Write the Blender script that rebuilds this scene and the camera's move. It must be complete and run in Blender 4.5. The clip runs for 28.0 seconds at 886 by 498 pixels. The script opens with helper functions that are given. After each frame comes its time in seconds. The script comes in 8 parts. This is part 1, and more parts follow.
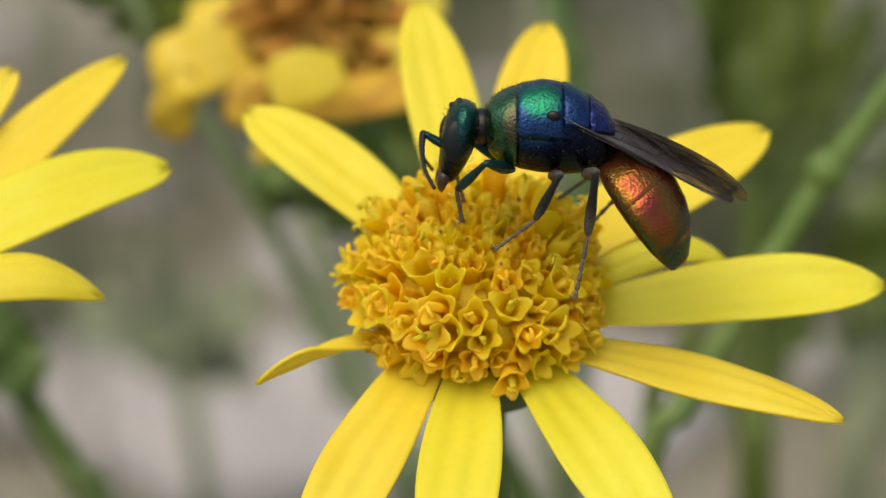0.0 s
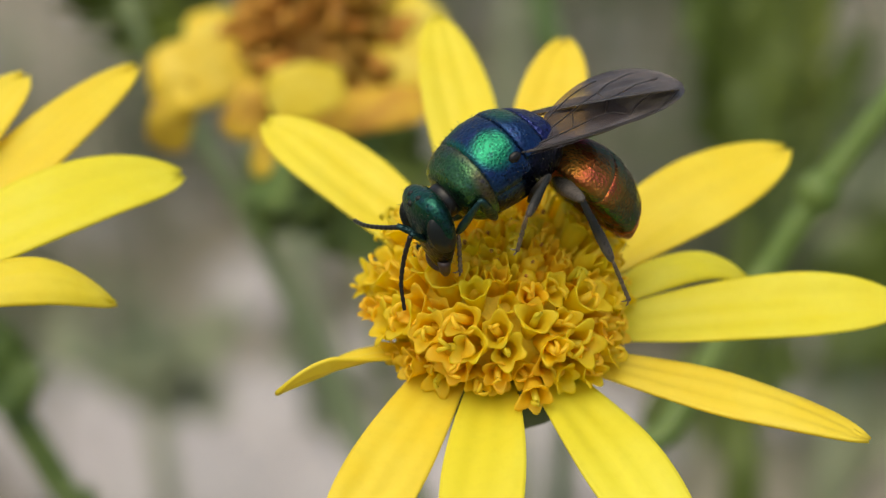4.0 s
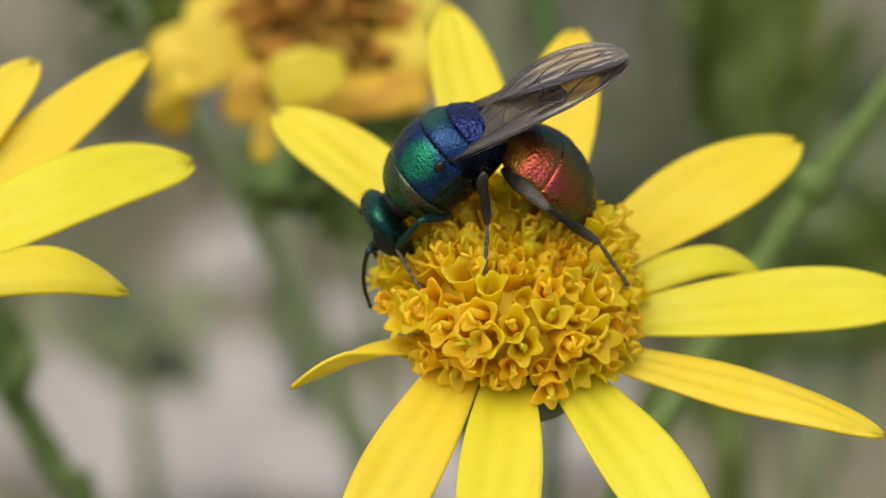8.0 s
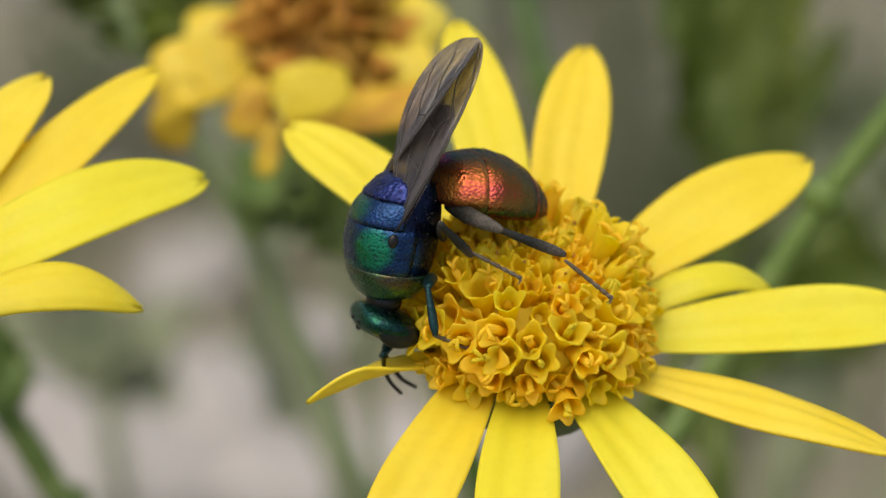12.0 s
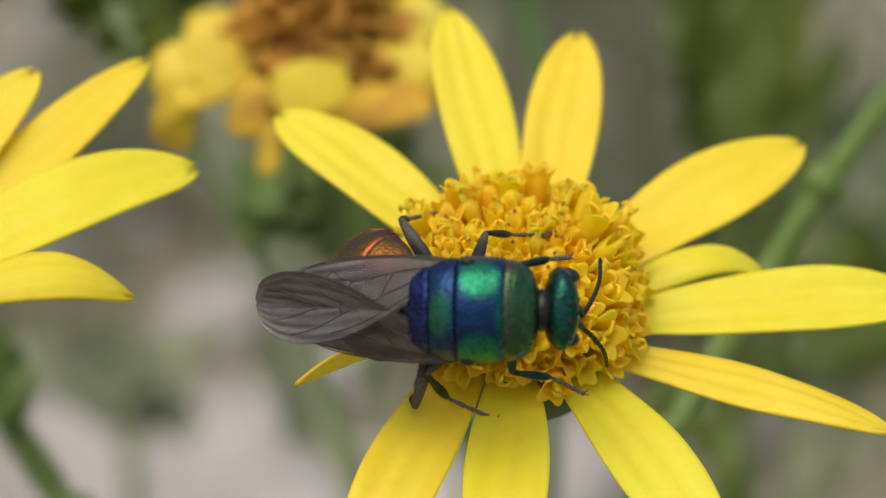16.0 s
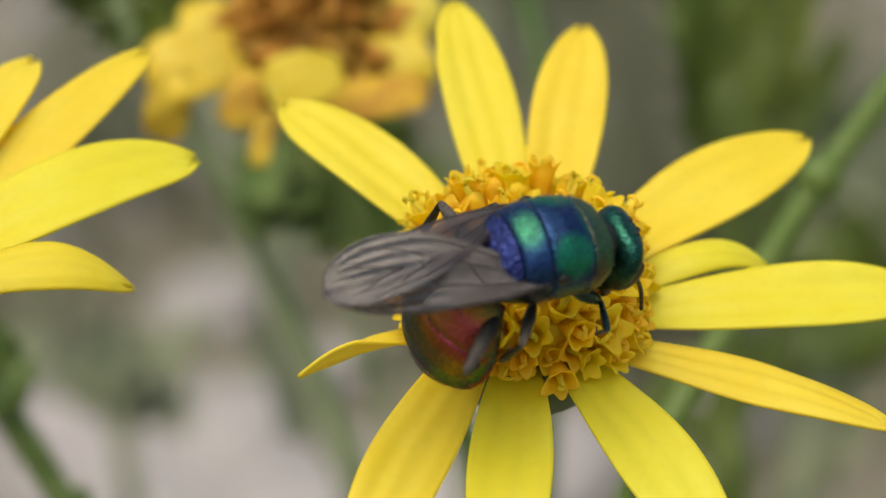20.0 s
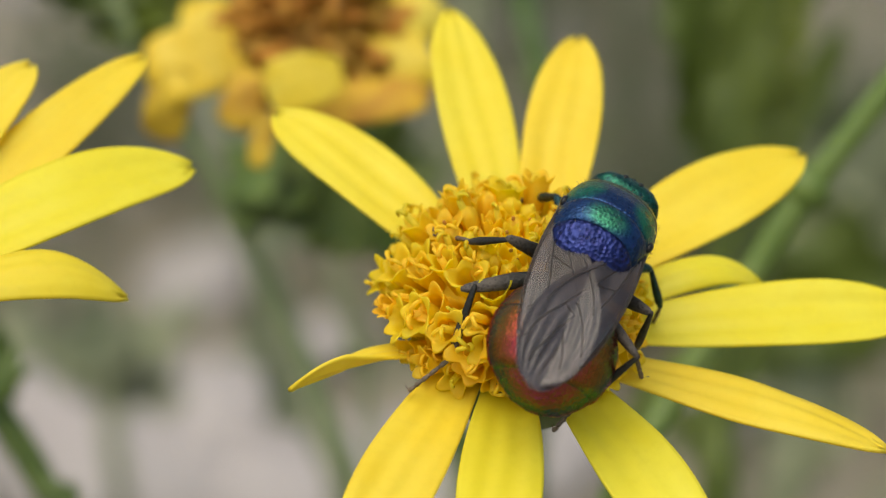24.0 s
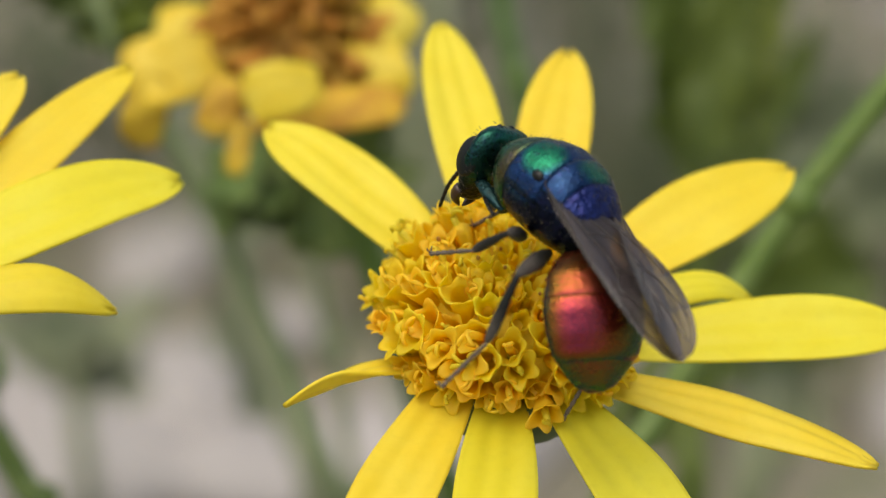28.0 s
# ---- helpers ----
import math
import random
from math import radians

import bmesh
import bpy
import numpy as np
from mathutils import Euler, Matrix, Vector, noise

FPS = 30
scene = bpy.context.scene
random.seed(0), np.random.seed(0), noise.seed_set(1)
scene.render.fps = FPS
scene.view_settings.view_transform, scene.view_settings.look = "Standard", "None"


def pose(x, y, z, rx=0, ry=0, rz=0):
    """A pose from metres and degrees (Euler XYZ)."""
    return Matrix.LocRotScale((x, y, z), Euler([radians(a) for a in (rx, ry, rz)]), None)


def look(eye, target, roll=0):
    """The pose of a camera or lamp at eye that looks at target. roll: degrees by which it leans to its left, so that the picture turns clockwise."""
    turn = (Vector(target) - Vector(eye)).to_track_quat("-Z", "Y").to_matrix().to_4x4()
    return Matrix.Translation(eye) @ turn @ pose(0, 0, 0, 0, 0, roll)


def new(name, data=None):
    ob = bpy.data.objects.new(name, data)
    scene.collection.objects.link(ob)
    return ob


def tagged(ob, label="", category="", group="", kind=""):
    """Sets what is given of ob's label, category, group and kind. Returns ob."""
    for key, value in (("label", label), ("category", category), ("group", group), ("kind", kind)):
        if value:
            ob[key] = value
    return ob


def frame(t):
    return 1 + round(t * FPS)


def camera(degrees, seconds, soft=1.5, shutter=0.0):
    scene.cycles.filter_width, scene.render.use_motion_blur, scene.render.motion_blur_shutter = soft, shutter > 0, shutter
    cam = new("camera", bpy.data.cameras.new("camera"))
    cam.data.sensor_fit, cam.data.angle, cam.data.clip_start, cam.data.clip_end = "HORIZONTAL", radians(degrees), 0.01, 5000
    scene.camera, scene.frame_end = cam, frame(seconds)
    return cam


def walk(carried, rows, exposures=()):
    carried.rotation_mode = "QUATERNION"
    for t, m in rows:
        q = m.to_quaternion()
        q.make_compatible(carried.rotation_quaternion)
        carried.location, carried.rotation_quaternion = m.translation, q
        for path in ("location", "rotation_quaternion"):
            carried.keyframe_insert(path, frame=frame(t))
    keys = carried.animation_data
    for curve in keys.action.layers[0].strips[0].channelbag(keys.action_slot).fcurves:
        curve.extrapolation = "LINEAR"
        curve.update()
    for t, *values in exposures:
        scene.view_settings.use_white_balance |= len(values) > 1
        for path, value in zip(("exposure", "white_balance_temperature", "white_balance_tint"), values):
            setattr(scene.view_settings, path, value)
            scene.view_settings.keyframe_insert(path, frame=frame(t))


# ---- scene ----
# A cuckoo wasp on a ragwort flower head. One unit is a metre; MM turns millimetres into metres.
MM = 0.001
cam = camera(20.0, 28.0, soft=1.25, shutter=0.35)
cam.data.dof.use_dof = True
cam.data.dof.focus_distance = 0.0744
cam.data.dof.aperture_fstop = 52.0
walk(cam, [
    (0, pose(0.00386, -0.06981, 0.44084, 59.549, 1.899, 1.318)),
    (0.5, pose(0.00399, -0.06881, 0.44157, 58.658, 1.510, 1.432)),
    (1, pose(0.00265, -0.06867, 0.44203, 58.647, 0.852, 0.701)),
    (1.5, pose(0.00191, -0.06679, 0.44297, 57.217, -0.457, 1.361)),
    (2, pose(-0.00139, -0.06438, 0.44697, 54.646, -2.764, 1.363)),
    (2.5, pose(0.00010, -0.06774, 0.44287, 57.878, -0.801, 0.104)),
    (4.5, pose(0.00235, -0.07012, 0.43959, 60.559, 0.872, 1.062)),
    (5, pose(0.00328, -0.07081, 0.44009, 60.508, 1.467, 1.037)),
    (5.5, pose(0.00089, -0.06980, 0.44038, 60.361, -0.037, 0.708)),
    (6, pose(0.00158, -0.07025, 0.44008, 60.313, 0.178, 0.841)),
    (6.5, pose(0.00156, -0.06882, 0.44146, 59.424, -0.195, 1.054)),
    (7, pose(0.00065, -0.06919, 0.44042, 59.818, -0.042, -0.064)),
    (7.5, pose(0.00128, -0.06987, 0.44054, 59.980, 0.673, -0.155)),
    (8, pose(0.00017, -0.06920, 0.44033, 59.778, -0.270, 0.453)),
    (8.5, pose(-0.00046, -0.06951, 0.44006, 59.978, -0.434, -0.194)),
    (9, pose(-0.00020, -0.07043, 0.43886, 60.589, 0.115, -0.349)),
    (9.5, pose(-0.00038, -0.06923, 0.44055, 59.694, -0.638, 0.416)),
    (10, pose(-0.00091, -0.06923, 0.44051, 60.184, -1.084, 0.437)),
    (10.5, pose(-0.00142, -0.06926, 0.44071, 60.224, -1.364, 0.265)),
    (11, pose(-0.00180, -0.06884, 0.44069, 59.828, -1.519, 0.249)),
    (11.5, pose(-0.00208, -0.06893, 0.44097, 59.708, -1.202, -0.292)),
    (13.5, pose(-0.00010, -0.07003, 0.43750, 62.043, 0.829, 0.036)),
    (14, pose(-0.00055, -0.06997, 0.43959, 60.662, 0.328, -0.154)),
    (14.5, pose(-0.00039, -0.07031, 0.43875, 61.401, 0.689, -0.326)),
    (15, pose(-0.00022, -0.06780, 0.44056, 58.316, 0.258, 0.411)),
    (15.5, pose(-0.00072, -0.06987, 0.43888, 61.182, 0.729, -0.666)),
    (16, pose(-0.00062, -0.06984, 0.43863, 61.039, 0.619, -0.563)),
    (16.5, pose(0.00112, -0.06983, 0.43755, 61.584, 1.228, 0.599)),
    (17, pose(-0.00036, -0.06973, 0.43843, 60.659, 0.962, -0.761)),
    (17.5, pose(-0.00039, -0.07025, 0.43829, 60.770, 1.470, -1.117)),
    (18, pose(-0.00045, -0.06993, 0.43926, 60.632, 0.802, -0.662)),
    (18.5, pose(-0.00061, -0.06990, 0.43881, 61.025, 0.522, -0.562)),
    (19, pose(-0.00040, -0.07034, 0.43849, 61.057, 0.880, -0.761)),
    (19.5, pose(-0.00125, -0.06883, 0.43839, 60.977, 0.317, -0.631)),
    (20, pose(-0.00098, -0.06948, 0.43837, 60.909, 0.179, -0.513)),
    (20.5, pose(-0.00046, -0.06952, 0.43796, 60.907, 0.760, -0.643)),
    (21, pose(-0.00068, -0.06894, 0.43867, 60.392, 0.327, -0.350)),
    (21.5, pose(-0.00060, -0.06932, 0.43854, 60.607, 0.338, -0.431)),
    (22, pose(-0.00130, -0.06907, 0.43898, 60.603, -0.307, -0.642)),
    (22.5, pose(-0.00124, -0.06916, 0.43912, 60.591, -0.940, -0.217)),
    (24.5, pose(-0.00100, -0.06860, 0.43954, 60.081, -0.695, -0.242)),
    (25, pose(-0.00099, -0.06858, 0.44056, 59.676, -0.978, 0.180)),
    (25.5, pose(-0.00129, -0.06862, 0.44060, 59.383, -1.138, -0.491)),
    (26, pose(-0.00007, -0.06945, 0.44011, 59.905, -0.468, -0.499)),
    (26.5, pose(0.00021, -0.06964, 0.44036, 60.157, -0.655, -0.115)),
    (27, pose(-0.00007, -0.07048, 0.43894, 61.095, -0.330, -0.306)),
    (27.5, pose(-0.00125, -0.06942, 0.44050, 59.781, -0.691, -1.010)),
    (28, pose(-0.00218, -0.06851, 0.44046, 59.894, -1.518, -0.923)),
], exposures=[(0, 0.19, 7050, 3), (28, 0.19, 7050, 3)])

# ---- world and light: a bright overcast sky ----
world = bpy.data.worlds.new("sky")
scene.world = world
world.use_nodes = True
wnt = world.node_tree
sky = wnt.nodes.new("ShaderNodeTexSky")
sky.sky_type, sky.sun_disc = "NISHITA", False
sky.sun_elevation, sky.sun_rotation = radians(74), radians(225)
sky.air_density, sky.dust_density = 1.0, 4.0
wnt.nodes["Background"].inputs["Strength"].default_value = 0.15
wnt.links.new(sky.outputs[0], wnt.nodes["Background"].inputs[0])
sun = new("sun", bpy.data.lights.new("sun", "SUN"))
sun.data.energy, sun.data.angle, sun.data.color = 1.4, radians(75), (1.0, 0.95, 0.86)
sun.matrix_world = look((-0.32, -0.32, 2.0), (0, 0, 0.4))


# ---- materials ----
def material(name, colour, rough=0.5, metal=0.0):
    m = bpy.data.materials.new(name)
    m.use_nodes = True
    b = m.node_tree.nodes["Principled BSDF"]
    b.inputs["Base Color"].default_value = (*colour, 1)
    b.inputs["Roughness"].default_value = rough
    b.inputs["Metallic"].default_value = metal
    return m, m.node_tree, b


def coords(nt):
    return nt.nodes.new("ShaderNodeTexCoord").outputs["Object"]


def math_node(nt, op, a, b=None, c=None):
    n = nt.nodes.new("ShaderNodeMath")
    n.operation = op
    for i, v in enumerate((a, b, c)):
        if v is None:
            continue
        if isinstance(v, (int, float)):
            n.inputs[i].default_value = v
        else:
            nt.links.new(v, n.inputs[i])
    return n.outputs[0]


def noise_tex(nt, vec, size, detail=4.0, rough=0.55):
    """Noise whose features are about that many millimetres wide."""
    n = nt.nodes.new("ShaderNodeTexNoise")
    n.inputs["Scale"].default_value = 1000.0 / size
    n.inputs["Detail"].default_value = detail
    n.inputs["Roughness"].default_value = rough
    nt.links.new(vec, n.inputs["Vector"])
    return n.outputs["Fac"]


def pits(nt, vec, size):
    n = nt.nodes.new("ShaderNodeTexVoronoi")
    n.feature = "F1"
    n.inputs["Scale"].default_value = 1000.0 / size
    nt.links.new(vec, n.inputs["Vector"])
    return n.outputs["Distance"]


def remap(nt, val, a, b, lo=0.0, hi=1.0):
    n = nt.nodes.new("ShaderNodeMapRange")
    n.interpolation_type = "SMOOTHSTEP"
    nt.links.new(val, n.inputs["Value"])
    for k, v in (("From Min", a), ("From Max", b), ("To Min", lo), ("To Max", hi)):
        n.inputs[k].default_value = v
    return n.outputs["Result"]


def mix(nt, fac, a, b):
    n = nt.nodes.new("ShaderNodeMix")
    n.data_type = "RGBA"
    for sock, v in ((n.inputs[0], fac), (n.inputs[6], a), (n.inputs[7], b)):
        if isinstance(v, (int, float)):
            sock.default_value = v
        elif isinstance(v, tuple):
            sock.default_value = (*v, 1)
        else:
            nt.links.new(v, sock)
    return n.outputs[2]


def blob(nt, vec, centre, radii, soft=0.35):
    """1 inside an ellipsoid (millimetres, object space), 0 outside, with a soft edge."""
    s = nt.nodes.new("ShaderNodeVectorMath")
    s.operation = "SUBTRACT"
    nt.links.new(vec, s.inputs[0])
    s.inputs[1].default_value = [c * MM for c in centre]
    d = nt.nodes.new("ShaderNodeVectorMath")
    d.operation = "DIVIDE"
    nt.links.new(s.outputs[0], d.inputs[0])
    d.inputs[1].default_value = [r * MM for r in radii]
    ln = nt.nodes.new("ShaderNodeVectorMath")
    ln.operation = "LENGTH"
    nt.links.new(d.outputs[0], ln.inputs[0])
    return remap(nt, ln.outputs["Value"], 1 - soft, 1 + soft, 1.0, 0.0)


def bump(nt, bsdf, height, strength, depth):
    """Relief of that many millimetres."""
    n = nt.nodes.new("ShaderNodeBump")
    n.inputs["Strength"].default_value = strength
    n.inputs["Distance"].default_value = depth * MM
    nt.links.new(height, n.inputs["Height"])
    nt.links.new(n.outputs[0], bsdf.inputs["Normal"])


def set_colour(nt, b, colour):
    nt.links.new(colour, b.inputs["Base Color"])


def random_shift(nt, colour, amount, hue=0.012):
    """A little change of value and hue from object to object."""
    info = nt.nodes.new("ShaderNodeObjectInfo")
    h = nt.nodes.new("ShaderNodeHueSaturation")
    nt.links.new(math_node(nt, "MULTIPLY_ADD", info.outputs["Random"], 2 * hue, 0.5 - hue), h.inputs["Hue"])
    nt.links.new(math_node(nt, "MULTIPLY_ADD", info.outputs["Random"], -2 * amount, 1 + amount), h.inputs["Value"])
    nt.links.new(colour, h.inputs["Color"])
    return h.outputs[0]


def translucent(m, nt, b, colour, amount):
    """Lets some light through thin petals and leaves."""
    t = nt.nodes.new("ShaderNodeBsdfTranslucent")
    if isinstance(colour, tuple):
        t.inputs["Color"].default_value = (*colour, 1)
    else:
        nt.links.new(colour, t.inputs["Color"])
    mx = nt.nodes.new("ShaderNodeMixShader")
    mx.inputs[0].default_value = amount
    out = nt.nodes["Material Output"]
    nt.links.new(b.outputs[0], mx.inputs[1])
    nt.links.new(t.outputs[0], mx.inputs[2])
    nt.links.new(mx.outputs[0], out.inputs["Surface"])


def plant_material(name, c1, c2, size=2.0, rough=0.5, trans=0.25, relief=0.05, vary=0.1, speck=0.35):
    m, nt, b = material(name, c1, rough)
    v = coords(nt)
    n = noise_tex(nt, v, size)
    fine = noise_tex(nt, v, size * 0.12, 3)
    c = mix(nt, remap(nt, n, 0.35, 0.68), c1, c2)
    c = mix(nt, remap(nt, fine, 0.45, 0.75, 0.0, speck), c, tuple(x * 0.72 for x in c1))
    if vary:
        c = random_shift(nt, c, vary)
    set_colour(nt, b, c)
    bump(nt, b, fine, 0.5, relief)
    if trans:
        translucent(m, nt, b, c, trans)
    return m


PETAL = plant_material("petal_yellow", (0.9, 0.735, 0.042), (0.92, 0.78, 0.068), 3.0, 0.5, 0.35, 0.02, 0.03, 0.1)
FLORET = plant_material("floret_yellow", (0.97, 0.745, 0.036), (0.98, 0.8, 0.056), 0.7, 0.5, 0.6, 0.03, 0.025, 0.12)
STYLE = plant_material("style_ochre", (0.94, 0.7, 0.035), (0.96, 0.77, 0.05), 0.5, 0.5, 0.5, 0.03, 0.12)
DISC = plant_material("disc_base", (0.94, 0.7, 0.03), (0.96, 0.76, 0.045), 0.6, 0.6, 0.0, 0.05, 0.0)
BRACT = plant_material("bract_green", (0.065, 0.105, 0.014), (0.1, 0.145, 0.022), 1.5, 0.55, 0.1, 0.05, 0.08)
STEM = plant_material("stem_green", (0.07, 0.135, 0.018), (0.105, 0.18, 0.034), 2.5, 0.5, 0.1, 0.06, 0.1)
FRESH_STEM = plant_material("fresh_stem_green", (0.12, 0.19, 0.03), (0.18, 0.25, 0.06), 2.0, 0.45, 0.15, 0.06, 0.0)
PALE_STEM = plant_material("pale_stem_green", (0.26, 0.32, 0.14), (0.32, 0.37, 0.19), 3.0, 0.55, 0.2, 0.06, 0.05)
LEAF = plant_material("leaf_green", (0.08, 0.115, 0.011), (0.12, 0.16, 0.02), 6.0, 0.5, 0.25, 0.1, 0.15)
GREY_LEAF = plant_material("leaf_grey_green", (0.175, 0.2, 0.108), (0.23, 0.25, 0.15), 8.0, 0.6, 0.2, 0.1, 0.15)
WITHER = plant_material("withered_brown", (0.33, 0.14, 0.016), (0.62, 0.33, 0.032), 1.6, 0.7, 0.1, 0.1, 0.2)
OLD_PETAL = plant_material("old_petal_yellow", (0.8, 0.6, 0.035), (0.86, 0.7, 0.1), 2.0, 0.6, 0.25, 0.06, 0.05)
RUSTY_PETAL = plant_material("old_petal_rusty", (0.5, 0.26, 0.02), (0.74, 0.48, 0.03), 1.4, 0.65, 0.2, 0.08, 0.12)
STONE = plant_material("pale_stone", (0.33, 0.298, 0.285), (0.44, 0.4, 0.385), 30.0, 0.9, 0.0, 0.6, 0.08)


def ground_material():
    m, nt, b = material("dry_ground", (0.3, 0.26, 0.22), 0.95)
    v = coords(nt)
    big, mid, fine = noise_tex(nt, v, 160), noise_tex(nt, v, 30), noise_tex(nt, v, 4, 6)
    c = mix(nt, remap(nt, big, 0.4, 0.62), (0.175, 0.152, 0.106), (0.255, 0.222, 0.174))
    c = mix(nt, remap(nt, mid, 0.52, 0.66), c, (0.12, 0.14, 0.065))
    c = mix(nt, remap(nt, fine, 0.5, 0.8, 0.0, 0.5), c, (0.4, 0.37, 0.33))
    set_colour(nt, b, c)
    bump(nt, b, fine, 0.8, 3.0)
    return m


GROUND = ground_material()


def cuticle(name, base, patches, pit=0.09, rough=0.3, relief=0.015, metal=0.9, dark=0.7, spec=0.5):
    """Metallic, pitted insect cuticle with patches (centre, radii, colour, softness) of interference colour."""
    m, nt, b = material(name, base, rough, metal)
    b.inputs["Specular IOR Level"].default_value = spec
    v = coords(nt)
    c = mix(nt, remap(nt, noise_tex(nt, v, 0.5), 0.3, 0.7), tuple(x * 0.8 for x in base), tuple(min(1, x * 1.2) for x in base))
    for centre, radii, colour, soft in patches:
        c = mix(nt, blob(nt, v, centre, radii, soft), c, colour)
    if metal > 0.8:
        c = mix(nt, remap(nt, noise_tex(nt, v, 0.22, 3), 0.5, 0.72, 0.0, 0.3), c, (0.04, 0.026, 0.12))
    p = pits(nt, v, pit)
    # Shade in the pits is painted: the colour darkens towards each pit's bottom.
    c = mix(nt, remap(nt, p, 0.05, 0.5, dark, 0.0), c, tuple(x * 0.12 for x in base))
    set_colour(nt, b, c)
    bump(nt, b, p, 1.0, relief)
    nt.links.new(remap(nt, noise_tex(nt, v, 0.3), 0.3, 0.7, rough - 0.07, rough + 0.12), b.inputs["Roughness"])
    return m


def film_cuticle(name, base, film, patches, pit=0.09, relief=0.02, rough=0.3):
    """Dark, pitted cuticle under a clear film (thickness in nanometres) whose interference colour turns from red to green towards the edge."""
    m, nt, b = material(name, base, rough)
    v = coords(nt)
    thick = math_node(nt, "MULTIPLY_ADD", noise_tex(nt, v, 0.8), 24.0, film - 12.0)
    for centre, radii, shift, soft in patches:
        thick = math_node(nt, "MULTIPLY_ADD", blob(nt, v, centre, radii, soft), shift, thick)
    p = pits(nt, v, pit)
    # Base colour is darker inside the pits, standing in for shade there.
    set_colour(nt, b, mix(nt, remap(nt, p, 0.05, 0.5, 0.6, 0.0), base, tuple(x * 0.2 for x in base)))
    nt.links.new(thick, b.inputs["Thin Film Thickness"])
    b.inputs["Thin Film IOR"].default_value = 1.33
    b.inputs["IOR"].default_value = 2.75
    b.inputs["Specular Tint"].default_value = (1.0, 0.5, 0.3, 1)
    bump(nt, b, p, 0.9, relief)
    nt.links.new(remap(nt, noise_tex(nt, v, 0.3), 0.3, 0.7, rough - 0.05, rough + 0.1), b.inputs["Roughness"])
    return m


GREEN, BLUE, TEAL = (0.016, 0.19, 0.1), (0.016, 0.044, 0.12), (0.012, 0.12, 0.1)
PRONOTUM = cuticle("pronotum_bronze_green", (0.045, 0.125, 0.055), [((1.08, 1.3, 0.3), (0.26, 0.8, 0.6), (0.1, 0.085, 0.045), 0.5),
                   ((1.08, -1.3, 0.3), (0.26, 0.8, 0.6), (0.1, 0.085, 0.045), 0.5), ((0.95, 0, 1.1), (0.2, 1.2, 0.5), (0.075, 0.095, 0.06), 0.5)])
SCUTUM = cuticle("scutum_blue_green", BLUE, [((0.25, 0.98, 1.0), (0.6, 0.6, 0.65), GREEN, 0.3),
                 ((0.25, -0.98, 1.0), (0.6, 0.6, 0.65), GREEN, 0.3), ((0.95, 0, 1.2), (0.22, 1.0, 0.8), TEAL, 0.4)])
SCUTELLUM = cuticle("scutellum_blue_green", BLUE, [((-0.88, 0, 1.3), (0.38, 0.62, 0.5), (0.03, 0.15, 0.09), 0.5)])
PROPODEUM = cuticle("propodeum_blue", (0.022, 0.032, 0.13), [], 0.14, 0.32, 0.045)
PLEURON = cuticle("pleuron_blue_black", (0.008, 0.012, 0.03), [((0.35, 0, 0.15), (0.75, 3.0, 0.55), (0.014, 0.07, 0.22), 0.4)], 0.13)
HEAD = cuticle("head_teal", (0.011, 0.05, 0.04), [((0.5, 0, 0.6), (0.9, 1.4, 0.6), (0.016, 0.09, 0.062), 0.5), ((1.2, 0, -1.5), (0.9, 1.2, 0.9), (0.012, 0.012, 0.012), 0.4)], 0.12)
GASTER_1 = film_cuticle("gaster_copper", (0.05, 0.01, 0.004), 482.0, [((-0.2, 0, 0.4), (0.4, 2.6, 1.6), -50.0, 0.5), ((-0.6, 2.1, -0.7), (1.8, 0.6, 0.7), -75.0, 0.6), ((-0.6, -2.1, -0.7), (1.8, 0.6, 0.7), -75.0, 0.6)], 0.1, 0.02, 0.3)
GASTER_2 = film_cuticle("gaster_crimson", (0.04, 0.004, 0.003), 496.0, [((-3.3, 0, -0.2), (0.35, 2.4, 1.2), -40.0, 0.5), ((-2.2, 2.3, -0.7), (1.9, 0.7, 0.8), -80.0, 0.6), ((-2.2, -2.3, -0.7), (1.9, 0.7, 0.8), -80.0, 0.6)], 0.085, 0.016, 0.22)
GASTER_3 = film_cuticle("gaster_green", (0.022, 0.008, 0.004), 455.0, [((-3.4, 0, 0.6), (0.8, 1.3, 0.8), 42.0, 0.6)], 0.1, 0.03, 0.3)
BLACK, _, BLACK_BSDF = material("black_cuticle", (0.01, 0.009, 0.009), 0.28)
BLACK_BSDF.inputs["Specular IOR Level"].default_value = 0.3
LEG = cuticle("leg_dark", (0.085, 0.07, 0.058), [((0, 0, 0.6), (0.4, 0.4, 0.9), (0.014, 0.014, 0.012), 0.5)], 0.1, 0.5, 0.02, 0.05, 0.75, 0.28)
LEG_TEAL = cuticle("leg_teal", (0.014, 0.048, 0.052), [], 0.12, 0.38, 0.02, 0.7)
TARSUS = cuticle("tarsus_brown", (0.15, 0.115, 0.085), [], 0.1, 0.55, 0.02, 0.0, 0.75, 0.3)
EYE, _, EYE_BSDF = material("compound_eye", (0.008, 0.01, 0.01), 0.42)
EYE_BSDF.inputs["Specular IOR Level"].default_value = 0.25
MANDIBLE, _, _ = material("mandible_brown", (0.045, 0.02, 0.011), 0.3)
HAIR, _, _ = material("pale_hair", (0.1, 0.085, 0.06), 0.7)


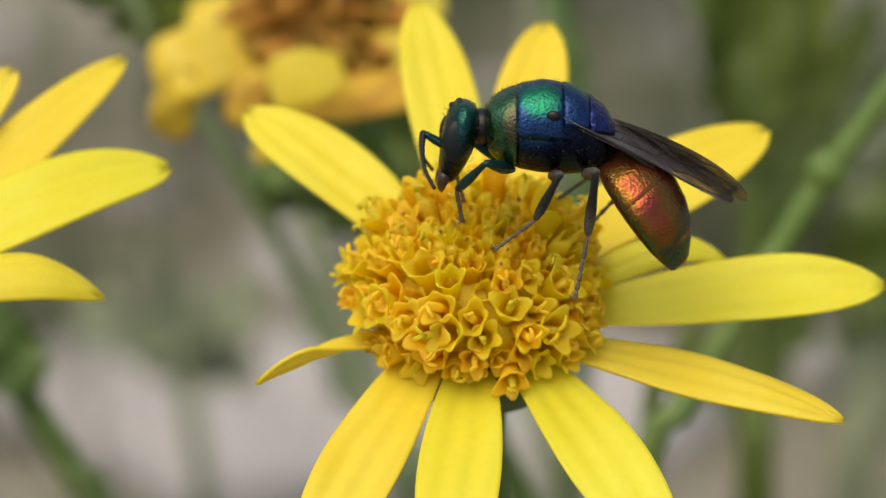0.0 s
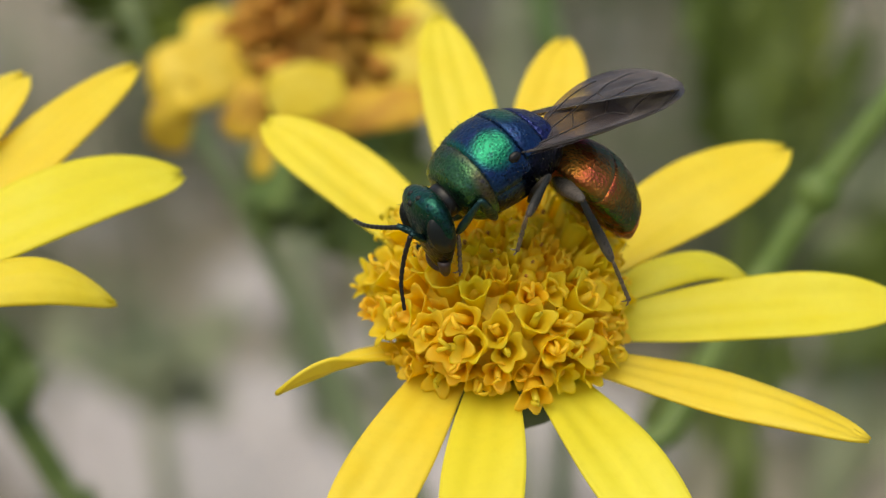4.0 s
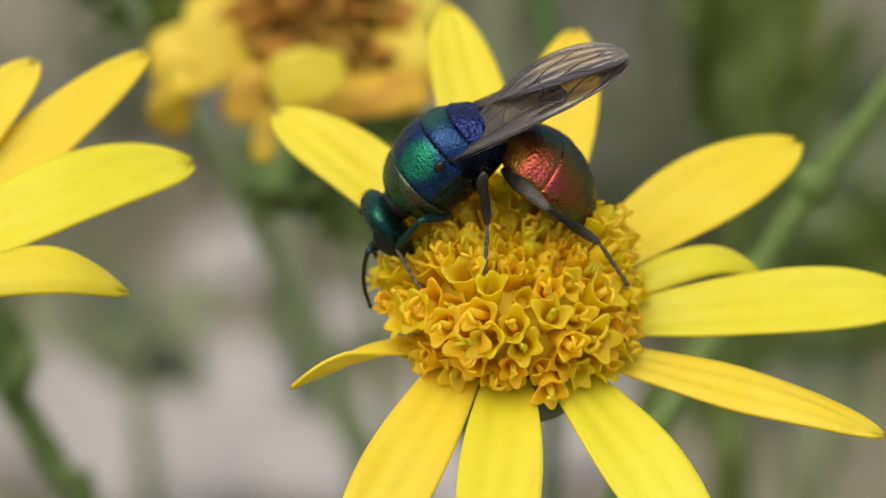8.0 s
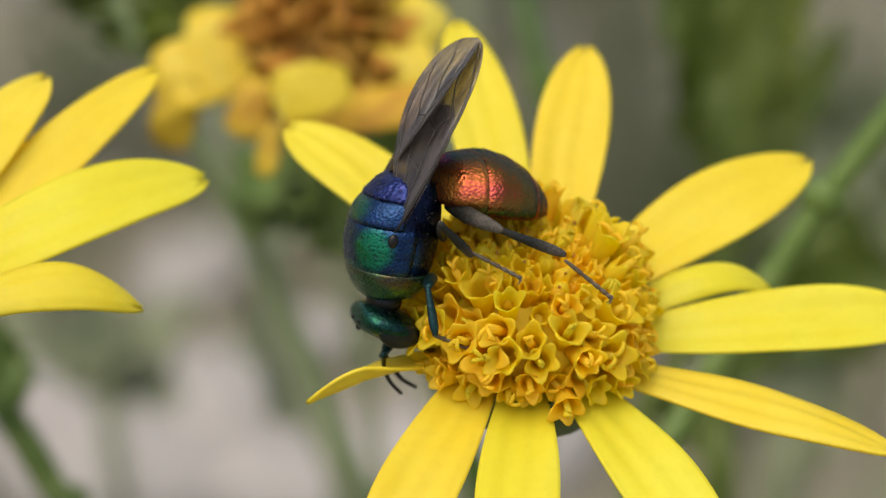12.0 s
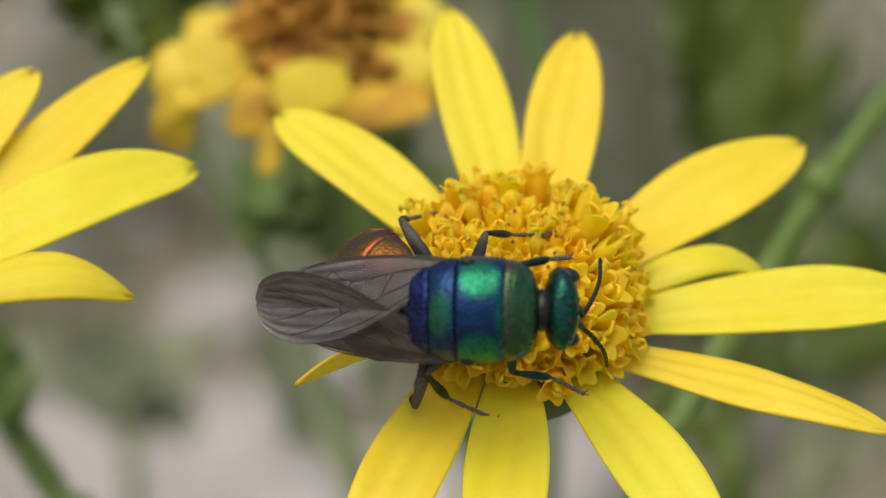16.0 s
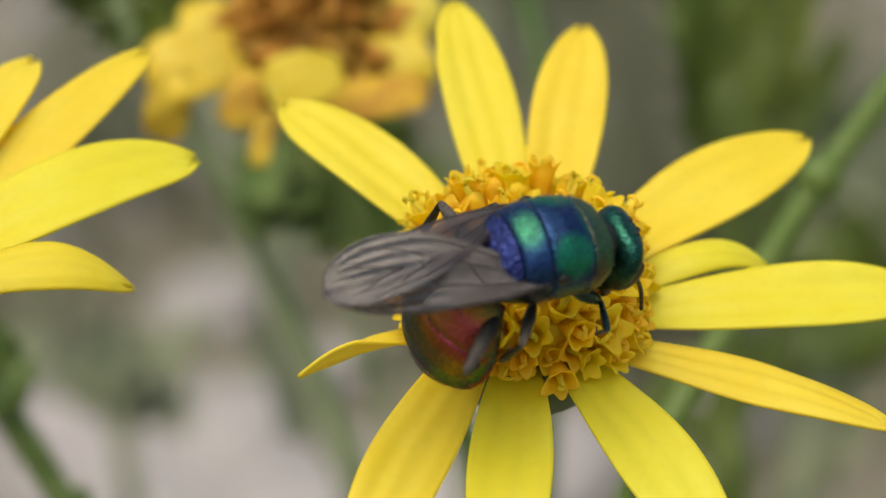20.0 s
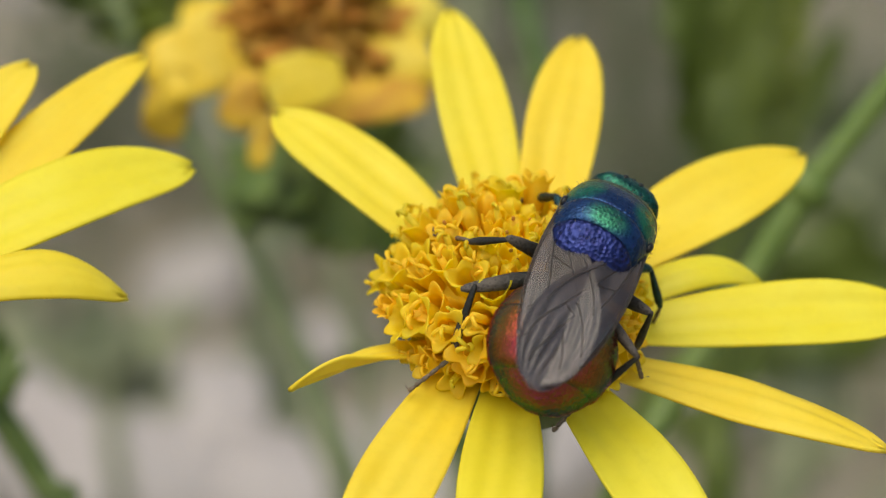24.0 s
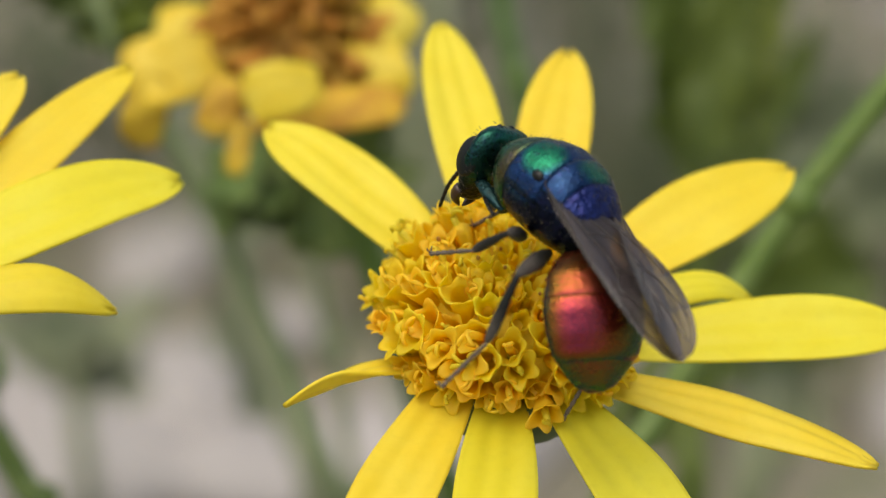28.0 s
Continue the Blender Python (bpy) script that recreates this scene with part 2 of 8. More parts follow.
def wing_material():
    """Smoky see-through membrane: clearer near the root, with darker lengthwise streaks in the outer half; the paler
    streaks are painted gloss.
    """
    m, nt, b = material("smoky_wing", (0.06, 0.045, 0.04), 0.26)
    v = coords(nt)
    st = nt.nodes.new("ShaderNodeMapping")
    st.inputs["Scale"].default_value = (0.16, 1.0, 0.3)
    nt.links.new(v, st.inputs["Vector"])
    n = noise_tex(nt, st.outputs[0], 0.36, 2)
    fine = noise_tex(nt, v, 0.12, 2)
    sep = nt.nodes.new("ShaderNodeSeparateXYZ")
    nt.links.new(v, sep.inputs[0])
    outer = remap(nt, sep.outputs[0], -2.4 * MM, -3.7 * MM)
    streak = remap(nt, n, 0.44, 0.58)
    # The paler tone is a highlight along the wing's ripples, put into the colour.
    c = mix(nt, streak, (0.045, 0.033, 0.034), (0.12, 0.1, 0.102))
    set_colour(nt, b, mix(nt, remap(nt, fine, 0.4, 0.7, 0.0, 0.3), c, (0.035, 0.024, 0.019)))
    b.inputs["Specular IOR Level"].default_value = 1.0
    b.inputs["Sheen Weight"].default_value = 0.12
    b.inputs["Sheen Tint"].default_value = (0.85, 0.85, 0.95, 1)
    bump(nt, b, n, 0.5, 0.03)
    tr = nt.nodes.new("ShaderNodeBsdfTransparent")
    tr.inputs["Color"].default_value = (0.86, 0.79, 0.7, 1)
    mx = nt.nodes.new("ShaderNodeMixShader")
    dense = math_node(nt, "MULTIPLY_ADD", streak, -0.14, 0.7)
    fac = math_node(nt, "MULTIPLY_ADD", outer, math_node(nt, "SUBTRACT", dense, 0.4), 0.4)
    nt.links.new(fac, mx.inputs[0])
    nt.links.new(tr.outputs[0], mx.inputs[1])
    nt.links.new(b.outputs[0], mx.inputs[2])
    nt.links.new(mx.outputs[0], nt.nodes["Material Output"].inputs["Surface"])
    return m


WING = wing_material()
VEIN, _, _ = material("wing_vein", (0.03, 0.022, 0.018), 0.4)


# ---- mesh helpers (coordinates in millimetres) ----
def mesh_of(bm, mat, name="mesh"):
    bmesh.ops.recalc_face_normals(bm, faces=bm.faces)
    me = bpy.data.meshes.new(name)
    bm.to_mesh(me)
    bm.free()
    me.transform(Matrix.Scale(MM, 4))
    for p in me.polygons:
        p.use_smooth = True
    me.materials.append(mat)
    return me


def part(name, bm, mat, parent, label="", at=None):
    ob = new(name, bm if isinstance(bm, bpy.types.Mesh) else mesh_of(bm, mat, name))
    ob.parent = parent
    if at is not None:
        ob.matrix_basis = at
    return tagged(ob, label)


def mm_at(x, y, z, rx=0, ry=0, rz=0):
    return pose(x * MM, y * MM, z * MM, rx, ry, rz)


def rings(bm, loops, cap=True, close=True):
    """Skin over rows of points."""
    rows = [[bm.verts.new(p) for p in loop] for loop in loops]
    n = len(rows[0])
    for a, b in zip(rows, rows[1:]):
        for i in range(n if close else n - 1):
            j = (i + 1) % n
            bm.faces.new((a[i], a[j], b[j], b[i]))
    if cap and close:
        bm.faces.new(rows[0][::-1])
        bm.faces.new(rows[-1])
    return rows


def tube(bm, points, radii, sides=8):
    """A round tube through points."""
    pts = [Vector(p) for p in points]
    loops, side = [], None
    for i, p in enumerate(pts):
        d = (pts[min(i + 1, len(pts) - 1)] - pts[max(i - 1, 0)]).normalized()
        if side is None:
            side = d.orthogonal().normalized()
        side = (side - d * side.dot(d)).normalized()
        up = d.cross(side)
        r = radii[i] if isinstance(radii, (list, tuple)) else radii
        loops.append([p + r * (math.cos(a) * side + math.sin(a) * up) for a in (2 * math.pi * k / sides for k in range(sides))])
    rings(bm, loops)
    return bm


def smooth_path(points, n):
    """Points along a smooth line through the given ones, eased by their distances."""
    pts = [Vector(p) for p in points]
    d = [0.0]
    for a, c in zip(pts, pts[1:]):
        d.append(d[-1] + (c - a).length ** 0.5)
    m = []
    for k in range(len(pts)):
        a, c = max(k - 1, 0), min(k + 1, len(pts) - 1)
        m.append((pts[c] - pts[a]) / (d[c] - d[a]))
    out = []
    for k in range(n + 1):
        u = d[-1] * k / n
        i = max(q for q in range(len(pts) - 1) if d[q] <= u + 1e-9)
        h = d[i + 1] - d[i]
        t = (u - d[i]) / h
        out.append(pts[i] * (1 + 2 * t) * (1 - t) ** 2 + m[i] * h * t * (1 - t) ** 2 + pts[i + 1] * t * t * (3 - 2 * t) + m[i + 1] * h * t * t * (t - 1))
    return out


def ellipsoid(bm, centre, radii, u=20, v=12):
    res = bmesh.ops.create_uvsphere(bm, u_segments=u, v_segments=v, radius=1)
    for vert in res["verts"]:
        vert.co = Vector(centre) + Vector([vert.co[i] * radii[i] for i in range(3)])
    return bm


def thing(name, at, label, category, group="", kind=""):
    ob = new(name)
    ob.empty_display_size = 0.002
    ob.matrix_basis = at
    return tagged(ob, label, category, group, kind)


# ---- ground ----
def make_ground():
    bm = bmesh.new()
    edges = [-40000, -8000, -2000, -900, -600, -400, -250, -120, 0, 120, 250, 400, 600, 900, 2000, 8000, 40000]
    loops = [[(x, y + 700, 12 * noise.noise((x * 0.006, y * 0.006, 3)) if abs(x) < 900 and abs(y) < 900 else 0) for x in edges] for y in edges]
    rings(bm, loops, False, False)
    ob = new("ground", mesh_of(bm, GROUND))
    return tagged(ob, "dry grey-brown stony ground under the plants", "ground", kind="structure")


make_ground()


# ---- flowers ----
def petal_mesh(start, tip, width, arch=0.6, droop=0.3, cup=0.15, twist=0.0, seed=0, ns=30, nu=20, blunt=2.5):
    """A ray petal from start to tip: wider in the middle, ribbed lengthwise, with a blunt three-toothed end."""
    rnd = random.Random(seed)
    a, b = Vector(start), Vector(tip)
    along = b - a
    length = along.length
    flat = Vector((along.x, along.y, 0)).normalized()
    across = Vector((-flat.y, flat.x, 0))
    wav = rnd.uniform(0, 6)
    top, low = [], []
    for i in range(ns + 1):
        s = i / ns
        w = width / 2 * (0.54 + 0.46 * math.sin(min(1, s / 0.55) * math.pi / 2)) * max(0.0, 1 - (max(s - 0.5, 0) / 0.5) ** blunt) ** 0.62
        w = max(w, 0.1 * width / 2)
        mid = a + along * s + Vector((0, 0, arch * math.sin(math.pi * s) - droop * max(0, (s - 0.65) / 0.35) ** 2))
        tw = radians(twist) * min(1, s * 1.6)
        side = across * math.cos(tw) + Vector((0, 0, 1)) * math.sin(tw)
        up = side.cross(flat) * -1
        row_t, row_l = [], []
        for k in range(nu + 1):
            u = 2 * k / nu - 1
            rib = 0.03 * width / 2.6 * math.cos(u * math.pi * 3 + 0.6 * math.sin(7 * s + wav)) * min(1, 4 * s) * min(1, 5 * (1 - s))
            ruffle = 0.05 * math.sin(s * 9 + wav + u * 2)
            notch = -0.035 * length * (0.5 + 0.5 * math.cos(u * math.pi * 3)) * max(0, (s - 0.93) / 0.07)
            p = mid + side * (u * w) + up * (cup * width * u * u * (0.4 + 0.6 * math.sin(math.pi * s)) + rib + ruffle) + flat * notch
            row_t.append(p)
            row_l.append(p - up * (0.1 + 0.05 * (1 - u * u)))
        top.append(row_t)
        low.append(row_l)
    bm = bmesh.new()
    loops = [t + l[::-1] for t, l in zip(top, low)]
    rings(bm, loops)
    return mesh_of(bm, PETAL)


def floret_mesh(open_, length, lobes=5, seed=0):
    """An open disc floret: a narrow tube that widens into a hollow bell with five pointed, outward-bent lobes."""
    rnd = random.Random(seed)
    sides = lobes * 6
    ph = rnd.uniform(0, 6)
    jig = [rnd.uniform(0.65, 1.25) for _ in range(lobes)]
    lean, squash = rnd.uniform(0, 6), rnd.uniform(0.04, 0.2)
    throat = 0.3 + 0.12 * open_
    prof = [(0.17, 0.0), (0.19, 0.3), (0.24, 0.5), (throat * 0.84, 0.68), (throat, 0.84)]
    loops = [[(r * math.cos(2 * math.pi * k / sides + ph), r * math.sin(2 * math.pi * k / sides + ph), length * z) for k in range(sides)] for r, z in prof]
    for f in (0.3, 0.65, 1.0):
        row = []
        for k in range(sides):
            c = k * lobes / sides
            tip = (0.5 + 0.5 * math.cos(2 * math.pi * (c - round(c)))) ** 0.8
            reach = f * (0.32 + 0.68 * tip) * jig[round(c) % lobes]
            rr = throat + (0.05 + 0.27 * open_) * reach ** 1.5
            a = 2 * math.pi * k / sides + ph
            zz = length * 0.84 + 0.36 * reach * (1.1 - 0.5 * open_ * reach)
            rr *= 1 + squash * math.cos(2 * (a - lean))
            row.append((rr * math.cos(a), rr * math.sin(a), zz))
        loops.append(row)
    inner = []
    for q, row in enumerate(loops[::-1][:7]):
        shrink = (0.9, 0.82, 0.78, 0.76, 0.76, 0.72, 0.55)[q]
        inner.append([(x * shrink, y * shrink, z - (0.0 if q == 0 else 0.02)) for x, y, z in row])
    bm = bmesh.new()
    rings(bm, loops + inner)
    return mesh_of(bm, FLORET)


def bud_mesh(length, seed=0):
    """A closed disc floret: a short tube with a rounded, five-grooved top."""
    bm = bmesh.new()
    loops = []
    for z, r in ((0, 0.17), (0.5, 0.2), (0.72, 0.26), (0.86, 0.29), (0.95, 0.24), (1.0, 0.13), (1.02, 0.05)):
        loops.append([((r * (1 + 0.12 * math.cos(5 * t))) * math.cos(t + seed), (r * (1 + 0.12 * math.cos(5 * t))) * math.sin(t + seed), z * length)
                      for t in (2 * math.pi * k / 20 for k in range(20))])
    rings(bm, loops)
    return mesh_of(bm, FLORET)


def style_mesh(length, curl, seed=0):
    """Anther tube with a style that forks in two curled arms."""
    rnd = random.Random(seed)
    bm = bmesh.new()
    tube(bm, [(0, 0, 0.3 * length), (0.02, 0, 0.7 * length), (0.03, 0.02, length)], [0.1, 0.12, 0.1], 6)
    for s in (-1, 1):
        a = rnd.uniform(0, 6)
        d = Vector((math.cos(a), math.sin(a), 0)) * s
        p = [Vector((0.03, 0.02, length)), Vector((0.03, 0.02, length + 0.16)) + d * 0.12 * curl, Vector((0, 0, length + 0.16)) + d * 0.32 * curl,
             Vector((0, 0, length + 0.02)) + d * 0.42 * curl]
        tube(bm, smooth_path(p, 6), [0.05, 0.05, 0.06, 0.06, 0.06, 0.055, 0.03], 5)
    return mesh_of(bm, STYLE)


FLORETS = [floret_mesh(o, l, 5, i) for i, (o, l) in enumerate([(0.65, 2.0), (0.45, 2.1), (0.7, 1.9), (0.3, 2.1), (0.55, 1.85), (0.4, 2.0), (0.65, 2.05), (0.2, 1.95)])]
HALF_OPEN = [floret_mesh(o, l, 5, i + 9) for i, (o, l) in enumerate([(0.1, 1.75), (0.2, 1.85), (0.0, 1.8)])]
BUDS = [bud_mesh(l, i) for i, l in enumerate([1.7, 1.85, 1.6, 1.9])]
STYLES = [style_mesh(l, c, i) for i, (l, c) in enumerate([(1.8, 0.9), (2.0, 0.7), (1.7, 1.0), (2.15, 0.8), (2.1, 0.3)])]


def anther_tip_mesh():
    bm = bmesh.new()
    ellipsoid(bm, (0.12, 0, 1.78), (0.07, 0.06, 0.09), 8, 6)
    return mesh_of(bm, WITHER)


ANTHER_TIP = anther_tip_mesh()


def disc(parent, radius, height, count, seed, size=1.0, centre=(0, 0), mat=None):
    """A dome of disc florets set in a spiral."""
    rnd = random.Random(seed)
    bm = bmesh.new()
    loops = []
    for i in range(9):
        a = math.pi / 2 * i / 8.2
        loops.append([(radius * 0.86 * math.cos(a) * math.cos(t), radius * 0.86 * math.cos(a) * math.sin(t), height * 0.86 * math.sin(a)) for t in (2 * math.pi * k / 28 for k in range(28))])
    rings(bm, loops)
    off = Matrix.Translation(Vector((centre[0], centre[1], 0)) * MM)
    part("receptacle", bm, mat or DISC, parent, "ochre dome under the disc florets", off)
    places = []
    inner = round(count * 0.45)
    for k in range(inner):
        places.append((math.acos(1 - (k + 0.5) / inner * 0.2), k * 2.39996, True))
    for pol in (0.7, 0.92, 1.13, 1.32, 1.47):
        around = round(2 * math.pi * radius * math.sin(pol) / (0.8 * size))
        turn = rnd.uniform(0, 6)
        places += [(pol, turn + 2 * math.pi * k / around, False) for k in range(around)]
    for pol, az, core in places:
        az += rnd.uniform(-0.07, 0.07)
        pol = min(1.52, pol + rnd.uniform(-0.06, 0.06))
        p = Vector((radius * math.sin(pol) * math.cos(az), radius * math.sin(pol) * math.sin(az), height * math.cos(pol)))
        n = Vector((p.x / radius ** 2, p.y / radius ** 2, p.z / height ** 2)).normalized()
        n = (n + Vector((rnd.uniform(-0.24, 0.24), rnd.uniform(-0.24, 0.24), rnd.uniform(0.0, 0.35)))).normalized()
        me = rnd.choice(BUDS + HALF_OPEN) if core else rnd.choice(HALF_OPEN + FLORETS) if pol < 0.82 else rnd.choice(FLORETS)
        m = off @ Matrix.Translation((p - n * rnd.uniform(1.15, 1.5)) * MM) @ n.to_track_quat("Z", "Y").to_matrix().to_4x4() @ Matrix.Rotation(rnd.uniform(0, 6), 4, "Z")
        s = size * (0.85 if core else 0.9 if pol > 1.34 else 1.04) * rnd.uniform(0.82, 1.16)
        f = part("floret", me, FLORET, parent, at=m @ Matrix.Scale(s, 4))
        if rnd.random() < (0.3 if core else 0.75):
            part("style", rnd.choice(STYLES), STYLE, f, at=Matrix.Rotation(rnd.uniform(0, 6), 4, "Z"))
        elif rnd.random() < (0.4 if core else 0.15):
            part("anther_tip", ANTHER_TIP, WITHER, f, "dark brown dried anther tip")


def involucre(parent, radius, seed):
    """The green cup of bracts under the head."""
    bm = bmesh.new()
    prof = [(0.35, -3.4), (1.0, -3.2), (radius * 0.75, -2.5), (radius * 0.92, -1.3), (radius * 0.95, -0.3)]
    rings(bm, [[(r * math.cos(t), r * math.sin(t), z) for t in (2 * math.pi * k / 24 for k in range(24))] for r, z in prof])
    part("cup", bm, BRACT, parent, "green cup of the flower head")
    bm = bmesh.new()
    pr = [(0.0, -3.0, 0.3), (0.4, -2.6, 0.5), (0.75, -1.4, 0.55), (0.95, -0.3, 0.45), (1.0, 0.25, 0.1)]
    rings(bm, [[(radius * f + 0.12 - 0.1 * abs(u), u * w, z) for u in (-1, -0.5, 0, 0.5, 1)] + [(radius * f - 0.05, u * w, z) for u in (1, 0, -1)] for f, z, w in pr])
    me = mesh_of(bm, BRACT)
    for k in range(13):
        part("bract", me, BRACT, parent, at=Matrix.Rotation(2 * math.pi * k / 13 + 0.1, 4, "Z"))


def flower_frame(x, y, z, normal=(0.04, -0.19, 0.98)):
    n = Vector(normal).normalized()
    u = (Vector((1, 0, 0)) - n * n.x).normalized()
    v = n.cross(u)
    return Matrix(((u.x, v.x, n.x, x * MM), (u.y, v.y, n.y, y * MM), (u.z, v.z, n.z, z * MM), (0, 0, 0, 1)))


def stalk(parent, points, radii):
    bm = bmesh.new()
    pts = smooth_path(points, 24)
    rr = [float(np.interp(i / 24, np.linspace(0, 1, len(radii)), radii)) for i in range(25)]
    tube(bm, pts, rr, 10)
    return part("stalk", bm, STEM, parent, "thin ribbed green stalk")


FLOWER = flower_frame(2.257, -1.996, 398.98)
main = thing("ragwort_flower", FLOWER, "yellow ragwort flower head with eleven open ray petals", "flower", "ragwort flower heads")
# base angle, base radius, tip, width, arch, droop, cup, twist
MAIN_PETALS = [
    (-153, 3.2, (-7.0, -3.6, 0.0), 1.6, 0.3, 0.2, 0.1, 55),
    (124, 3.2, (-8.2, 8.4, 1.0), 2.6, 0.4, 0.1, 0.06, -6),
    (98, 3.2, (-2.5, 13.4, 2.0), 2.45, 0.3, 0.0, 0.06, 0),
    (78, 3.2, (2.0, 12.7, 1.8), 2.5, 0.3, 0.1, 0.06, 0),
    (47, 3.2, (9.5, 8.2, 0.8), 2.95, 0.3, 0.1, 0.05, 5),
    (20, 3.0, (7.9, 3.0, -0.1), 1.3, 0.8, 0.5, -0.12, 10),
    (-1, 3.2, (12.8, 1.25, 0.15), 2.5, 0.2, 0.2, 0.07, 14),
    (-30, 3.0, (10.9, -4.9, 0.3), 2.1, 0.15, 0.3, -0.05, -10),
    (-60, 2.6, (5.6, -10.4, -0.5), 2.5, 0.3, 0.3, 0.05, 6),
    (-98, 2.6, (-1.0, -11.4, -0.5), 2.5, 0.3, 0.3, 0.05, 0),
    (-131, 2.6, (-5.2, -11.2, -0.5), 2.4, 0.3, 0.3, 0.05, -6),
]
for i, (ang, r0, tip, w, arch, droop, cup, twist) in enumerate(MAIN_PETALS):
    a = radians(ang)
    part("ray_petal", petal_mesh((r0 * math.cos(a), r0 * math.sin(a), -0.25), tip, w, arch, droop, cup, twist, i), PETAL, main)
involucre(main, 3.4, 1)
stalk(main, [(0, 0, -3.2), (0.5, 1.5, -14), (2, 6, -60), (4, 30, -180), (0, 60, -400)], [0.7, 0.55, 0.6, 0.8, 1.2])
disc(main, 3.46, 3.15, 150, 4, 1.06, (-0.26, 0.06))

# the neighbouring flower head, mostly out of view
side_flower = thing("ragwort_flower", flower_frame(-19.52, -4.08, 400.81), "yellow ragwort flower head beside the other one", "flower", "ragwort flower heads")
SIDE_PETALS = [
    (48, 3.2, (5.7, 10.6, 1.2), 2.3, 0.4, 0.2, 0.05, 0),
    (30, 3.2, (9.3, 11.7, 0.9), 2.1, 0.1, 0.2, 0.05, 6),
    (22, 3.2, (11.25, 6.9, 0.3), 2.9, 0.6, 0.4, 0.05, 8),
    (-1, 3.2, (9.6, 1.7, -0.4), 1.9, 0.9, 0.7, -0.14, 8),
    (-66, 3, (3.9, -10.2, -0.8), 2.6, 0.3, 0.3, 0.05, 0),
    (-88, 3, (0.4, -11.2, -0.6), 2.6, 0.3, 0.3, 0.05, 0),
    (-110, 3, (-4, -11, -0.5), 2.6, 0.3, 0.3, 0.05, 0),
    (-150, 3, (-10.5, -6, -0.2), 2.6, 0.3, 0.3, 0.05, 0),
    (180, 3, (-12, 0.5, 0), 2.6, 0.3, 0.3, 0.05, 0),
    (145, 3, (-9.8, 7, 0.4), 2.6, 0.3, 0.3, 0.05, 0),
    (110, 3, (-4, 11.5, 0.8), 2.6, 0.3, 0.3, 0.05, 0),
]
for i, (ang, r0, tip, w, arch, droop, cup, twist) in enumerate(SIDE_PETALS):
    a = radians(ang)
    part("ray_petal", petal_mesh((r0 * math.cos(a), r0 * math.sin(a), -0.25), tip, w, arch, droop, cup, twist, i + 40), PETAL, side_flower)
involucre(side_flower, 3.3, 2)
stalk(side_flower, [(0, 0, -3.2), (-0.5, 1.5, -14), (-2, 6, -60), (4, 30, -180), (0, 60, -400)], [0.7, 0.55, 0.6, 0.8, 1.2])
disc(side_flower, 3.4, 2.6, 64, 5, 1.35)

# ---- the withered flower head behind ----
OLD = flower_frame(-5.5, 28.8, 394.2, (0.0, -0.78, 0.62))
old = thing("withered_flower", OLD, "withered brown ragwort head with drooping yellow petals", "flower", "ragwort flower heads")
for i, (start, tip, w, arch, droop, cup, twist) in enumerate([
        ((-2.8, -0.8, 0.9), (-7.0, -2.7, 3.6), 3.2, 0.5, 1.2, -0.03, 6),
        ((2.4, 1.8, 0.7), (4.9, -0.4, 1.5), 2.6, 0.3, 0.3, -0.05, 10),
        ((2.6, 0.4, 1.2), (4.4, -3.0, 2.0), 2.4, 0.3, 0.3, -0.05, 15),
        ((1.2, -2.7, 4.6), (-1.9, -3.6, 5.0), 2.4, 0.2, 0.15, -0.02, -6),
        ((-2.9, 0.9, -0.9), (-6.0, 0.4, 0.1), 2.2, 0.3, 0.3, -0.05, 10),
        ((-5.6, -2.2, 3.2), (-6.4, -5.1, 2.3), 1.9, 0.2, 0.2, -0.03, -15),
        ((-1.6, -4.0, 2.4), (4.8, -3.0, 2.6), 2, 0.3, 0.3, -0.05, -15),
        ((-1.9, -4.1, 3.4), (-2.3, -6.5, 3.6), 1, 0.15, 0.1, -0.05, 10),
        ((-2.5, -2.2, 2.7), (-3.4, -4.7, 2.8), 1.7, 0.2, 0.2, -0.08, 0),
        ((2.8, 0.9, 0.6), (4.3, -2.8, 1.6), 2, 0.25, 0.3, -0.06, 20),
        ((-0.5, 1.4, -1.8), (-1.5, 3.1, -1.6), 2.4, 0.3, 0.3, -0.06, 0),
        ((1.7, 1.7, -1.8), (3.5, 2.9, -1.6), 2.4, 0.3, 0.3, -0.06, 0),
        ((-3.8, -0.3, -0.0), (-2.4, -2.8, 1.6), 2, 0.2, 0.2, -0.05, 0),
]):
    me = petal_mesh(start, tip, w, arch, droop, cup, twist, i + 70, 18, 10, 7.0)
    me.materials[0] = RUSTY_PETAL if i > 4 else OLD_PETAL
    part("ray_petal", me, OLD_PETAL, old, "limp rusty petal" if i > 4 else "limp fading yellow petal")
rnd = random.Random(8)
DEAD = []
for k in range(6):
    bm = bmesh.new()
    d = Vector((rnd.uniform(-0.35, 0.35), rnd.uniform(-0.35, 0.35), 1)).normalized()
    e = d * rnd.uniform(1.2, 2.0)
    tube(bm, [(0, 0, 0), d * 0.5, d * 0.9, e, e + Vector((rnd.uniform(-0.4, 0.4), rnd.uniform(-0.4, 0.4), 0.2))], [0.22, 0.3, 0.36, 0.3, 0.1], 7)
    DEAD.append(mesh_of(bm, WITHER))
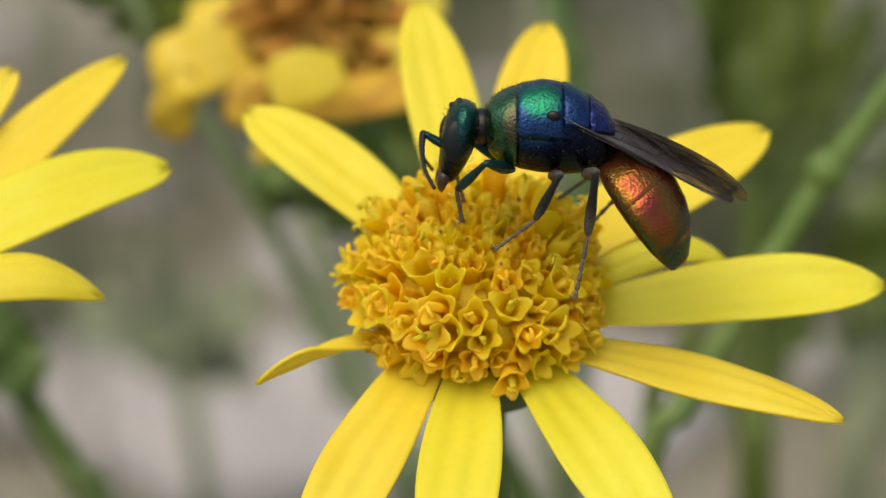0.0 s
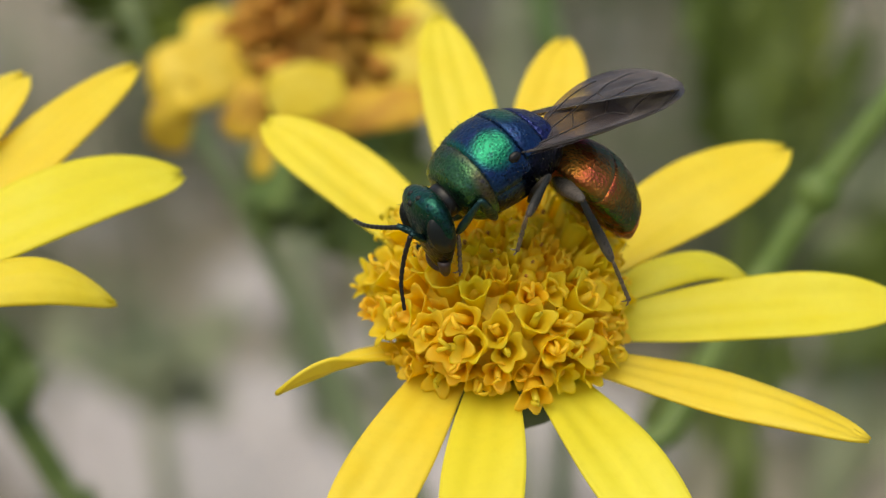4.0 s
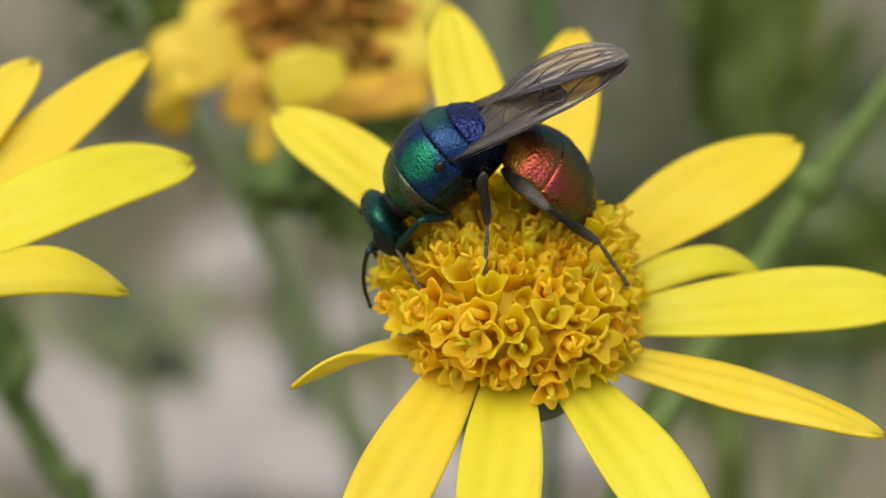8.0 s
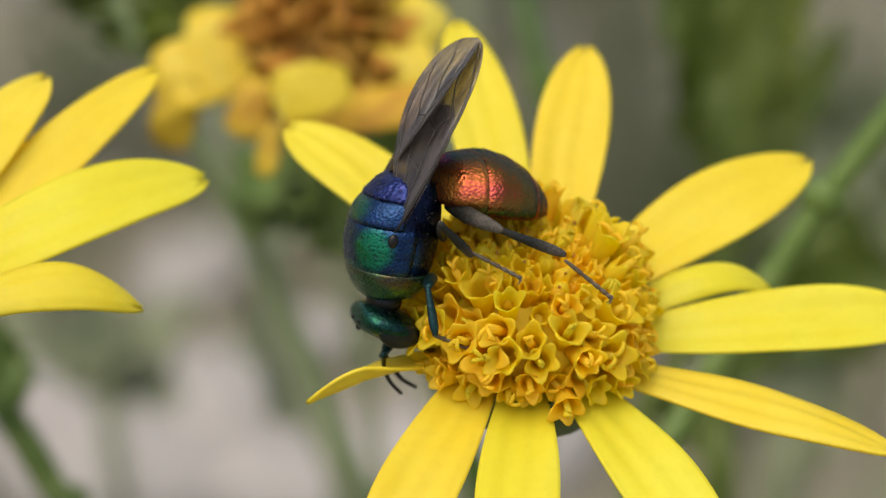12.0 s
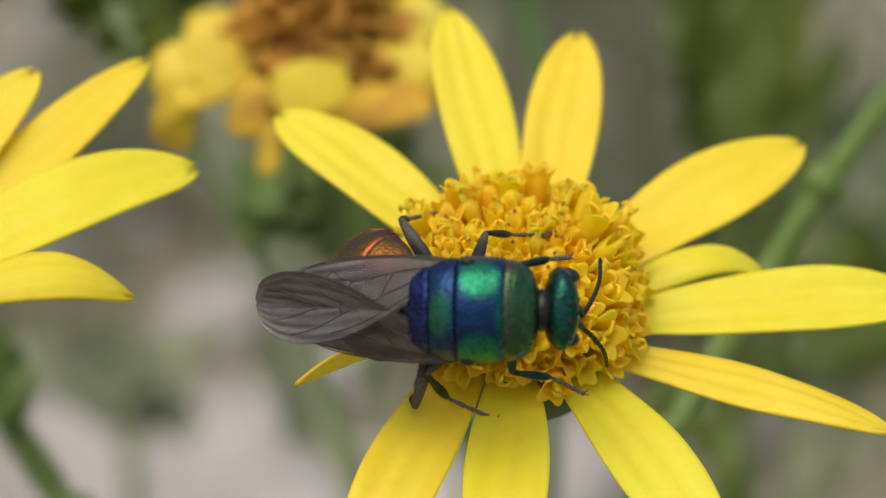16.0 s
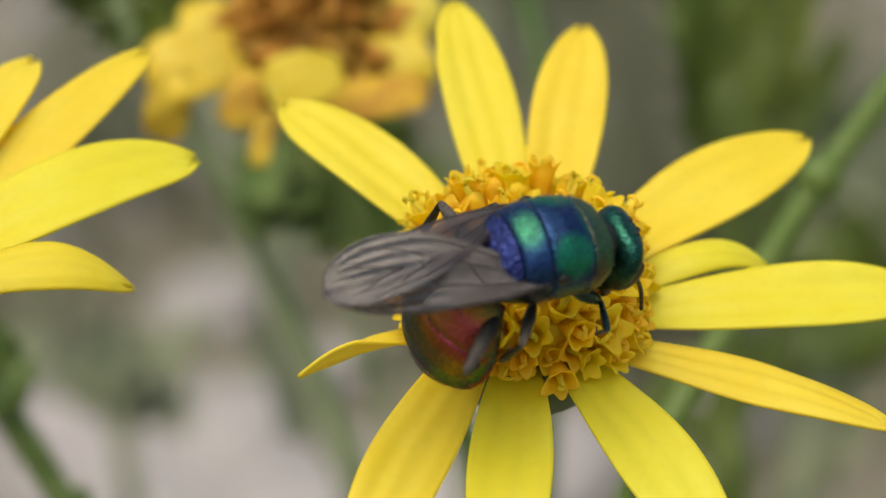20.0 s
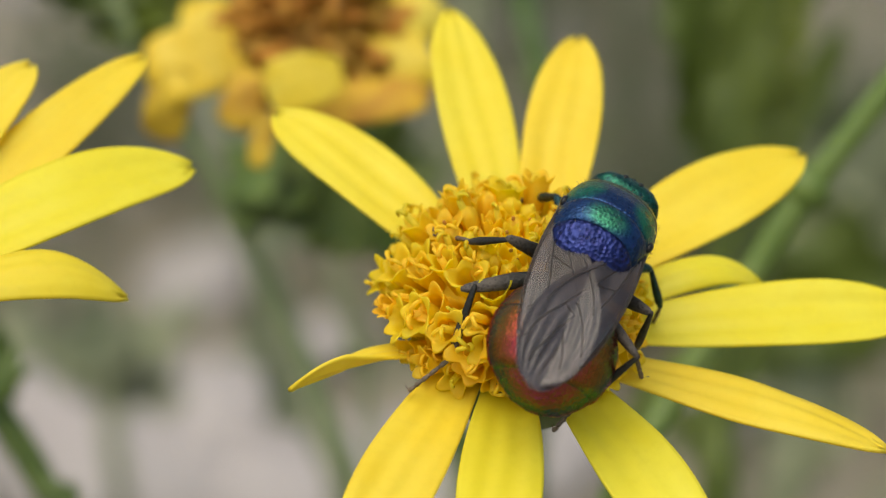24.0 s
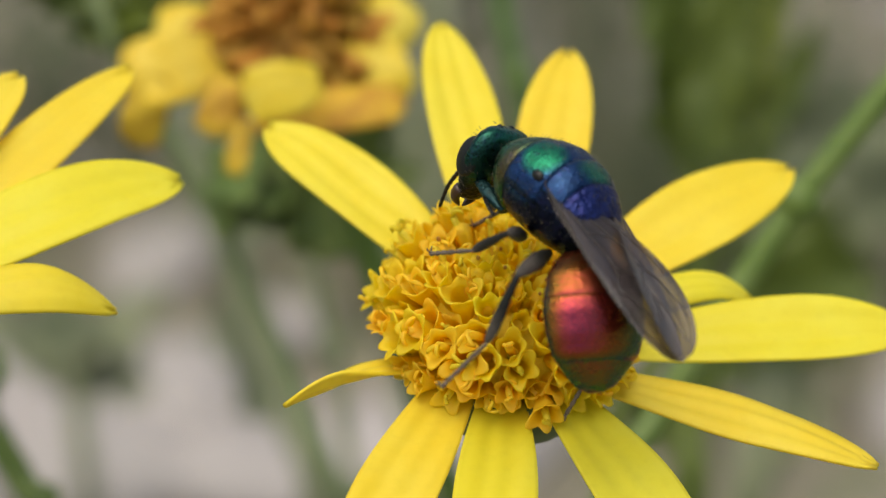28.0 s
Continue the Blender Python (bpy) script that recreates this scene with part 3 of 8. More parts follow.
for k in range(110):
    q = (k + 0.5) / 110
    pol, az = math.acos(1 - q), k * 2.39996
    p = Vector((2.9 * math.sin(pol) * math.cos(az), 2.7 * math.sin(pol) * math.sin(az), 1.6 * math.cos(pol)))
    d = (p.normalized() + Vector((rnd.uniform(-0.4, 0.4), rnd.uniform(-0.4, 0.4), rnd.uniform(-0.1, 0.5)))).normalized()
    part("dead_floret", rnd.choice(DEAD), WITHER, old, at=Matrix.Translation(p * MM) @ d.to_track_quat("Z", "Y").to_matrix().to_4x4() @ Matrix.Scale(rnd.uniform(0.8, 1.2), 4))
bm = bmesh.new()
ellipsoid(bm, (0, 0, -0.2), (2.6, 2.6, 1.4), 20, 12)
part("receptacle", bm, WITHER, old)
involucre(old, 2.8, 3)
stalk(old, [(0, 0, -3.2), (1.2, -3.0, -6.0), (5, -12, -14), (22, -60, -60), (60, -260, -230)], [0.8, 0.7, 0.7, 0.8, 1.2])


# ---- stems and leaves ----
def stem(points, radii, label, mat=STEM, node=None, n=40):
    """A plant stem from the ground up, with a swollen leaf node."""
    base = Vector(points[0])
    top = thing("plant_stem", Matrix.Translation(base * MM), label, "plant", "plant stems")
    pts = smooth_path([Vector(p) - base for p in points], n)
    rr = [float(np.interp(i / n, np.linspace(0, 1, len(radii)), radii)) for i in range(n + 1)]
    bm = bmesh.new()
    tube(bm, pts, rr, 10)
    part("stalk", bm, mat, top)
    if node is not None:
        c = Vector(node) - base
        bm = bmesh.new()
        ellipsoid(bm, c, (0.95, 0.9, 1.0), 12, 8)
        part("node", bm, mat, top, "swollen pale leaf node")
    return top


def leaf_mesh(length, width, bend, seed, lobes=5):
    """A narrow lobed ragwort leaf with a midrib."""
    rnd = random.Random(seed)
    ns, nu = 26, 6
    tops, lows = [], []
    for i in range(ns + 1):
        s = i / ns
        w = width / 2 * math.sin(math.pi * min(1, s ** 0.7)) ** 0.8 * (0.62 + 0.38 * abs(math.sin(s * math.pi * lobes))) + 0.15
        z = bend * s * s
        rt, rl = [], []
        for k in range(nu + 1):
            u = 2 * k / nu - 1
            zz = z + 0.25 * w * abs(u) + 0.12 * width * math.sin(s * 11 + u * 2 + seed) * abs(u)
            p = Vector((length * s, u * w, zz))
            rt.append(p)
            rl.append(p - Vector((0, 0, 0.25 if k != nu // 2 else 0.6)))
        tops.append(rt)
        lows.append(rl)
    bm = bmesh.new()
    rings(bm, [a + b[::-1] for a, b in zip(tops, lows)])
    return bm


def leafy(ob, spots, mat=LEAF):
    """Leaves (x, y, z, length, width, bend, turn, lift) on a stem thing."""
    base = ob.matrix_basis.translation / MM
    for i, (x, y, z, ln, w, bend, turn, lift) in enumerate(spots):
        part("leaf", leaf_mesh(ln, w, bend, i), mat, ob, at=mm_at(x - base.x, y - base.y, z - base.z, 0, -lift, turn))


right_stem = stem([(-20, 80, 0), (-6, 45, 260), (7.1, 14.1, 380.2), (9.0, 15.9, 382.9), (11.1, 17.6, 385.9), (13.3, 19.2, 389.0), (15.0, 20.3, 391.4), (16.9, 21.3, 393.7), (18.5, 22.0, 395.7), (20.3, 22.7, 397.9)], [1.2, 0.8, 0.56, 0.6, 0.56], "slender green ragwort stem with a pale leaf node", FRESH_STEM, node=(15.0, 20.3, 391.4))
plant_0 = stem([(24.8, 112.7, 0.0), (20.8, 67.7, 193.3), (16.8, 52.7, 351.5), (16.7, 55.1, 355.6), (16.6, 57.1, 359.1), (16.9, 59.8, 363.8), (17.4, 62.4, 368.2), (17.8, 65.4, 373.5), (18.1, 68.6, 379.0)], [1.96, 1.4, 1.2, 1], "upright leafy green stem out of focus", LEAF)
stem([(-1.2, 120.8, 0.0), (2.8, 75.8, 201.0), (6.8, 60.8, 365.5), (7.1, 63.5, 370.2), (6.2, 65.8, 374.3), (5.0, 68.2, 378.3), (4.3, 69.9, 381.2)], [0.98, 0.7, 0.7, 0.6], "thin green stem behind the petals", STEM, node=(6.2, 65.8, 374.3))
plant_2 = stem([(2.2, 144.7, 0.0), (-1.8, 99.7, 179.8), (-5.8, 84.7, 326.9), (-8.4, 89.0, 334.3), (-11.1, 92.4, 340.2), (-13.3, 95.8, 346.1), (-15.4, 99.0, 351.7), (-17.2, 102.2, 357.2)], [2.1, 1.5, 1.4, 1.2], "pale grey-green stem out of focus", GREY_LEAF)
plant_3 = stem([(4.8, 112.3, 0.0), (0.8, 67.3, 192.9), (-3.2, 52.3, 350.8), (-3.6, 55.0, 355.5), (-4.6, 57.7, 360.2), (-5.9, 60.2, 364.5), (-7.1, 62.3, 368.0)], [0.7, 0.5, 0.45, 0.45], "pale green stem behind the flower head", GREY_LEAF, node=(-4.6, 57.7, 360.2))
plant_4 = stem([(-24, 190, 0.0), (-27, 160, 150.0), (-31.4, 144.3, 287.6), (-33.1, 149.5, 295.5), (-34.0, 152.0, 299.6)], [2.4, 1.6, 1.2, 1.0], "low bushy grey-green plant out of focus", GREY_LEAF)
stem([(1.2, 91.1, 0.0), (5.2, 46.1, 203.5), (9.2, 31.1, 370.0), (10.5, 33.0, 373.3), (11.8, 34.1, 375.2)], [0.98, 0.7, 0.6, 0.5], "short green side shoot", LEAF, node=(10.5, 33.0, 373.3))
plant_6 = stem([(25.6, 185.4, 0.0), (29.6, 140.4, 163.6), (33.6, 125.4, 297.4), (35.2, 129.7, 304.9), (37.8, 133.5, 311.4), (39.9, 137.3, 318.0), (40.9, 142.1, 326.4)], [3.08, 2.2, 2, 1.6], "blurred grey-green plant stem", GREY_LEAF)
plant_7 = stem([(14.1, 258.2, 0.0), (10.1, 213.2, 133.9), (6.1, 198.2, 243.5), (3.0, 208.6, 261.5), (3.5, 221.2, 283.3), (4.9, 228.6, 296.2), (5.5, 234.6, 306.5)], [4.2, 3, 2.6, 2], "blurred grey-green plant stem", GREY_LEAF)
plant_8 = stem([(10, 110, 0.0), (4, 62, 190.0), (-1.5, 42, 358.0), (-3.4, 36.7, 363.8), (-7.0, 39.4, 371.9), (-10.5, 40.9, 379.1), (-13.2, 41.3, 384.7), (-15.0, 41.8, 388.0), (-16.2, 43.0, 390.6)], [1.0, 0.7, 0.5, 0.46, 0.4], "slanting pale green stem behind the withered head", PALE_STEM)
plant_9 = stem([(-8.8, 86.2, 0.0), (-12.8, 41.2, 203.3), (-16.8, 26.2, 369.6), (-17.9, 27.1, 371.2), (-19.2, 28.2, 373.0), (-20.5, 29.2, 374.8), (-21.5, 30.4, 376.9), (-22.2, 31.6, 379.0)], [1.05, 0.75, 0.8, 0.7], "dark green leafy stem at the edge of view", BRACT)
leafy(plant_0, [(17.2, 63.0, 369.4, 13.2, 5, 2, 125, 55), (18.1, 68.1, 366.2, 13.8, 5, 2, 104, 59), (17.1, 60.6, 369.2, 13.9, 5, 2, 68, 58), (18.5, 69.5, 364.7, 15.3, 5, 2, 52, 54), (18.6, 73.5, 357.4, 17.7, 4.5, 3, 38, 47), (17.1, 59.1, 372.6, 11.8, 4, 2, 83, 60), (18.3, 68.6, 349.1, 7.1, 5, 2, 29, 40), (18.2, 67.5, 347.2, 5.6, 5, 2, 168, 20)], LEAF)
leafy(plant_6, [(34.7, 128.6, 303.0, 11.1, 12, 4, 32, 43), (40.5, 143.6, 309.0, 10.4, 11, 4, 150, 41), (41.6, 145.9, 312.9, 15.3, 18, 6, 132, 52), (41.2, 143.2, 318.3, 17.0, 18, 6, 66, 58)], GREY_LEAF)
leafy(plant_2, [(-8.9, 97.3, 328.7, 10.5, 8, 4, 155, 36), (-13.5, 103.8, 340.0, 7.0, 7, 4, 23, 34)], GREY_LEAF)
leafy(plant_2, [(-13.5, 65.9, 374.4, 7.5, 8, 3, 156, 35)], LEAF)
leafy(plant_3, [(-3.0, 38.1, 378.2, 8.0, 7.5, 2, 148, 42), (-2.5, 42.3, 377.4, 5.9, 7, 2, 131, 53)], LEAF)
leafy(plant_4, [(-34.0, 152.0, 299.4, 11.0, 11, 2, 10, 12), (-34.0, 152.0, 299.0, 12.0, 12, 2, 172, 10), (-33.6, 151.0, 297.6, 13.0, 10, 2, 38, 16), (-33.5, 150.6, 297.0, 10.0, 10, 2, 140, 18), (-33.3, 150.0, 296.2, 9.0, 9, 1, -12, 6), (-34.0, 152.0, 299.6, 7.0, 8, 2, 90, 50)], GREY_LEAF)
leafy(plant_7, [(3.3, 213.8, 270.5, 21.8, 16, 6, 39, 48), (3.6, 216.7, 275.6, 19.0, 14, 6, 140, 48)], GREY_LEAF)
leafy(plant_8, [(-14.6, 41.7, 387.2, 5.6, 8.0, 1.2, 70, 62), (-15.4, 42.2, 388.8, 5.0, 8.0, 1.0, 105, 66), (-15.0, 41.8, 388.0, 5.0, 7.0, 1.0, 40, 56)], LEAF)
leafy(plant_8, [(-10.4, 40.9, 378.9, 6.2, 6.0, 1.0, 4, 18), (-10.1, 40.7, 378.3, 6.6, 6.0, 1.0, 12, 8), (-10.6, 40.9, 379.3, 5.4, 5.0, 1.2, 20, 32)], FRESH_STEM)
leafy(plant_9, [(-20.2, 27.6, 375.9, 4.3, 3, 0.5, 111, 58)], BRACT)
leafy(plant_6, [(37.0, 129.3, 314.1, 15.7, 16, 5, 66, 58), (39.2, 147.5, 295.6, 10.7, 14, 5, 139, 49), (41.8, 149.0, 308.4, 8.3, 16, 5, 62, 57)], LEAF)


# ---- stones and grass on the ground ----
def stone_mesh(seed):
    bm = bmesh.new()
    bmesh.ops.create_icosphere(bm, subdivisions=3, radius=1)
    for v in bm.verts:
        k = 1 + 0.28 * noise.noise(v.co * 1.3 + Vector((seed * 7, 0, 0))) + 0.08 * noise.noise(v.co * 4 + Vector((seed * 3, 2, 0)))
        v.co = Vector((v.co.x * k, v.co.y * k * 0.8, v.co.z * k * 0.45))
    return mesh_of(bm, STONE)


STONES = [stone_mesh(i) for i in range(5)]
rnd = random.Random(21)
for i in range(70):
    if i < 9:
        x, y, s = [(-112, 572, 40), (-60, 580, 36), (-86, 545, 34), (30, 575, 32), (96, 600, 18), (-140, 585, 30), (5, 545, 30), (170, 575, 22), (-40, 545, 28)][i]
    else:
        x, y, s = rnd.uniform(-260, 260), rnd.uniform(480, 1100), rnd.uniform(7, 22)
    st = new("stone", STONES[i % 5])
    st.matrix_basis = mm_at(x, y, 0.2 * s, rnd.uniform(-8, 8), rnd.uniform(-8, 8), rnd.uniform(0, 360)) @ Matrix.Scale(s, 4)
    tagged(st, "pale pinkish grey stone lying on dry ground", "stone", "stones on the ground")
bm = bmesh.new()
for i in range(1500):
    cx, cy = rnd.choice([(121, 712), (100, 692), (136, 745), (92, 660), (-120, 760), (-60, 840), (60, 860), (150, 720), (-170, 620), (0, 960), (110, 980), (-140, 1000), (20, 700)])
    x, y = rnd.gauss(cx, 38), rnd.gauss(cy, 45)
    h, a, ln = rnd.uniform(25, 90), rnd.uniform(0, 6.3), rnd.uniform(5, 35)
    w = rnd.uniform(0.8, 1.8)
    dx, dy = math.cos(a), math.sin(a)
    p = [Vector((x + dx * ln * t * t, y + dy * ln * t * t, h * t)) for t in (0, 0.35, 0.7, 1)]
    rings(bm, [[q + Vector((-dy, dx, 0)) * w * (1 - t), q + Vector((dx, dy, 0)) * 0.3, q - Vector((-dy, dx, 0)) * w * (1 - t)] for q, t in zip(p, (0, 0.2, 0.5, 0.95))])
tagged(new("grass", mesh_of(bm, GREY_LEAF)), "sparse grey-green grass and weeds on the ground", "grass", kind="stuff")


# ---- the wasp ----
PARTS = {}
wasp = thing("cuckoo_wasp", FLOWER, "metallic cuckoo wasp, blue-green thorax and crimson abdomen, on the flower", "wasp")
SECTIONS = [(1.95, 0.75, -0.4, 0.64), (1.8, 0.95, -0.8, 1.17), (1.4, 1.22, -1.12, 1.46), (0.95, 1.42, -1.3, 1.57), (0.2, 1.58, -1.42, 1.61), (-0.45, 1.52, -1.46, 1.59),
            (-0.9, 1.38, -1.44, 1.51), (-1.4, 1.08, -1.38, 1.36), (-1.85, 0.72, -1.26, 1.11), (-2.1, 0.35, -1.15, 0.80)]


def thorax_ring(x, a0, a1, scale=1.0, n=28, floor=None):
    """Part of the thorax's cross-section at x, from angle a0 to a1 (degrees), closed below."""
    xs = [s[0] for s in SECTIONS][::-1]
    top, low, w = (float(np.interp(x, xs, [s[k] for s in SECTIONS][::-1])) for k in (1, 2, 3))
    mid, h = 0.35 * top + 0.65 * low + 0.55, 0
    pts = []
    for k in range(n + 1):
        a = radians(a0 + (a1 - a0) * k / n)
        h = (top - mid) if math.sin(a) > 0 else (mid - low)
        pts.append(Vector((x, scale * w * math.copysign(abs(math.cos(a)) ** 0.85, math.cos(a)), mid + scale * h * math.sin(a))))
    return pts


def slab(x0, x1, a0, a1, scale=1.0, n=9, full=False):
    """A rounded plate of the thorax between x0 and x1."""
    loops = []
    for i in range(n + 1):
        x = x0 + (x1 - x0) * i / n
        e = min(i, n - i)
        s = scale * (0.972, 0.993, 1.0)[min(e, 2)]
        ring = thorax_ring(x, a0, a1, s)
        if full:
            ring = ring[:-1]
        else:
            ring = ring + [Vector((p.x, p.y * 0.7, p.z * 0.55)) for p in ring[::-1][3:-3:3]]
        loops.append(ring)
    bm = bmesh.new()
    rings(bm, [[p * 0.95 for p in ring] for ring in loops])
    return bm


part("pronotum", slab(1.95, 0.98, 0, 360, 1.0, 10, True), PRONOTUM, wasp, "bronze-green pitted collar")
part("mesopleuron", slab(1.05, -1.95, 0, 360, 0.955, 16, True), PLEURON, wasp, "dark blue sides of the thorax")
part("scutum", slab(1.0, -0.45, -12, 192, 1.0, 12), SCUTUM, wasp, "blue plate with green side patches")
part("scutellum", slab(-0.46, -1.28, 8, 172, 1.02, 9), SCUTELLUM, wasp, "blue plate with a green middle")
part("propodeum", slab(-1.29, -2.1, 5, 175, 1.03, 9), PROPODEUM, wasp, "coarsely pitted blue rear plate")
for s in (1, -1):
    bm = bmesh.new()
    ellipsoid(bm, (-0.12, 1.43 * s, 0.6), (0.22, 0.12, 0.16), 14, 10)
    part("tegula", bm, BLACK, wasp, "glossy black wing base")
bm = bmesh.new()
tube(bm, [(-1.75, 0, -0.6), (-1.95, 0, -0.72)], [0.5, 0.4], 12)
part("petiole", bm, BLACK, wasp)
bm = bmesh.new()
ellipsoid(bm, (1.95, 0, 0.05), (0.45, 0.62, 0.55), 18, 12)
part("neck", bm, BLACK, wasp)

# head, with eyes, ocelli, mandibles
bm = bmesh.new()
prof = [(0.8, 0.25, 0.45, 0.6), (0.7, 0.45, 0.82, 0.6), (0.45, 0.58, 1.06, 0.62), (0.1, 0.66, 1.17, 0.64), (-0.4, 0.68, 1.19, 0.68), (-0.85, 0.63, 1.08, 0.74), (-1.25, 0.54, 0.86, 0.82),
        (-1.6, 0.44, 0.6, 0.9), (-1.85, 0.32, 0.46, 0.95), (-1.95, 0.2, 0.33, 0.98)]
rings(bm, [[(cx + 0.02 + 0.78 * rx * math.cos(t), ry * math.sin(t), 0.9 * (z - 0.2)) for t in (2 * math.pi * k / 28 for k in range(28))] for z, rx, ry, cx in prof])
head = part("head", bm, HEAD, wasp, "teal pitted head")
PARTS["head"] = head
for s in (1, -1):
    bm = bmesh.new()
    ellipsoid(bm, (0.84, 0.9 * s, -0.56), (0.42, 0.25, 0.64), 20, 16)
    part("eye", bm, EYE, head, "dark compound eye")
    bm = bmesh.new()
    tube(bm, smooth_path([(1.05, 0.4 * s, -1.65), (1.15, 0.38 * s, -1.98), (1.1, 0.08 * s, -2.25)], 6), [0.2, 0.2, 0.18, 0.15, 0.12, 0.08, 0.03], 8)
    part("mandible", bm, MANDIBLE, head, "brown jaw")
for y, z, x in ((0, 0.38, 0.98), (0.26, 0.49, 0.76), (-0.26, 0.49, 0.76)):
    bm = bmesh.new()
    ellipsoid(bm, (x, y, z), (0.11, 0.11, 0.1), 10, 8)
    part("ocellus", bm, EYE, head)


def hair_mesh(spots, length, seed):
    """Short pale bristles standing on the given spots (place, direction)."""
    rnd = random.Random(seed)
    bm = bmesh.new()
    for p, d in spots:
        d = (Vector(d).normalized() + Vector((rnd.uniform(-0.4, 0.4), rnd.uniform(-0.4, 0.4), rnd.uniform(-0.4, 0.4)))).normalized()
        p = Vector(p)
        q = p + d * length * rnd.uniform(0.6, 1.3)
        s = d.orthogonal().normalized() * 0.008
        t = d.cross(s).normalized() * 0.008
        a = [bm.verts.new(v) for v in (p + s, p - s * 0.5 + t, p - s * 0.5 - t, q)]
        for f in ((0, 1, 3), (1, 2, 3), (2, 0, 3)):
            bm.faces.new([a[k] for k in f])
    return mesh_of(bm, HAIR)


rnd = random.Random(31)
spots = []
for k in range(140):
    a, z = rnd.uniform(0, 6.283), rnd.uniform(-1.9, 0.6)
    n = np.interp(z + 0.2, [-1.95, -1.25, -0.4, 0.45, 0.8], [0.3, 0.7, 1.0, 0.88, 0.4])
    spots.append(((0.7 + 0.53 * n * math.cos(a), 1.19 * n * math.sin(a), z), (math.cos(a), math.sin(a), 0.4)))
tagged(part("head_hair", hair_mesh(spots, 0.16, 1), HAIR, head, "sparse pale bristles"), kind="stuff")
spots = []
for k in range(320):
    x, a = rnd.uniform(-1.9, 1.85), rnd.uniform(-40, 220)
    p = thorax_ring(x, a, a + 1, 1.0, 1)[0]
    spots.append((p * 0.95, (0.2, p.y, p.z)))
tagged(part("thorax_hair", hair_mesh(spots, 0.14, 2), HAIR, wasp, "sparse pale bristles"), kind="stuff")

# antennae: each piece runs along its own +z from its joint
bm = bmesh.new()
tube(bm, smooth_path([(0, 0, 0), (0, 0.02, 0.4), (0, 0, 0.76)], 6), [0.08, 0.1, 0.115, 0.115, 0.11, 0.1, 0.08], 10)
SCAPE = mesh_of(bm, LEG_TEAL)
bm = bmesh.new()
arc = smooth_path([(0, 0, 0), (0.14, 0, 0.7), (0.17, 0, 1.5), (0, 0, 2.32)], 44)
tube(bm, arc, [0.07 + 0.016 * abs(math.sin(i * math.pi / 4)) - 0.0005 * i for i in range(45)], 8)
FLAGELLUM = mesh_of(bm, BLACK)
for side in ("left", "right"):
    PARTS["antenna_" + side] = part("antenna", SCAPE, LEG_TEAL, wasp, "short teal base of the feeler")
    PARTS["flagellum_" + side] = part("flagellum", FLAGELLUM, BLACK, wasp, "black jointed feeler")

# gaster: three shining plates over a flat dark underside
GX = [0.05, -0.25, -0.7, -1.3, -1.85, -2.5, -3.1, -3.6, -3.95, -4.1]
GW = [0.35, 1.0, 1.54, 1.84, 1.95, 1.9, 1.68, 1.2, 0.74, 0.2]
GT = [0.26, 0.66, 0.98, 1.18, 1.24, 1.15, 0.92, 0.58, 0.27, 0.05]


def gaster_plate(x0, x1, scale, n=12):
    loops = []
    for i in range(n + 1):
        x = x0 + (x1 - x0) * i / n
        w, t = (float(np.interp(-x, [-g for g in GX], v)) for v in (GW, GT))
        s = scale * (0.97, 1.0)[min(i, 1)] * (0.985 if i == n else 1.0)
        up = [(x, s * w * math.cos(a), -0.35 + s * (t + 0.35) * math.sin(a)) for a in (math.pi * k / 24 for k in range(25))]
        under = [(x, s * w * math.cos(a) * 0.92, -0.35 - 0.28 * w * abs(math.sin(a)) ** 0.5 * 0.6) for a in (math.pi * (1 - k / 10) for k in range(1, 10))]
        loops.append(up + under)
    bm = bmesh.new()
    rings(bm, loops)
    return bm


gaster = part("gaster", gaster_plate(0.05, -1.5, 1.0), GASTER_1, wasp, "copper-red first abdomen plate with green flanks")
part("second_plate", gaster_plate(-1.38, -3.3, 1.015, 16), GASTER_2, gaster, "crimson second abdomen plate with green flanks")
part("third_plate", gaster_plate(-3.2, -4.1, 1.0), GASTER_3, gaster, "green last abdomen plate")
PARTS["gaster"] = gaster


# wings, in their own space at the root: length along -x, leading edge outward
def wing_edges(s, length, width):
    lead = 0.12 + 0.3 * math.sin(math.pi * s ** 0.8)
    rise = math.sin(min(1, s / 0.68) * math.pi / 2) ** 1.2
    tip = max(0.0, 1 - (max(s - 0.68, 0) / 0.32) ** 2.2) ** 0.5
    mid = -0.38 * width * rise
    return mid + (lead - mid) * (tip if s > 0.68 else 1), mid + (-0.15 - width * rise - mid) * (tip if s > 0.68 else 1)


def wing_point(s, u, length, width, side):
    a, b = wing_edges(s, length, width)
    y = a + (b - a) * u
    z = 0.16 * math.sin(math.pi * s) - 0.1 * s * s + 0.012 * math.sin(u * 9 + s * 4) * s + 0.024 * math.sin(u * 46 + 7 * s) * min(1, max(0, (s - 0.42) / 0.2)) * min(1, (1 - s) * 8)
    return Vector((-length * s, side * y, z))


def wing_mesh(length, width, side, z=0.0):
    ns, nu = 40, 44
    up = [[wing_point(i / ns, k / nu, length, width, side) + Vector((0, 0, z)) for k in range(nu + 1)] for i in range(ns + 1)]
    bm = bmesh.new()
    rings(bm, [r + [p - Vector((0, 0, 0.012)) for p in r[::-1]] for r in up])
    return mesh_of(bm, WING)


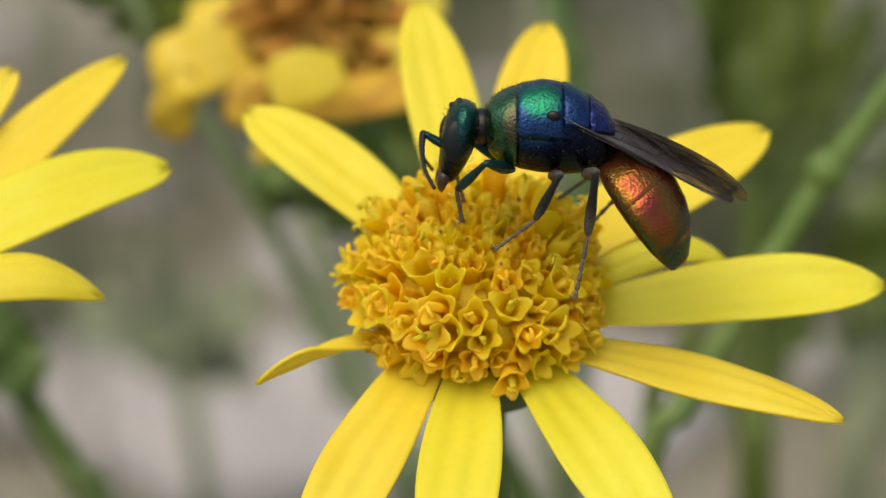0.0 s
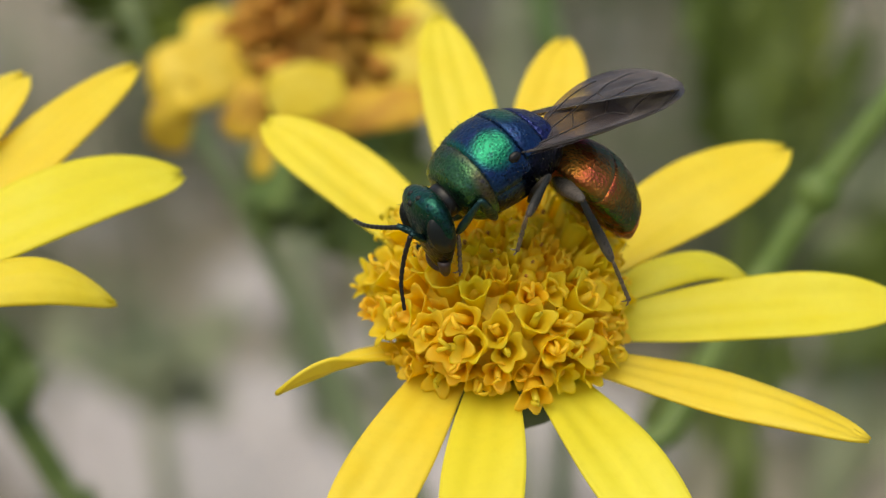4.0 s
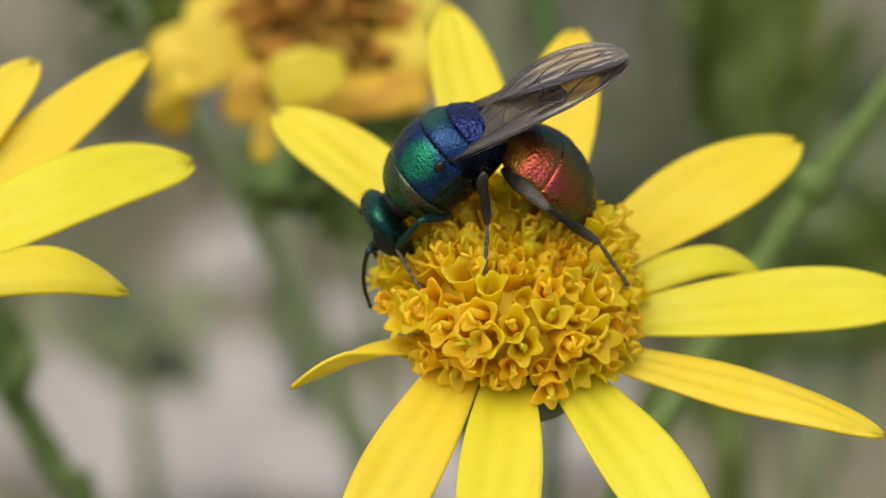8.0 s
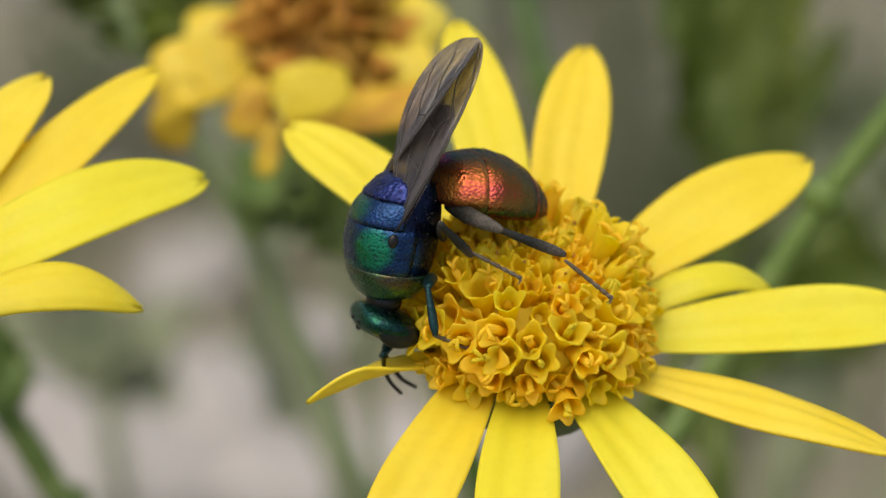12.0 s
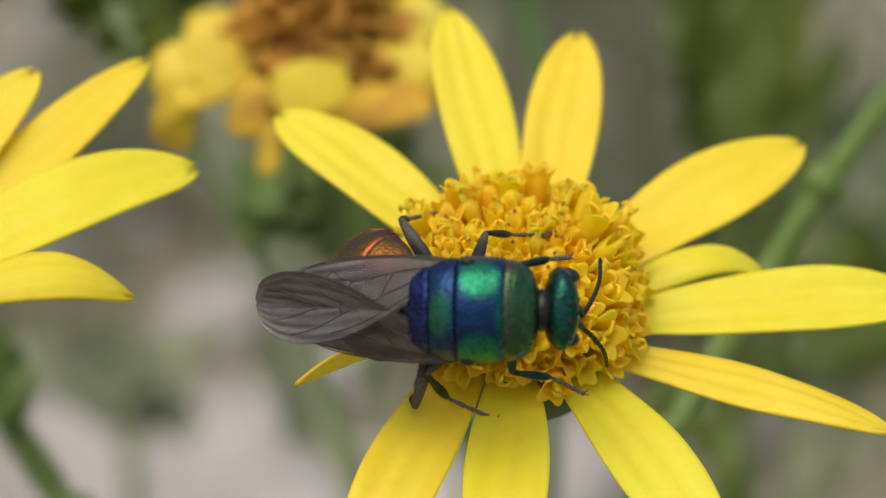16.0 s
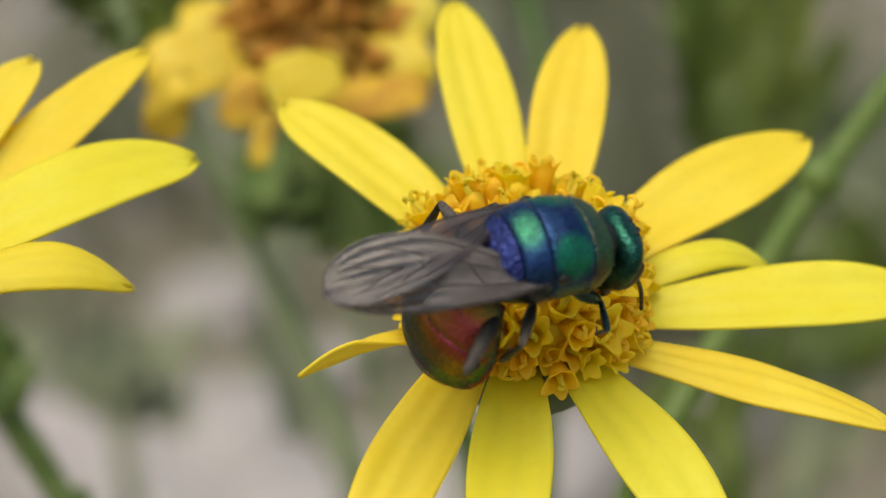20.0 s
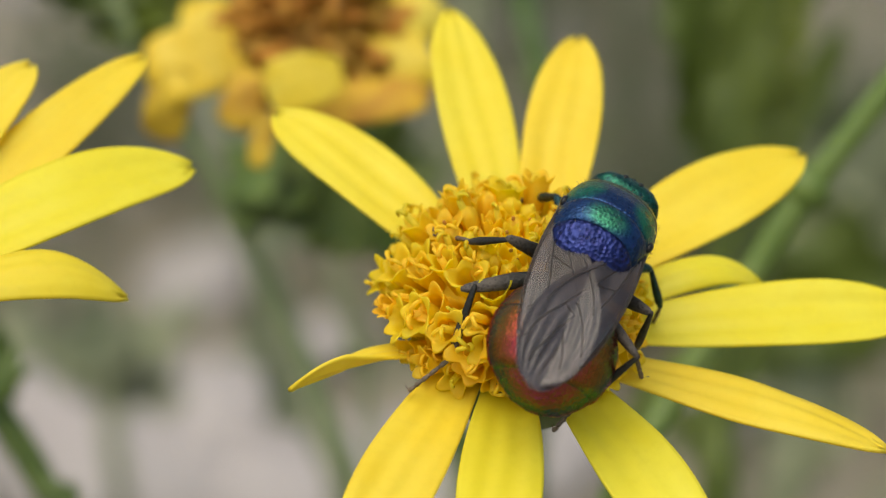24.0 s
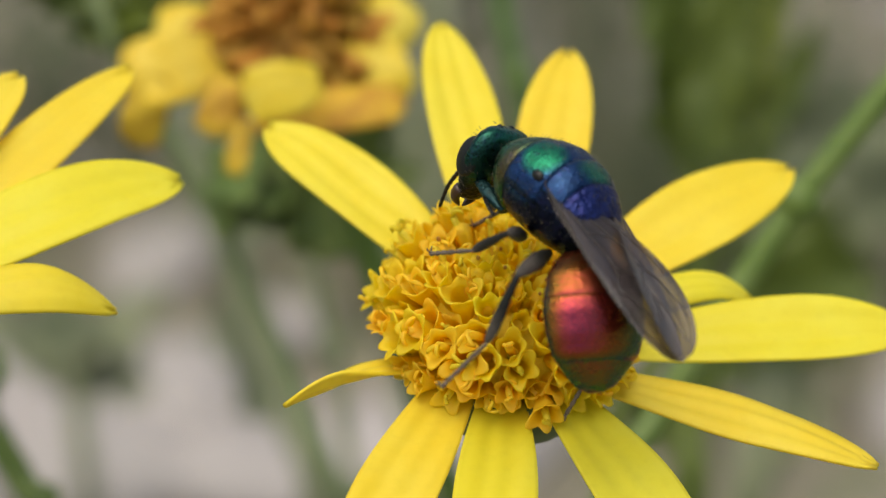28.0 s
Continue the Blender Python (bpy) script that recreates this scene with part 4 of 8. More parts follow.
VEINS = [[(0, 0.1), (0.3, 0.03), (0.6, 0.02), (0.8, 0.05)], [(0.0, 0.4), (0.25, 0.3), (0.5, 0.3), (0.6, 0.12)], [(0, 0.6), (0.3, 0.62), (0.55, 0.7)], [(0.3, 0.3), (0.36, 0.62)],
         [(0.5, 0.3), (0.56, 0.5), (0.55, 0.7)], [(0.6, 0.12), (0.72, 0.3), (0.85, 0.35)], [(0.56, 0.5), (0.75, 0.6), (0.9, 0.7)], [(0.05, 0.85), (0.4, 0.9), (0.6, 0.9)],
         [(0.55, 0.7), (0.7, 0.82), (0.82, 0.9)], [(0.02, 0.0), (0.4, -0.01), (0.7, 0.0), (0.95, 0.2)]]


def vein_mesh(line, length, width, side):
    bm = bmesh.new()
    pts = [wing_point(p.x, p.y, length, width, side) for p in smooth_path([(s, u, 0) for s, u in line], 10)]
    tube(bm, pts, [0.026 - 0.0008 * i for i in range(11)], 5)
    return mesh_of(bm, VEIN)


for side, sg in (("left", 1), ("right", -1)):
    w = part("forewing", wing_mesh(6.4, 1.85, sg), WING, wasp, "smoky brown veined wing folded along the back")
    for line in VEINS:
        part("vein", vein_mesh(line, 6.4, 1.85, sg), VEIN, w)
    part("hindwing", wing_mesh(4.2, 1.3, sg, -0.1), WING, w)
    PARTS["wing_" + side] = w


# legs: each piece runs along its own +z from its joint
def limb(length, profile, flat=1.0):
    bm = bmesh.new()
    rings(bm, [[(r * math.cos(t), flat * r * math.sin(t), f * length) for t in (2 * math.pi * k / 12 for k in range(12))] for f, r in profile])
    return bm


def tarsus_mesh(length):
    bm = bmesh.new()
    cuts = [0, 0.36, 0.56, 0.72, 0.86, 1.0]
    for a, b in zip(cuts, cuts[1:]):
        rings(bm, [[(r * math.cos(t), r * math.sin(t), f * length) for t in (2 * math.pi * k / 8 for k in range(8))]
                   for f, r in ((a, 0.045), (a + 0.3 * (b - a), 0.06), (b - 0.02, 0.078), (b, 0.05))])
    for s in (-1, 1):
        tube(bm, [(0, 0, length * 0.97), (0.12, 0.08 * s, length * 1.0), (0.2, 0.12 * s, length * 0.98)], [0.03, 0.025, 0.01], 5)
    return mesh_of(bm, TARSUS)


for pair, (fe, ti, ta), thick in (("front", (1.65, 1.45, 1.5), 0.78), ("middle", (1.9, 1.65, 1.7), 0.76), ("hind", (2.6, 2.2, 1.95), 0.84)):
    fm = LEG_TEAL if pair == "front" else LEG
    femur = mesh_of(limb(fe, [(0, 0.14 * thick), (0.12, 0.22 * thick), (0.4, 0.32 * thick), (0.75, 0.25 * thick), (0.95, 0.17 * thick), (1.02, 0.08 * thick)], 0.75), fm)
    tibia = mesh_of(limb(ti, [(-0.02, 0.08 * thick), (0.05, 0.12 * thick), (0.3, 0.15 * thick), (0.6, 0.2 * thick), (0.82, 0.19 * thick), (0.96, 0.13 * thick), (1.0, 0.07 * thick)], 0.8), fm)
    tarsus = tarsus_mesh(ta)
    for side in ("left", "right"):
        PARTS[f"{pair}_{side}_femur"] = part("femur", femur, fm, wasp)
        PARTS[f"{pair}_{side}_tibia"] = part("tibia", tibia, fm, wasp)
        PARTS[f"{pair}_{side}_tarsus"] = part("tarsus", tarsus, TARSUS, wasp)

# ---- movement ----
def tipped(turn):
    """The flower head's place when the weight on it has tipped it by so many degrees."""
    c = Vector((2.257, -1.996, 400.0)) * MM
    axis, low = Vector((0.0, 0.869, -0.495)), Vector((0.0, -0.495, -0.869))
    return Matrix.Translation(c + low * (0.05 * turn * MM) - Vector((0.05 * turn * MM, 0, 0))) @ Matrix.Rotation(radians(turn), 4, axis) @ Matrix.Translation(-c) @ FLOWER


def motions():
    """The wasp walks over the flower head, its parts move in its own space; the head tips a little under its weight."""
    walk(main, [(t, tipped(turn)) for t, turn in [(0, 0.3), (2.5, 0.3), (4.5, 0.2), (6, 0.0), (11, 0.0), (11.5, 0.2), (13.5, 1.0), (14, 1.1), (15.5, 1.2),
                                                  (22.5, 1.25), (24.5, 1.0), (26, 0.9), (28, 0.9)]])
    walk(wasp, [
        (0, mm_at(4.273, -2.895, 405.609, 19.51, -3.26, -178.91)),
        (1, mm_at(2.028, -1.706, 405.039, 5.17, 18.63, -173.87)),
        (2, mm_at(2.34, -0.23, 404.684, 19.93, 19.97, -169.74)),
        (2.5, mm_at(2.421, -0.353, 404.432, 11.15, 22.37, -173.78)),
        (4.5, mm_at(1.77, -3.956, 405.299, 8.08, 22.34, -140.1)),
        (5, mm_at(1.829, -4.064, 405.425, 0.67, 28.02, -153.65)),
        (6, mm_at(2.027, -2.755, 404.628, -2.56, 29.91, -157.24)),
        (7, mm_at(1.913, -3.246, 405.098, -2.37, 9.99, -162.74)),
        (7.5, mm_at(-0.431, -2.477, 404.196, -7.1, 39.41, -173.73)),
        (8, mm_at(-0.186, -1.653, 404.074, 3.82, 44.19, -167.93)),
        (9, mm_at(-0.717, -2.24, 403.35, 0.73, 46.79, -162.35)),
        (10, mm_at(-0.988, -3.372, 404.187, 10.52, 39.14, -157.44)),
        (10.5, mm_at(-1.505, -3.509, 404.029, 29.31, 35.61, -139.19)),
        (11, mm_at(-2.057, -4.473, 403.985, 46.51, 54.42, -105.29)),
        (11.5, mm_at(-2.09, -3.002, 403.027, 54.55, 63.39, -100.67)),
        (13.5, mm_at(-2.579, -3.392, 402.501, 7.11, 57.15, -155.6)),
        (14, mm_at(-1.959, -5.965, 404.595, 11.33, 31.65, -147.77)),
        (14.5, mm_at(-3.194, -4.353, 403.059, 35.78, 54.1, -134.83)),
        (15, mm_at(-2.099, -8.354, 403.052, 49.55, 50.95, -72.53)),
        (15.2, mm_at(-2.328, -8.449, 403.005, 47.33, 33.16, -90.39)),
        (15.5, mm_at(-0.626, -7.848, 403.192, 60.43, 23.79, -37.37)),
        (16, mm_at(0.481, -8.081, 402.493, 68.43, -1.73, -6.32)),
        (17, mm_at(1.203, -7.41, 403.088, 42.65, 27.9, 1.95)),
        (18, mm_at(0.845, -7.943, 403.159, 49.24, 29.12, 9.48)),
        (18.5, mm_at(2.019, -6.181, 403.275, 35.49, -5.34, 13.63)),
        (19, mm_at(2.393, -7.801, 403.99, 24.43, 14.38, 24.87)),
        (20, mm_at(2.275, -7.57, 403.799, 25.42, 4.55, 25.16)),
        (21, mm_at(3.25, -7.909, 404.623, 23.65, 22.85, 44.9)),
        (22, mm_at(3.428, -5.602, 403.49, 18.75, 2.6, 52.16)),
        (22.5, mm_at(4.442, -3.754, 403.316, 25.43, 1.67, 63.51)),
        (24.5, mm_at(4.321, -3.833, 402.651, 20.96, 1.25, 71.79)),
        (25, mm_at(4.290, -3.468, 402.622, 21.17, -4.02, 73.12)),
        (26, mm_at(4.052, -3.841, 404.318, 20.05, -9.56, 81.9)),
        (26.5, mm_at(4.13, -4.616, 405.098, 16.93, 3.34, 96.02)),
        (27, mm_at(4.11, -4.173, 404.6, 35.89, -9.21, 115.49)),
        (28, mm_at(3.026, -5.233, 405.627, 24.53, -8.61, 130.09)),
    ])
    walk(side_flower, [
        (0, mm_at(-19.348, -4.185, 400.79, 11, 2.28, 0.44)),
        (0.5, mm_at(-19.334, -4.208, 400.786, 11, 2.28, 0.44)),
        (1, mm_at(-19.392, -4.232, 400.782, 11, 2.27, 0.44)),
        (1.5, mm_at(-19.334, -4.166, 400.792, 10.99, 2.28, 0.44)),
        (2, mm_at(-19.634, -4.255, 400.779, 11.01, 2.24, 0.44)),
        (2.5, mm_at(-19.25, -4.302, 400.77, 11.01, 2.29, 0.44)),
        (4.5, mm_at(-19.522, -4.127, 400.799, 10.99, 2.25, 0.44)),
        (5, mm_at(-19.434, -4.126, 400.799, 10.99, 2.26, 0.44)),
        (5.5, mm_at(-19.496, -4.119, 400.801, 10.99, 2.26, 0.44)),
        (6, mm_at(-19.689, -4.159, 400.795, 10.99, 2.23, 0.43)),
        (6.5, mm_at(-19.666, -4.152, 400.796, 10.99, 2.23, 0.43)),
        (7, mm_at(-19.503, -4.075, 400.808, 10.98, 2.25, 0.44)),
        (7.5, mm_at(-19.402, -3.992, 400.821, 10.97, 2.27, 0.44)),
        (8, mm_at(-19.542, -4.061, 400.81, 10.98, 2.25, 0.44)),
        (8.5, mm_at(-19.573, -4.053, 400.812, 10.98, 2.25, 0.44)),
        (9, mm_at(-19.676, -4.026, 400.816, 10.97, 2.23, 0.43)),
        (9.5, mm_at(-19.606, -4.052, 400.812, 10.98, 2.24, 0.43)),
        (10, mm_at(-19.603, -4.058, 400.811, 10.98, 2.24, 0.44)),
        (10.5, mm_at(-19.655, -4.055, 400.812, 10.98, 2.23, 0.43)),
        (11, mm_at(-19.666, -4.102, 400.804, 10.98, 2.23, 0.43)),
        (11.5, mm_at(-19.627, -4.054, 400.812, 10.98, 2.24, 0.43)),
        (13.5, mm_at(-19.374, -4.094, 400.804, 10.98, 2.27, 0.44)),
        (14, mm_at(-19.559, -4.036, 400.814, 10.97, 2.25, 0.44)),
        (14.5, mm_at(-19.407, -4.029, 400.815, 10.97, 2.27, 0.44)),
        (15, mm_at(-19.717, -3.941, 400.83, 10.96, 2.23, 0.43)),
        (15.5, mm_at(-19.46, -4.061, 400.81, 10.98, 2.26, 0.44)),
        (16, mm_at(-19.519, -4.066, 400.809, 10.98, 2.25, 0.44)),
        (16.5, mm_at(-19.316, -4.082, 400.806, 10.98, 2.28, 0.44)),
        (17, mm_at(-19.486, -4.075, 400.808, 10.98, 2.26, 0.44)),
        (17.5, mm_at(-19.395, -4.053, 400.811, 10.98, 2.27, 0.44)),
        (18, mm_at(-19.449, -4.023, 400.816, 10.97, 2.26, 0.44)),
        (18.5, mm_at(-19.542, -4.012, 400.818, 10.97, 2.25, 0.44)),
        (19, mm_at(-19.496, -3.984, 400.822, 10.97, 2.26, 0.44)),
        (19.5, mm_at(-19.466, -4.061, 400.81, 10.98, 2.26, 0.44)),
        (20, mm_at(-19.576, -4.083, 400.807, 10.98, 2.24, 0.44)),
        (20.5, mm_at(-19.485, -4.088, 400.806, 10.98, 2.26, 0.44)),
        (21, mm_at(-19.517, -4.08, 400.807, 10.98, 2.25, 0.44)),
        (21.5, mm_at(-19.561, -4.049, 400.812, 10.98, 2.25, 0.44)),
        (22, mm_at(-19.581, -4.095, 400.805, 10.98, 2.24, 0.44)),
        (22.5, mm_at(-19.598, -4.16, 400.794, 10.99, 2.24, 0.44)),
        (24.5, mm_at(-19.476, -4.053, 400.811, 10.98, 2.26, 0.44)),
        (25, mm_at(-19.584, -4.026, 400.816, 10.97, 2.24, 0.44)),
        (25.5, mm_at(-19.674, -4.015, 400.818, 10.97, 2.23, 0.43)),
        (26, mm_at(-19.538, -4.039, 400.814, 10.97, 2.25, 0.44)),
        (26.5, mm_at(-19.508, -4.052, 400.811, 10.98, 2.25, 0.44)),
        (27, mm_at(-19.496, -4.139, 400.798, 10.99, 2.26, 0.44)),
        (27.5, mm_at(-19.627, -4.015, 400.818, 10.97, 2.24, 0.43)),
        (28, mm_at(-19.646, -4.087, 400.806, 10.98, 2.24, 0.43)),
    ])
    walk(old, [
        (0, mm_at(-5.14, 28.534, 394.136, 51.56, 0.05, 0)),
        (0.5, mm_at(-5.184, 28.547, 394.137, 51.56, 0.04, 0)),
        (1, mm_at(-5.066, 28.615, 394.142, 51.55, 0.06, 0)),
        (1.5, mm_at(-5.399, 28.415, 394.125, 51.58, 0.01, 0)),
        (2, mm_at(-5.9, 28.015, 394.091, 51.64, -0.06, -0)),
        (2.5, mm_at(-5.218, 28.454, 394.129, 51.58, 0.04, 0)),
        (4.5, mm_at(-5.501, 28.736, 394.151, 51.54, -0.01, -0)),
        (5, mm_at(-5.246, 28.601, 394.141, 51.56, 0.03, 0)),
        (5.5, mm_at(-5.538, 28.713, 394.149, 51.54, -0.01, -0)),
        (6, mm_at(-5.917, 28.703, 394.146, 51.54, -0.07, -0.01)),
        (6.5, mm_at(-5.748, 28.873, 394.16, 51.52, -0.04, -0)),
        (7, mm_at(-5.32, 28.797, 394.156, 51.53, 0.02, 0)),
        (7.5, mm_at(-5.152, 28.775, 394.155, 51.53, 0.04, 0)),
        (8, mm_at(-5.547, 28.802, 394.156, 51.53, -0.01, -0)),
        (8.5, mm_at(-5.56, 28.782, 394.154, 51.53, -0.01, -0)),
        (9, mm_at(-5.626, 28.733, 394.15, 51.54, -0.02, -0)),
        (9.5, mm_at(-5.662, 28.804, 394.155, 51.53, -0.03, -0)),
        (10, mm_at(-5.707, 28.833, 394.157, 51.52, -0.04, -0)),
        (10.5, mm_at(-5.653, 28.862, 394.16, 51.52, -0.03, -0)),
        (11, mm_at(-5.788, 28.785, 394.153, 51.53, -0.05, -0)),
        (11.5, mm_at(-5.615, 28.794, 394.155, 51.53, -0.02, -0)),
        (13.5, mm_at(-5.254, 29.158, 394.185, 51.47, 0.03, 0)),
        (14, mm_at(-5.582, 29.056, 394.176, 51.49, -0.02, -0)),
        (14.5, mm_at(-5.443, 28.997, 394.171, 51.5, 0, 0)),
        (15, mm_at(-5.805, 28.948, 394.166, 51.5, -0.05, -0)),
        (15.5, mm_at(-5.17, 28.911, 394.166, 51.51, 0.04, 0)),
        (16, mm_at(-5.234, 28.964, 394.17, 51.5, 0.03, 0)),
        (16.5, mm_at(-5.486, 29.038, 394.175, 51.49, -0, -0)),
        (17, mm_at(-5.289, 28.883, 394.163, 51.51, 0.02, 0)),
        (17.5, mm_at(-5.007, 28.826, 394.159, 51.52, 0.07, 0.01)),
        (18, mm_at(-5.255, 28.929, 394.167, 51.51, 0.03, 0)),
        (18.5, mm_at(-5.416, 28.875, 394.162, 51.52, 0.01, 0)),
        (19, mm_at(-5.184, 28.835, 394.16, 51.52, 0.04, 0)),
        (19.5, mm_at(-5.498, 29.025, 394.173, 51.49, -0.01, -0)),
        (20, mm_at(-5.616, 28.955, 394.168, 51.5, -0.02, -0)),
        (20.5, mm_at(-5.388, 28.906, 394.164, 51.51, 0.01, 0)),
        (21, mm_at(-5.41, 28.88, 394.162, 51.51, 0.01, 0)),
        (21.5, mm_at(-5.416, 28.942, 394.167, 51.51, 0.01, 0)),
        (22, mm_at(-5.659, 29.049, 394.175, 51.49, -0.03, -0)),
        (22.5, mm_at(-5.448, 29.007, 394.172, 51.5, 0, 0)),
        (24.5, mm_at(-5.361, 28.96, 394.169, 51.5, 0.01, 0)),
        (25, mm_at(-5.61, 28.876, 394.161, 51.52, -0.02, -0)),
        (25.5, mm_at(-5.593, 28.849, 394.159, 51.52, -0.02, -0)),
        (26, mm_at(-5.354, 28.884, 394.163, 51.51, 0.02, 0)),
        (26.5, mm_at(-5.361, 28.938, 394.167, 51.51, 0.01, 0)),
        (27, mm_at(-5.421, 28.889, 394.163, 51.51, 0.01, 0)),
        (27.5, mm_at(-5.39, 28.849, 394.16, 51.52, 0.01, 0)),
        (28, mm_at(-5.698, 28.873, 394.161, 51.52, -0.03, -0)),
    ])
    walk(right_stem, [
        (0, mm_at(-20, 80, 0, 0.04, 0.11, 0)),
        (0.5, mm_at(-20, 80, 0, 0.04, 0.06, 0)),
        (1, mm_at(-20, 80, 0, 0.03, 0.08, 0)),
        (1.5, mm_at(-20, 80, 0, 0.02, 0.06, 0)),
        (2, mm_at(-20, 80, 0, 0.02, -0.02, -0)),
        (2.5, mm_at(-20, 80, 0, 0.06, 0.06, 0)),
        (4.5, mm_at(-20, 80, 0, 0.01, -0.01, -0)),
        (5, mm_at(-20, 80, 0, 0.04, 0.05, 0)),
        (5.5, mm_at(-20, 80, 0, 0.02, 0.04, 0)),
        (6, mm_at(-20, 80, 0, 0.01, -0.03, -0)),
        (6.5, mm_at(-20, 80, 0, 0, -0.04, -0)),
        (7, mm_at(-20, 80, 0, 0, -0, -0)),
        (7.5, mm_at(-20, 80, 0, 0.02, 0, 0)),
        (8, mm_at(-20, 80, 0, 0.02, -0.04, -0)),
        (8.5, mm_at(-20, 80, 0, 0.01, -0.01, -0)),
        (9, mm_at(-20, 80, 0, 0.01, 0.01, 0)),
        (9.5, mm_at(-20, 80, 0, 0.01, -0.02, -0)),
        (10, mm_at(-20, 80, 0, 0.02, -0.03, -0)),
        (10.5, mm_at(-20, 80, 0, 0.01, -0.02, -0)),
        (11, mm_at(-20, 80, 0, 0.01, -0.02, -0)),
        (11.5, mm_at(-20, 80, 0, 0.02, 0.02, 0)),
        (13.5, mm_at(-20, 80, 0, -0.04, -0.01, 0)),
        (14, mm_at(-20, 80, 0, -0.01, -0.02, 0)),
        (14.5, mm_at(-20, 80, 0, -0.02, -0.02, 0)),
        (15, mm_at(-20, 80, 0, -0.01, -0.01, 0)),
        (15.5, mm_at(-20, 80, 0, -0.02, 0.05, -0)),
        (16, mm_at(-20, 80, 0, -0.03, 0.03, -0)),
        (16.5, mm_at(-20, 80, 0, -0.04, -0.03, 0)),
        (17, mm_at(-20, 80, 0, -0.01, 0.07, -0)),
        (17.5, mm_at(-20, 80, 0, 0.01, 0.08, 0)),
        (18, mm_at(-20, 80, 0, 0, 0.04, 0)),
        (18.5, mm_at(-20, 80, 0, -0.01, 0.01, -0)),
        (19, mm_at(-20, 80, 0, -0, 0.03, -0)),
        (19.5, mm_at(-20, 80, 0, -0.02, -0.02, 0)),
        (20, mm_at(-20, 80, 0, -0.03, -0.01, 0)),
        (20.5, mm_at(-20, 80, 0, -0.02, 0.04, -0)),
        (21, mm_at(-20, 80, 0, -0.03, 0.04, -0)),
        (21.5, mm_at(-20, 80, 0, -0.02, -0, 0)),
        (22, mm_at(-20, 80, 0, -0.03, -0.05, 0)),
        (22.5, mm_at(-20, 80, 0, -0.01, -0.07, 0)),
        (24.5, mm_at(-20, 80, 0, -0.02, -0.05, 0)),
        (25, mm_at(-20, 80, 0, -0, -0.06, 0)),
        (25.5, mm_at(-20, 80, 0, -0.01, -0.04, 0)),
        (26, mm_at(-20, 80, 0, -0.01, -0.06, 0)),
        (26.5, mm_at(-20, 80, 0, -0.01, -0.08, 0)),
        (27, mm_at(-20, 80, 0, -0.01, -0.08, 0)),
        (27.5, mm_at(-20, 80, 0, 0.01, -0, -0)),
        (28, mm_at(-20, 80, 0, -0.01, -0.01, 0)),
    ])
    walk(PARTS["head"], [
        (0, mm_at(1.9, 0, 0.237, 0, -2.94, 2.89)),
        (1, mm_at(1.9, 0, 0.237, 0, 14.05, 8.21)),
        (2, mm_at(1.9, 0, 0.237, 0, -3.27, 2.87)),
        (2.5, mm_at(1.9, 0, 0.237, 0, 0.68, -3.56)),
        (4.5, mm_at(1.9, 0, 0.237, 0, 0.51, -1.5)),
        (5, mm_at(1.9, 0, 0.237, 0, -2.44, 16.97)),
        (6, mm_at(1.9, 0, 0.237, 0, -3.41, 1.54)),
        (7, mm_at(1.9, 0, 0.237, 0, -2.58, -3.15)),
        (7.5, mm_at(1.9, 0, 0.237, 0, 2.65, -1.15)),
        (8, mm_at(1.9, 0, 0.237, 0, -3.8, 0.64)),
        (9, mm_at(1.9, 0, 0.237, 0, 7.87, 14.98)),
        (10, mm_at(1.9, 0, 0.237, 0, -1.42, 6.64)),
        (10.5, mm_at(1.9, 0, 0.237, 0, 7.79, 1.32)),
        (11, mm_at(1.9, 0, 0.237, 0, -1.44, -3.55)),
        (11.5, mm_at(1.9, 0, 0.237, 0, -5.52, -3)),
        (13.5, mm_at(1.9, 0, 0.237, 0, -9.27, -7.13)),
        (14, mm_at(1.9, 0, 0.237, 0, -11.72, -16.51)),
        (14.5, mm_at(1.9, 0, 0.237, 0, -19.15, -7.42)),
        (15, mm_at(1.9, 0, 0.237, 0, -19.28, -14.41)),
        (15.2, mm_at(1.9, 0, 0.237, 0, -14.75, -6.13)),
        (15.5, mm_at(1.9, 0, 0.237, 0, 16, 0)),
        (16, mm_at(1.9, 0, 0.237, 0, 16, 0)),
        (17, mm_at(1.9, 0, 0.237, 0, 16, 0)),
        (18, mm_at(1.9, 0, 0.237, 0, 16, 0)),
        (18.5, mm_at(1.9, 0, 0.237, 0, 16, 0)),
        (19, mm_at(1.9, 0, 0.237, 0, 16, 0)),
        (20, mm_at(1.9, 0, 0.237, 0, 16, 0)),
        (21, mm_at(1.9, 0, 0.237, 0, 0.54, 0)),
        (22, mm_at(1.9, 0, 0.237, 0, 8.36, 6.76)),
        (22.5, mm_at(1.9, 0, 0.237, 0, 0.9, 0)),
        (24.5, mm_at(1.9, 0, 0.237, 0, 0.9, 0)),
        (25, mm_at(1.9, 0, 0.237, 0, 0.9, 0)),
        (26, mm_at(1.9, 0, 0.237, 0, 0.9, 0)),
        (26.5, mm_at(1.9, 0, 0.237, 0, 0.21, 0)),
        (27, mm_at(1.9, 0, 0.237, 0, 8.96, 2.25)),
        (28, mm_at(1.9, 0, 0.237, 0, 2.64, -0.79)),
    ])
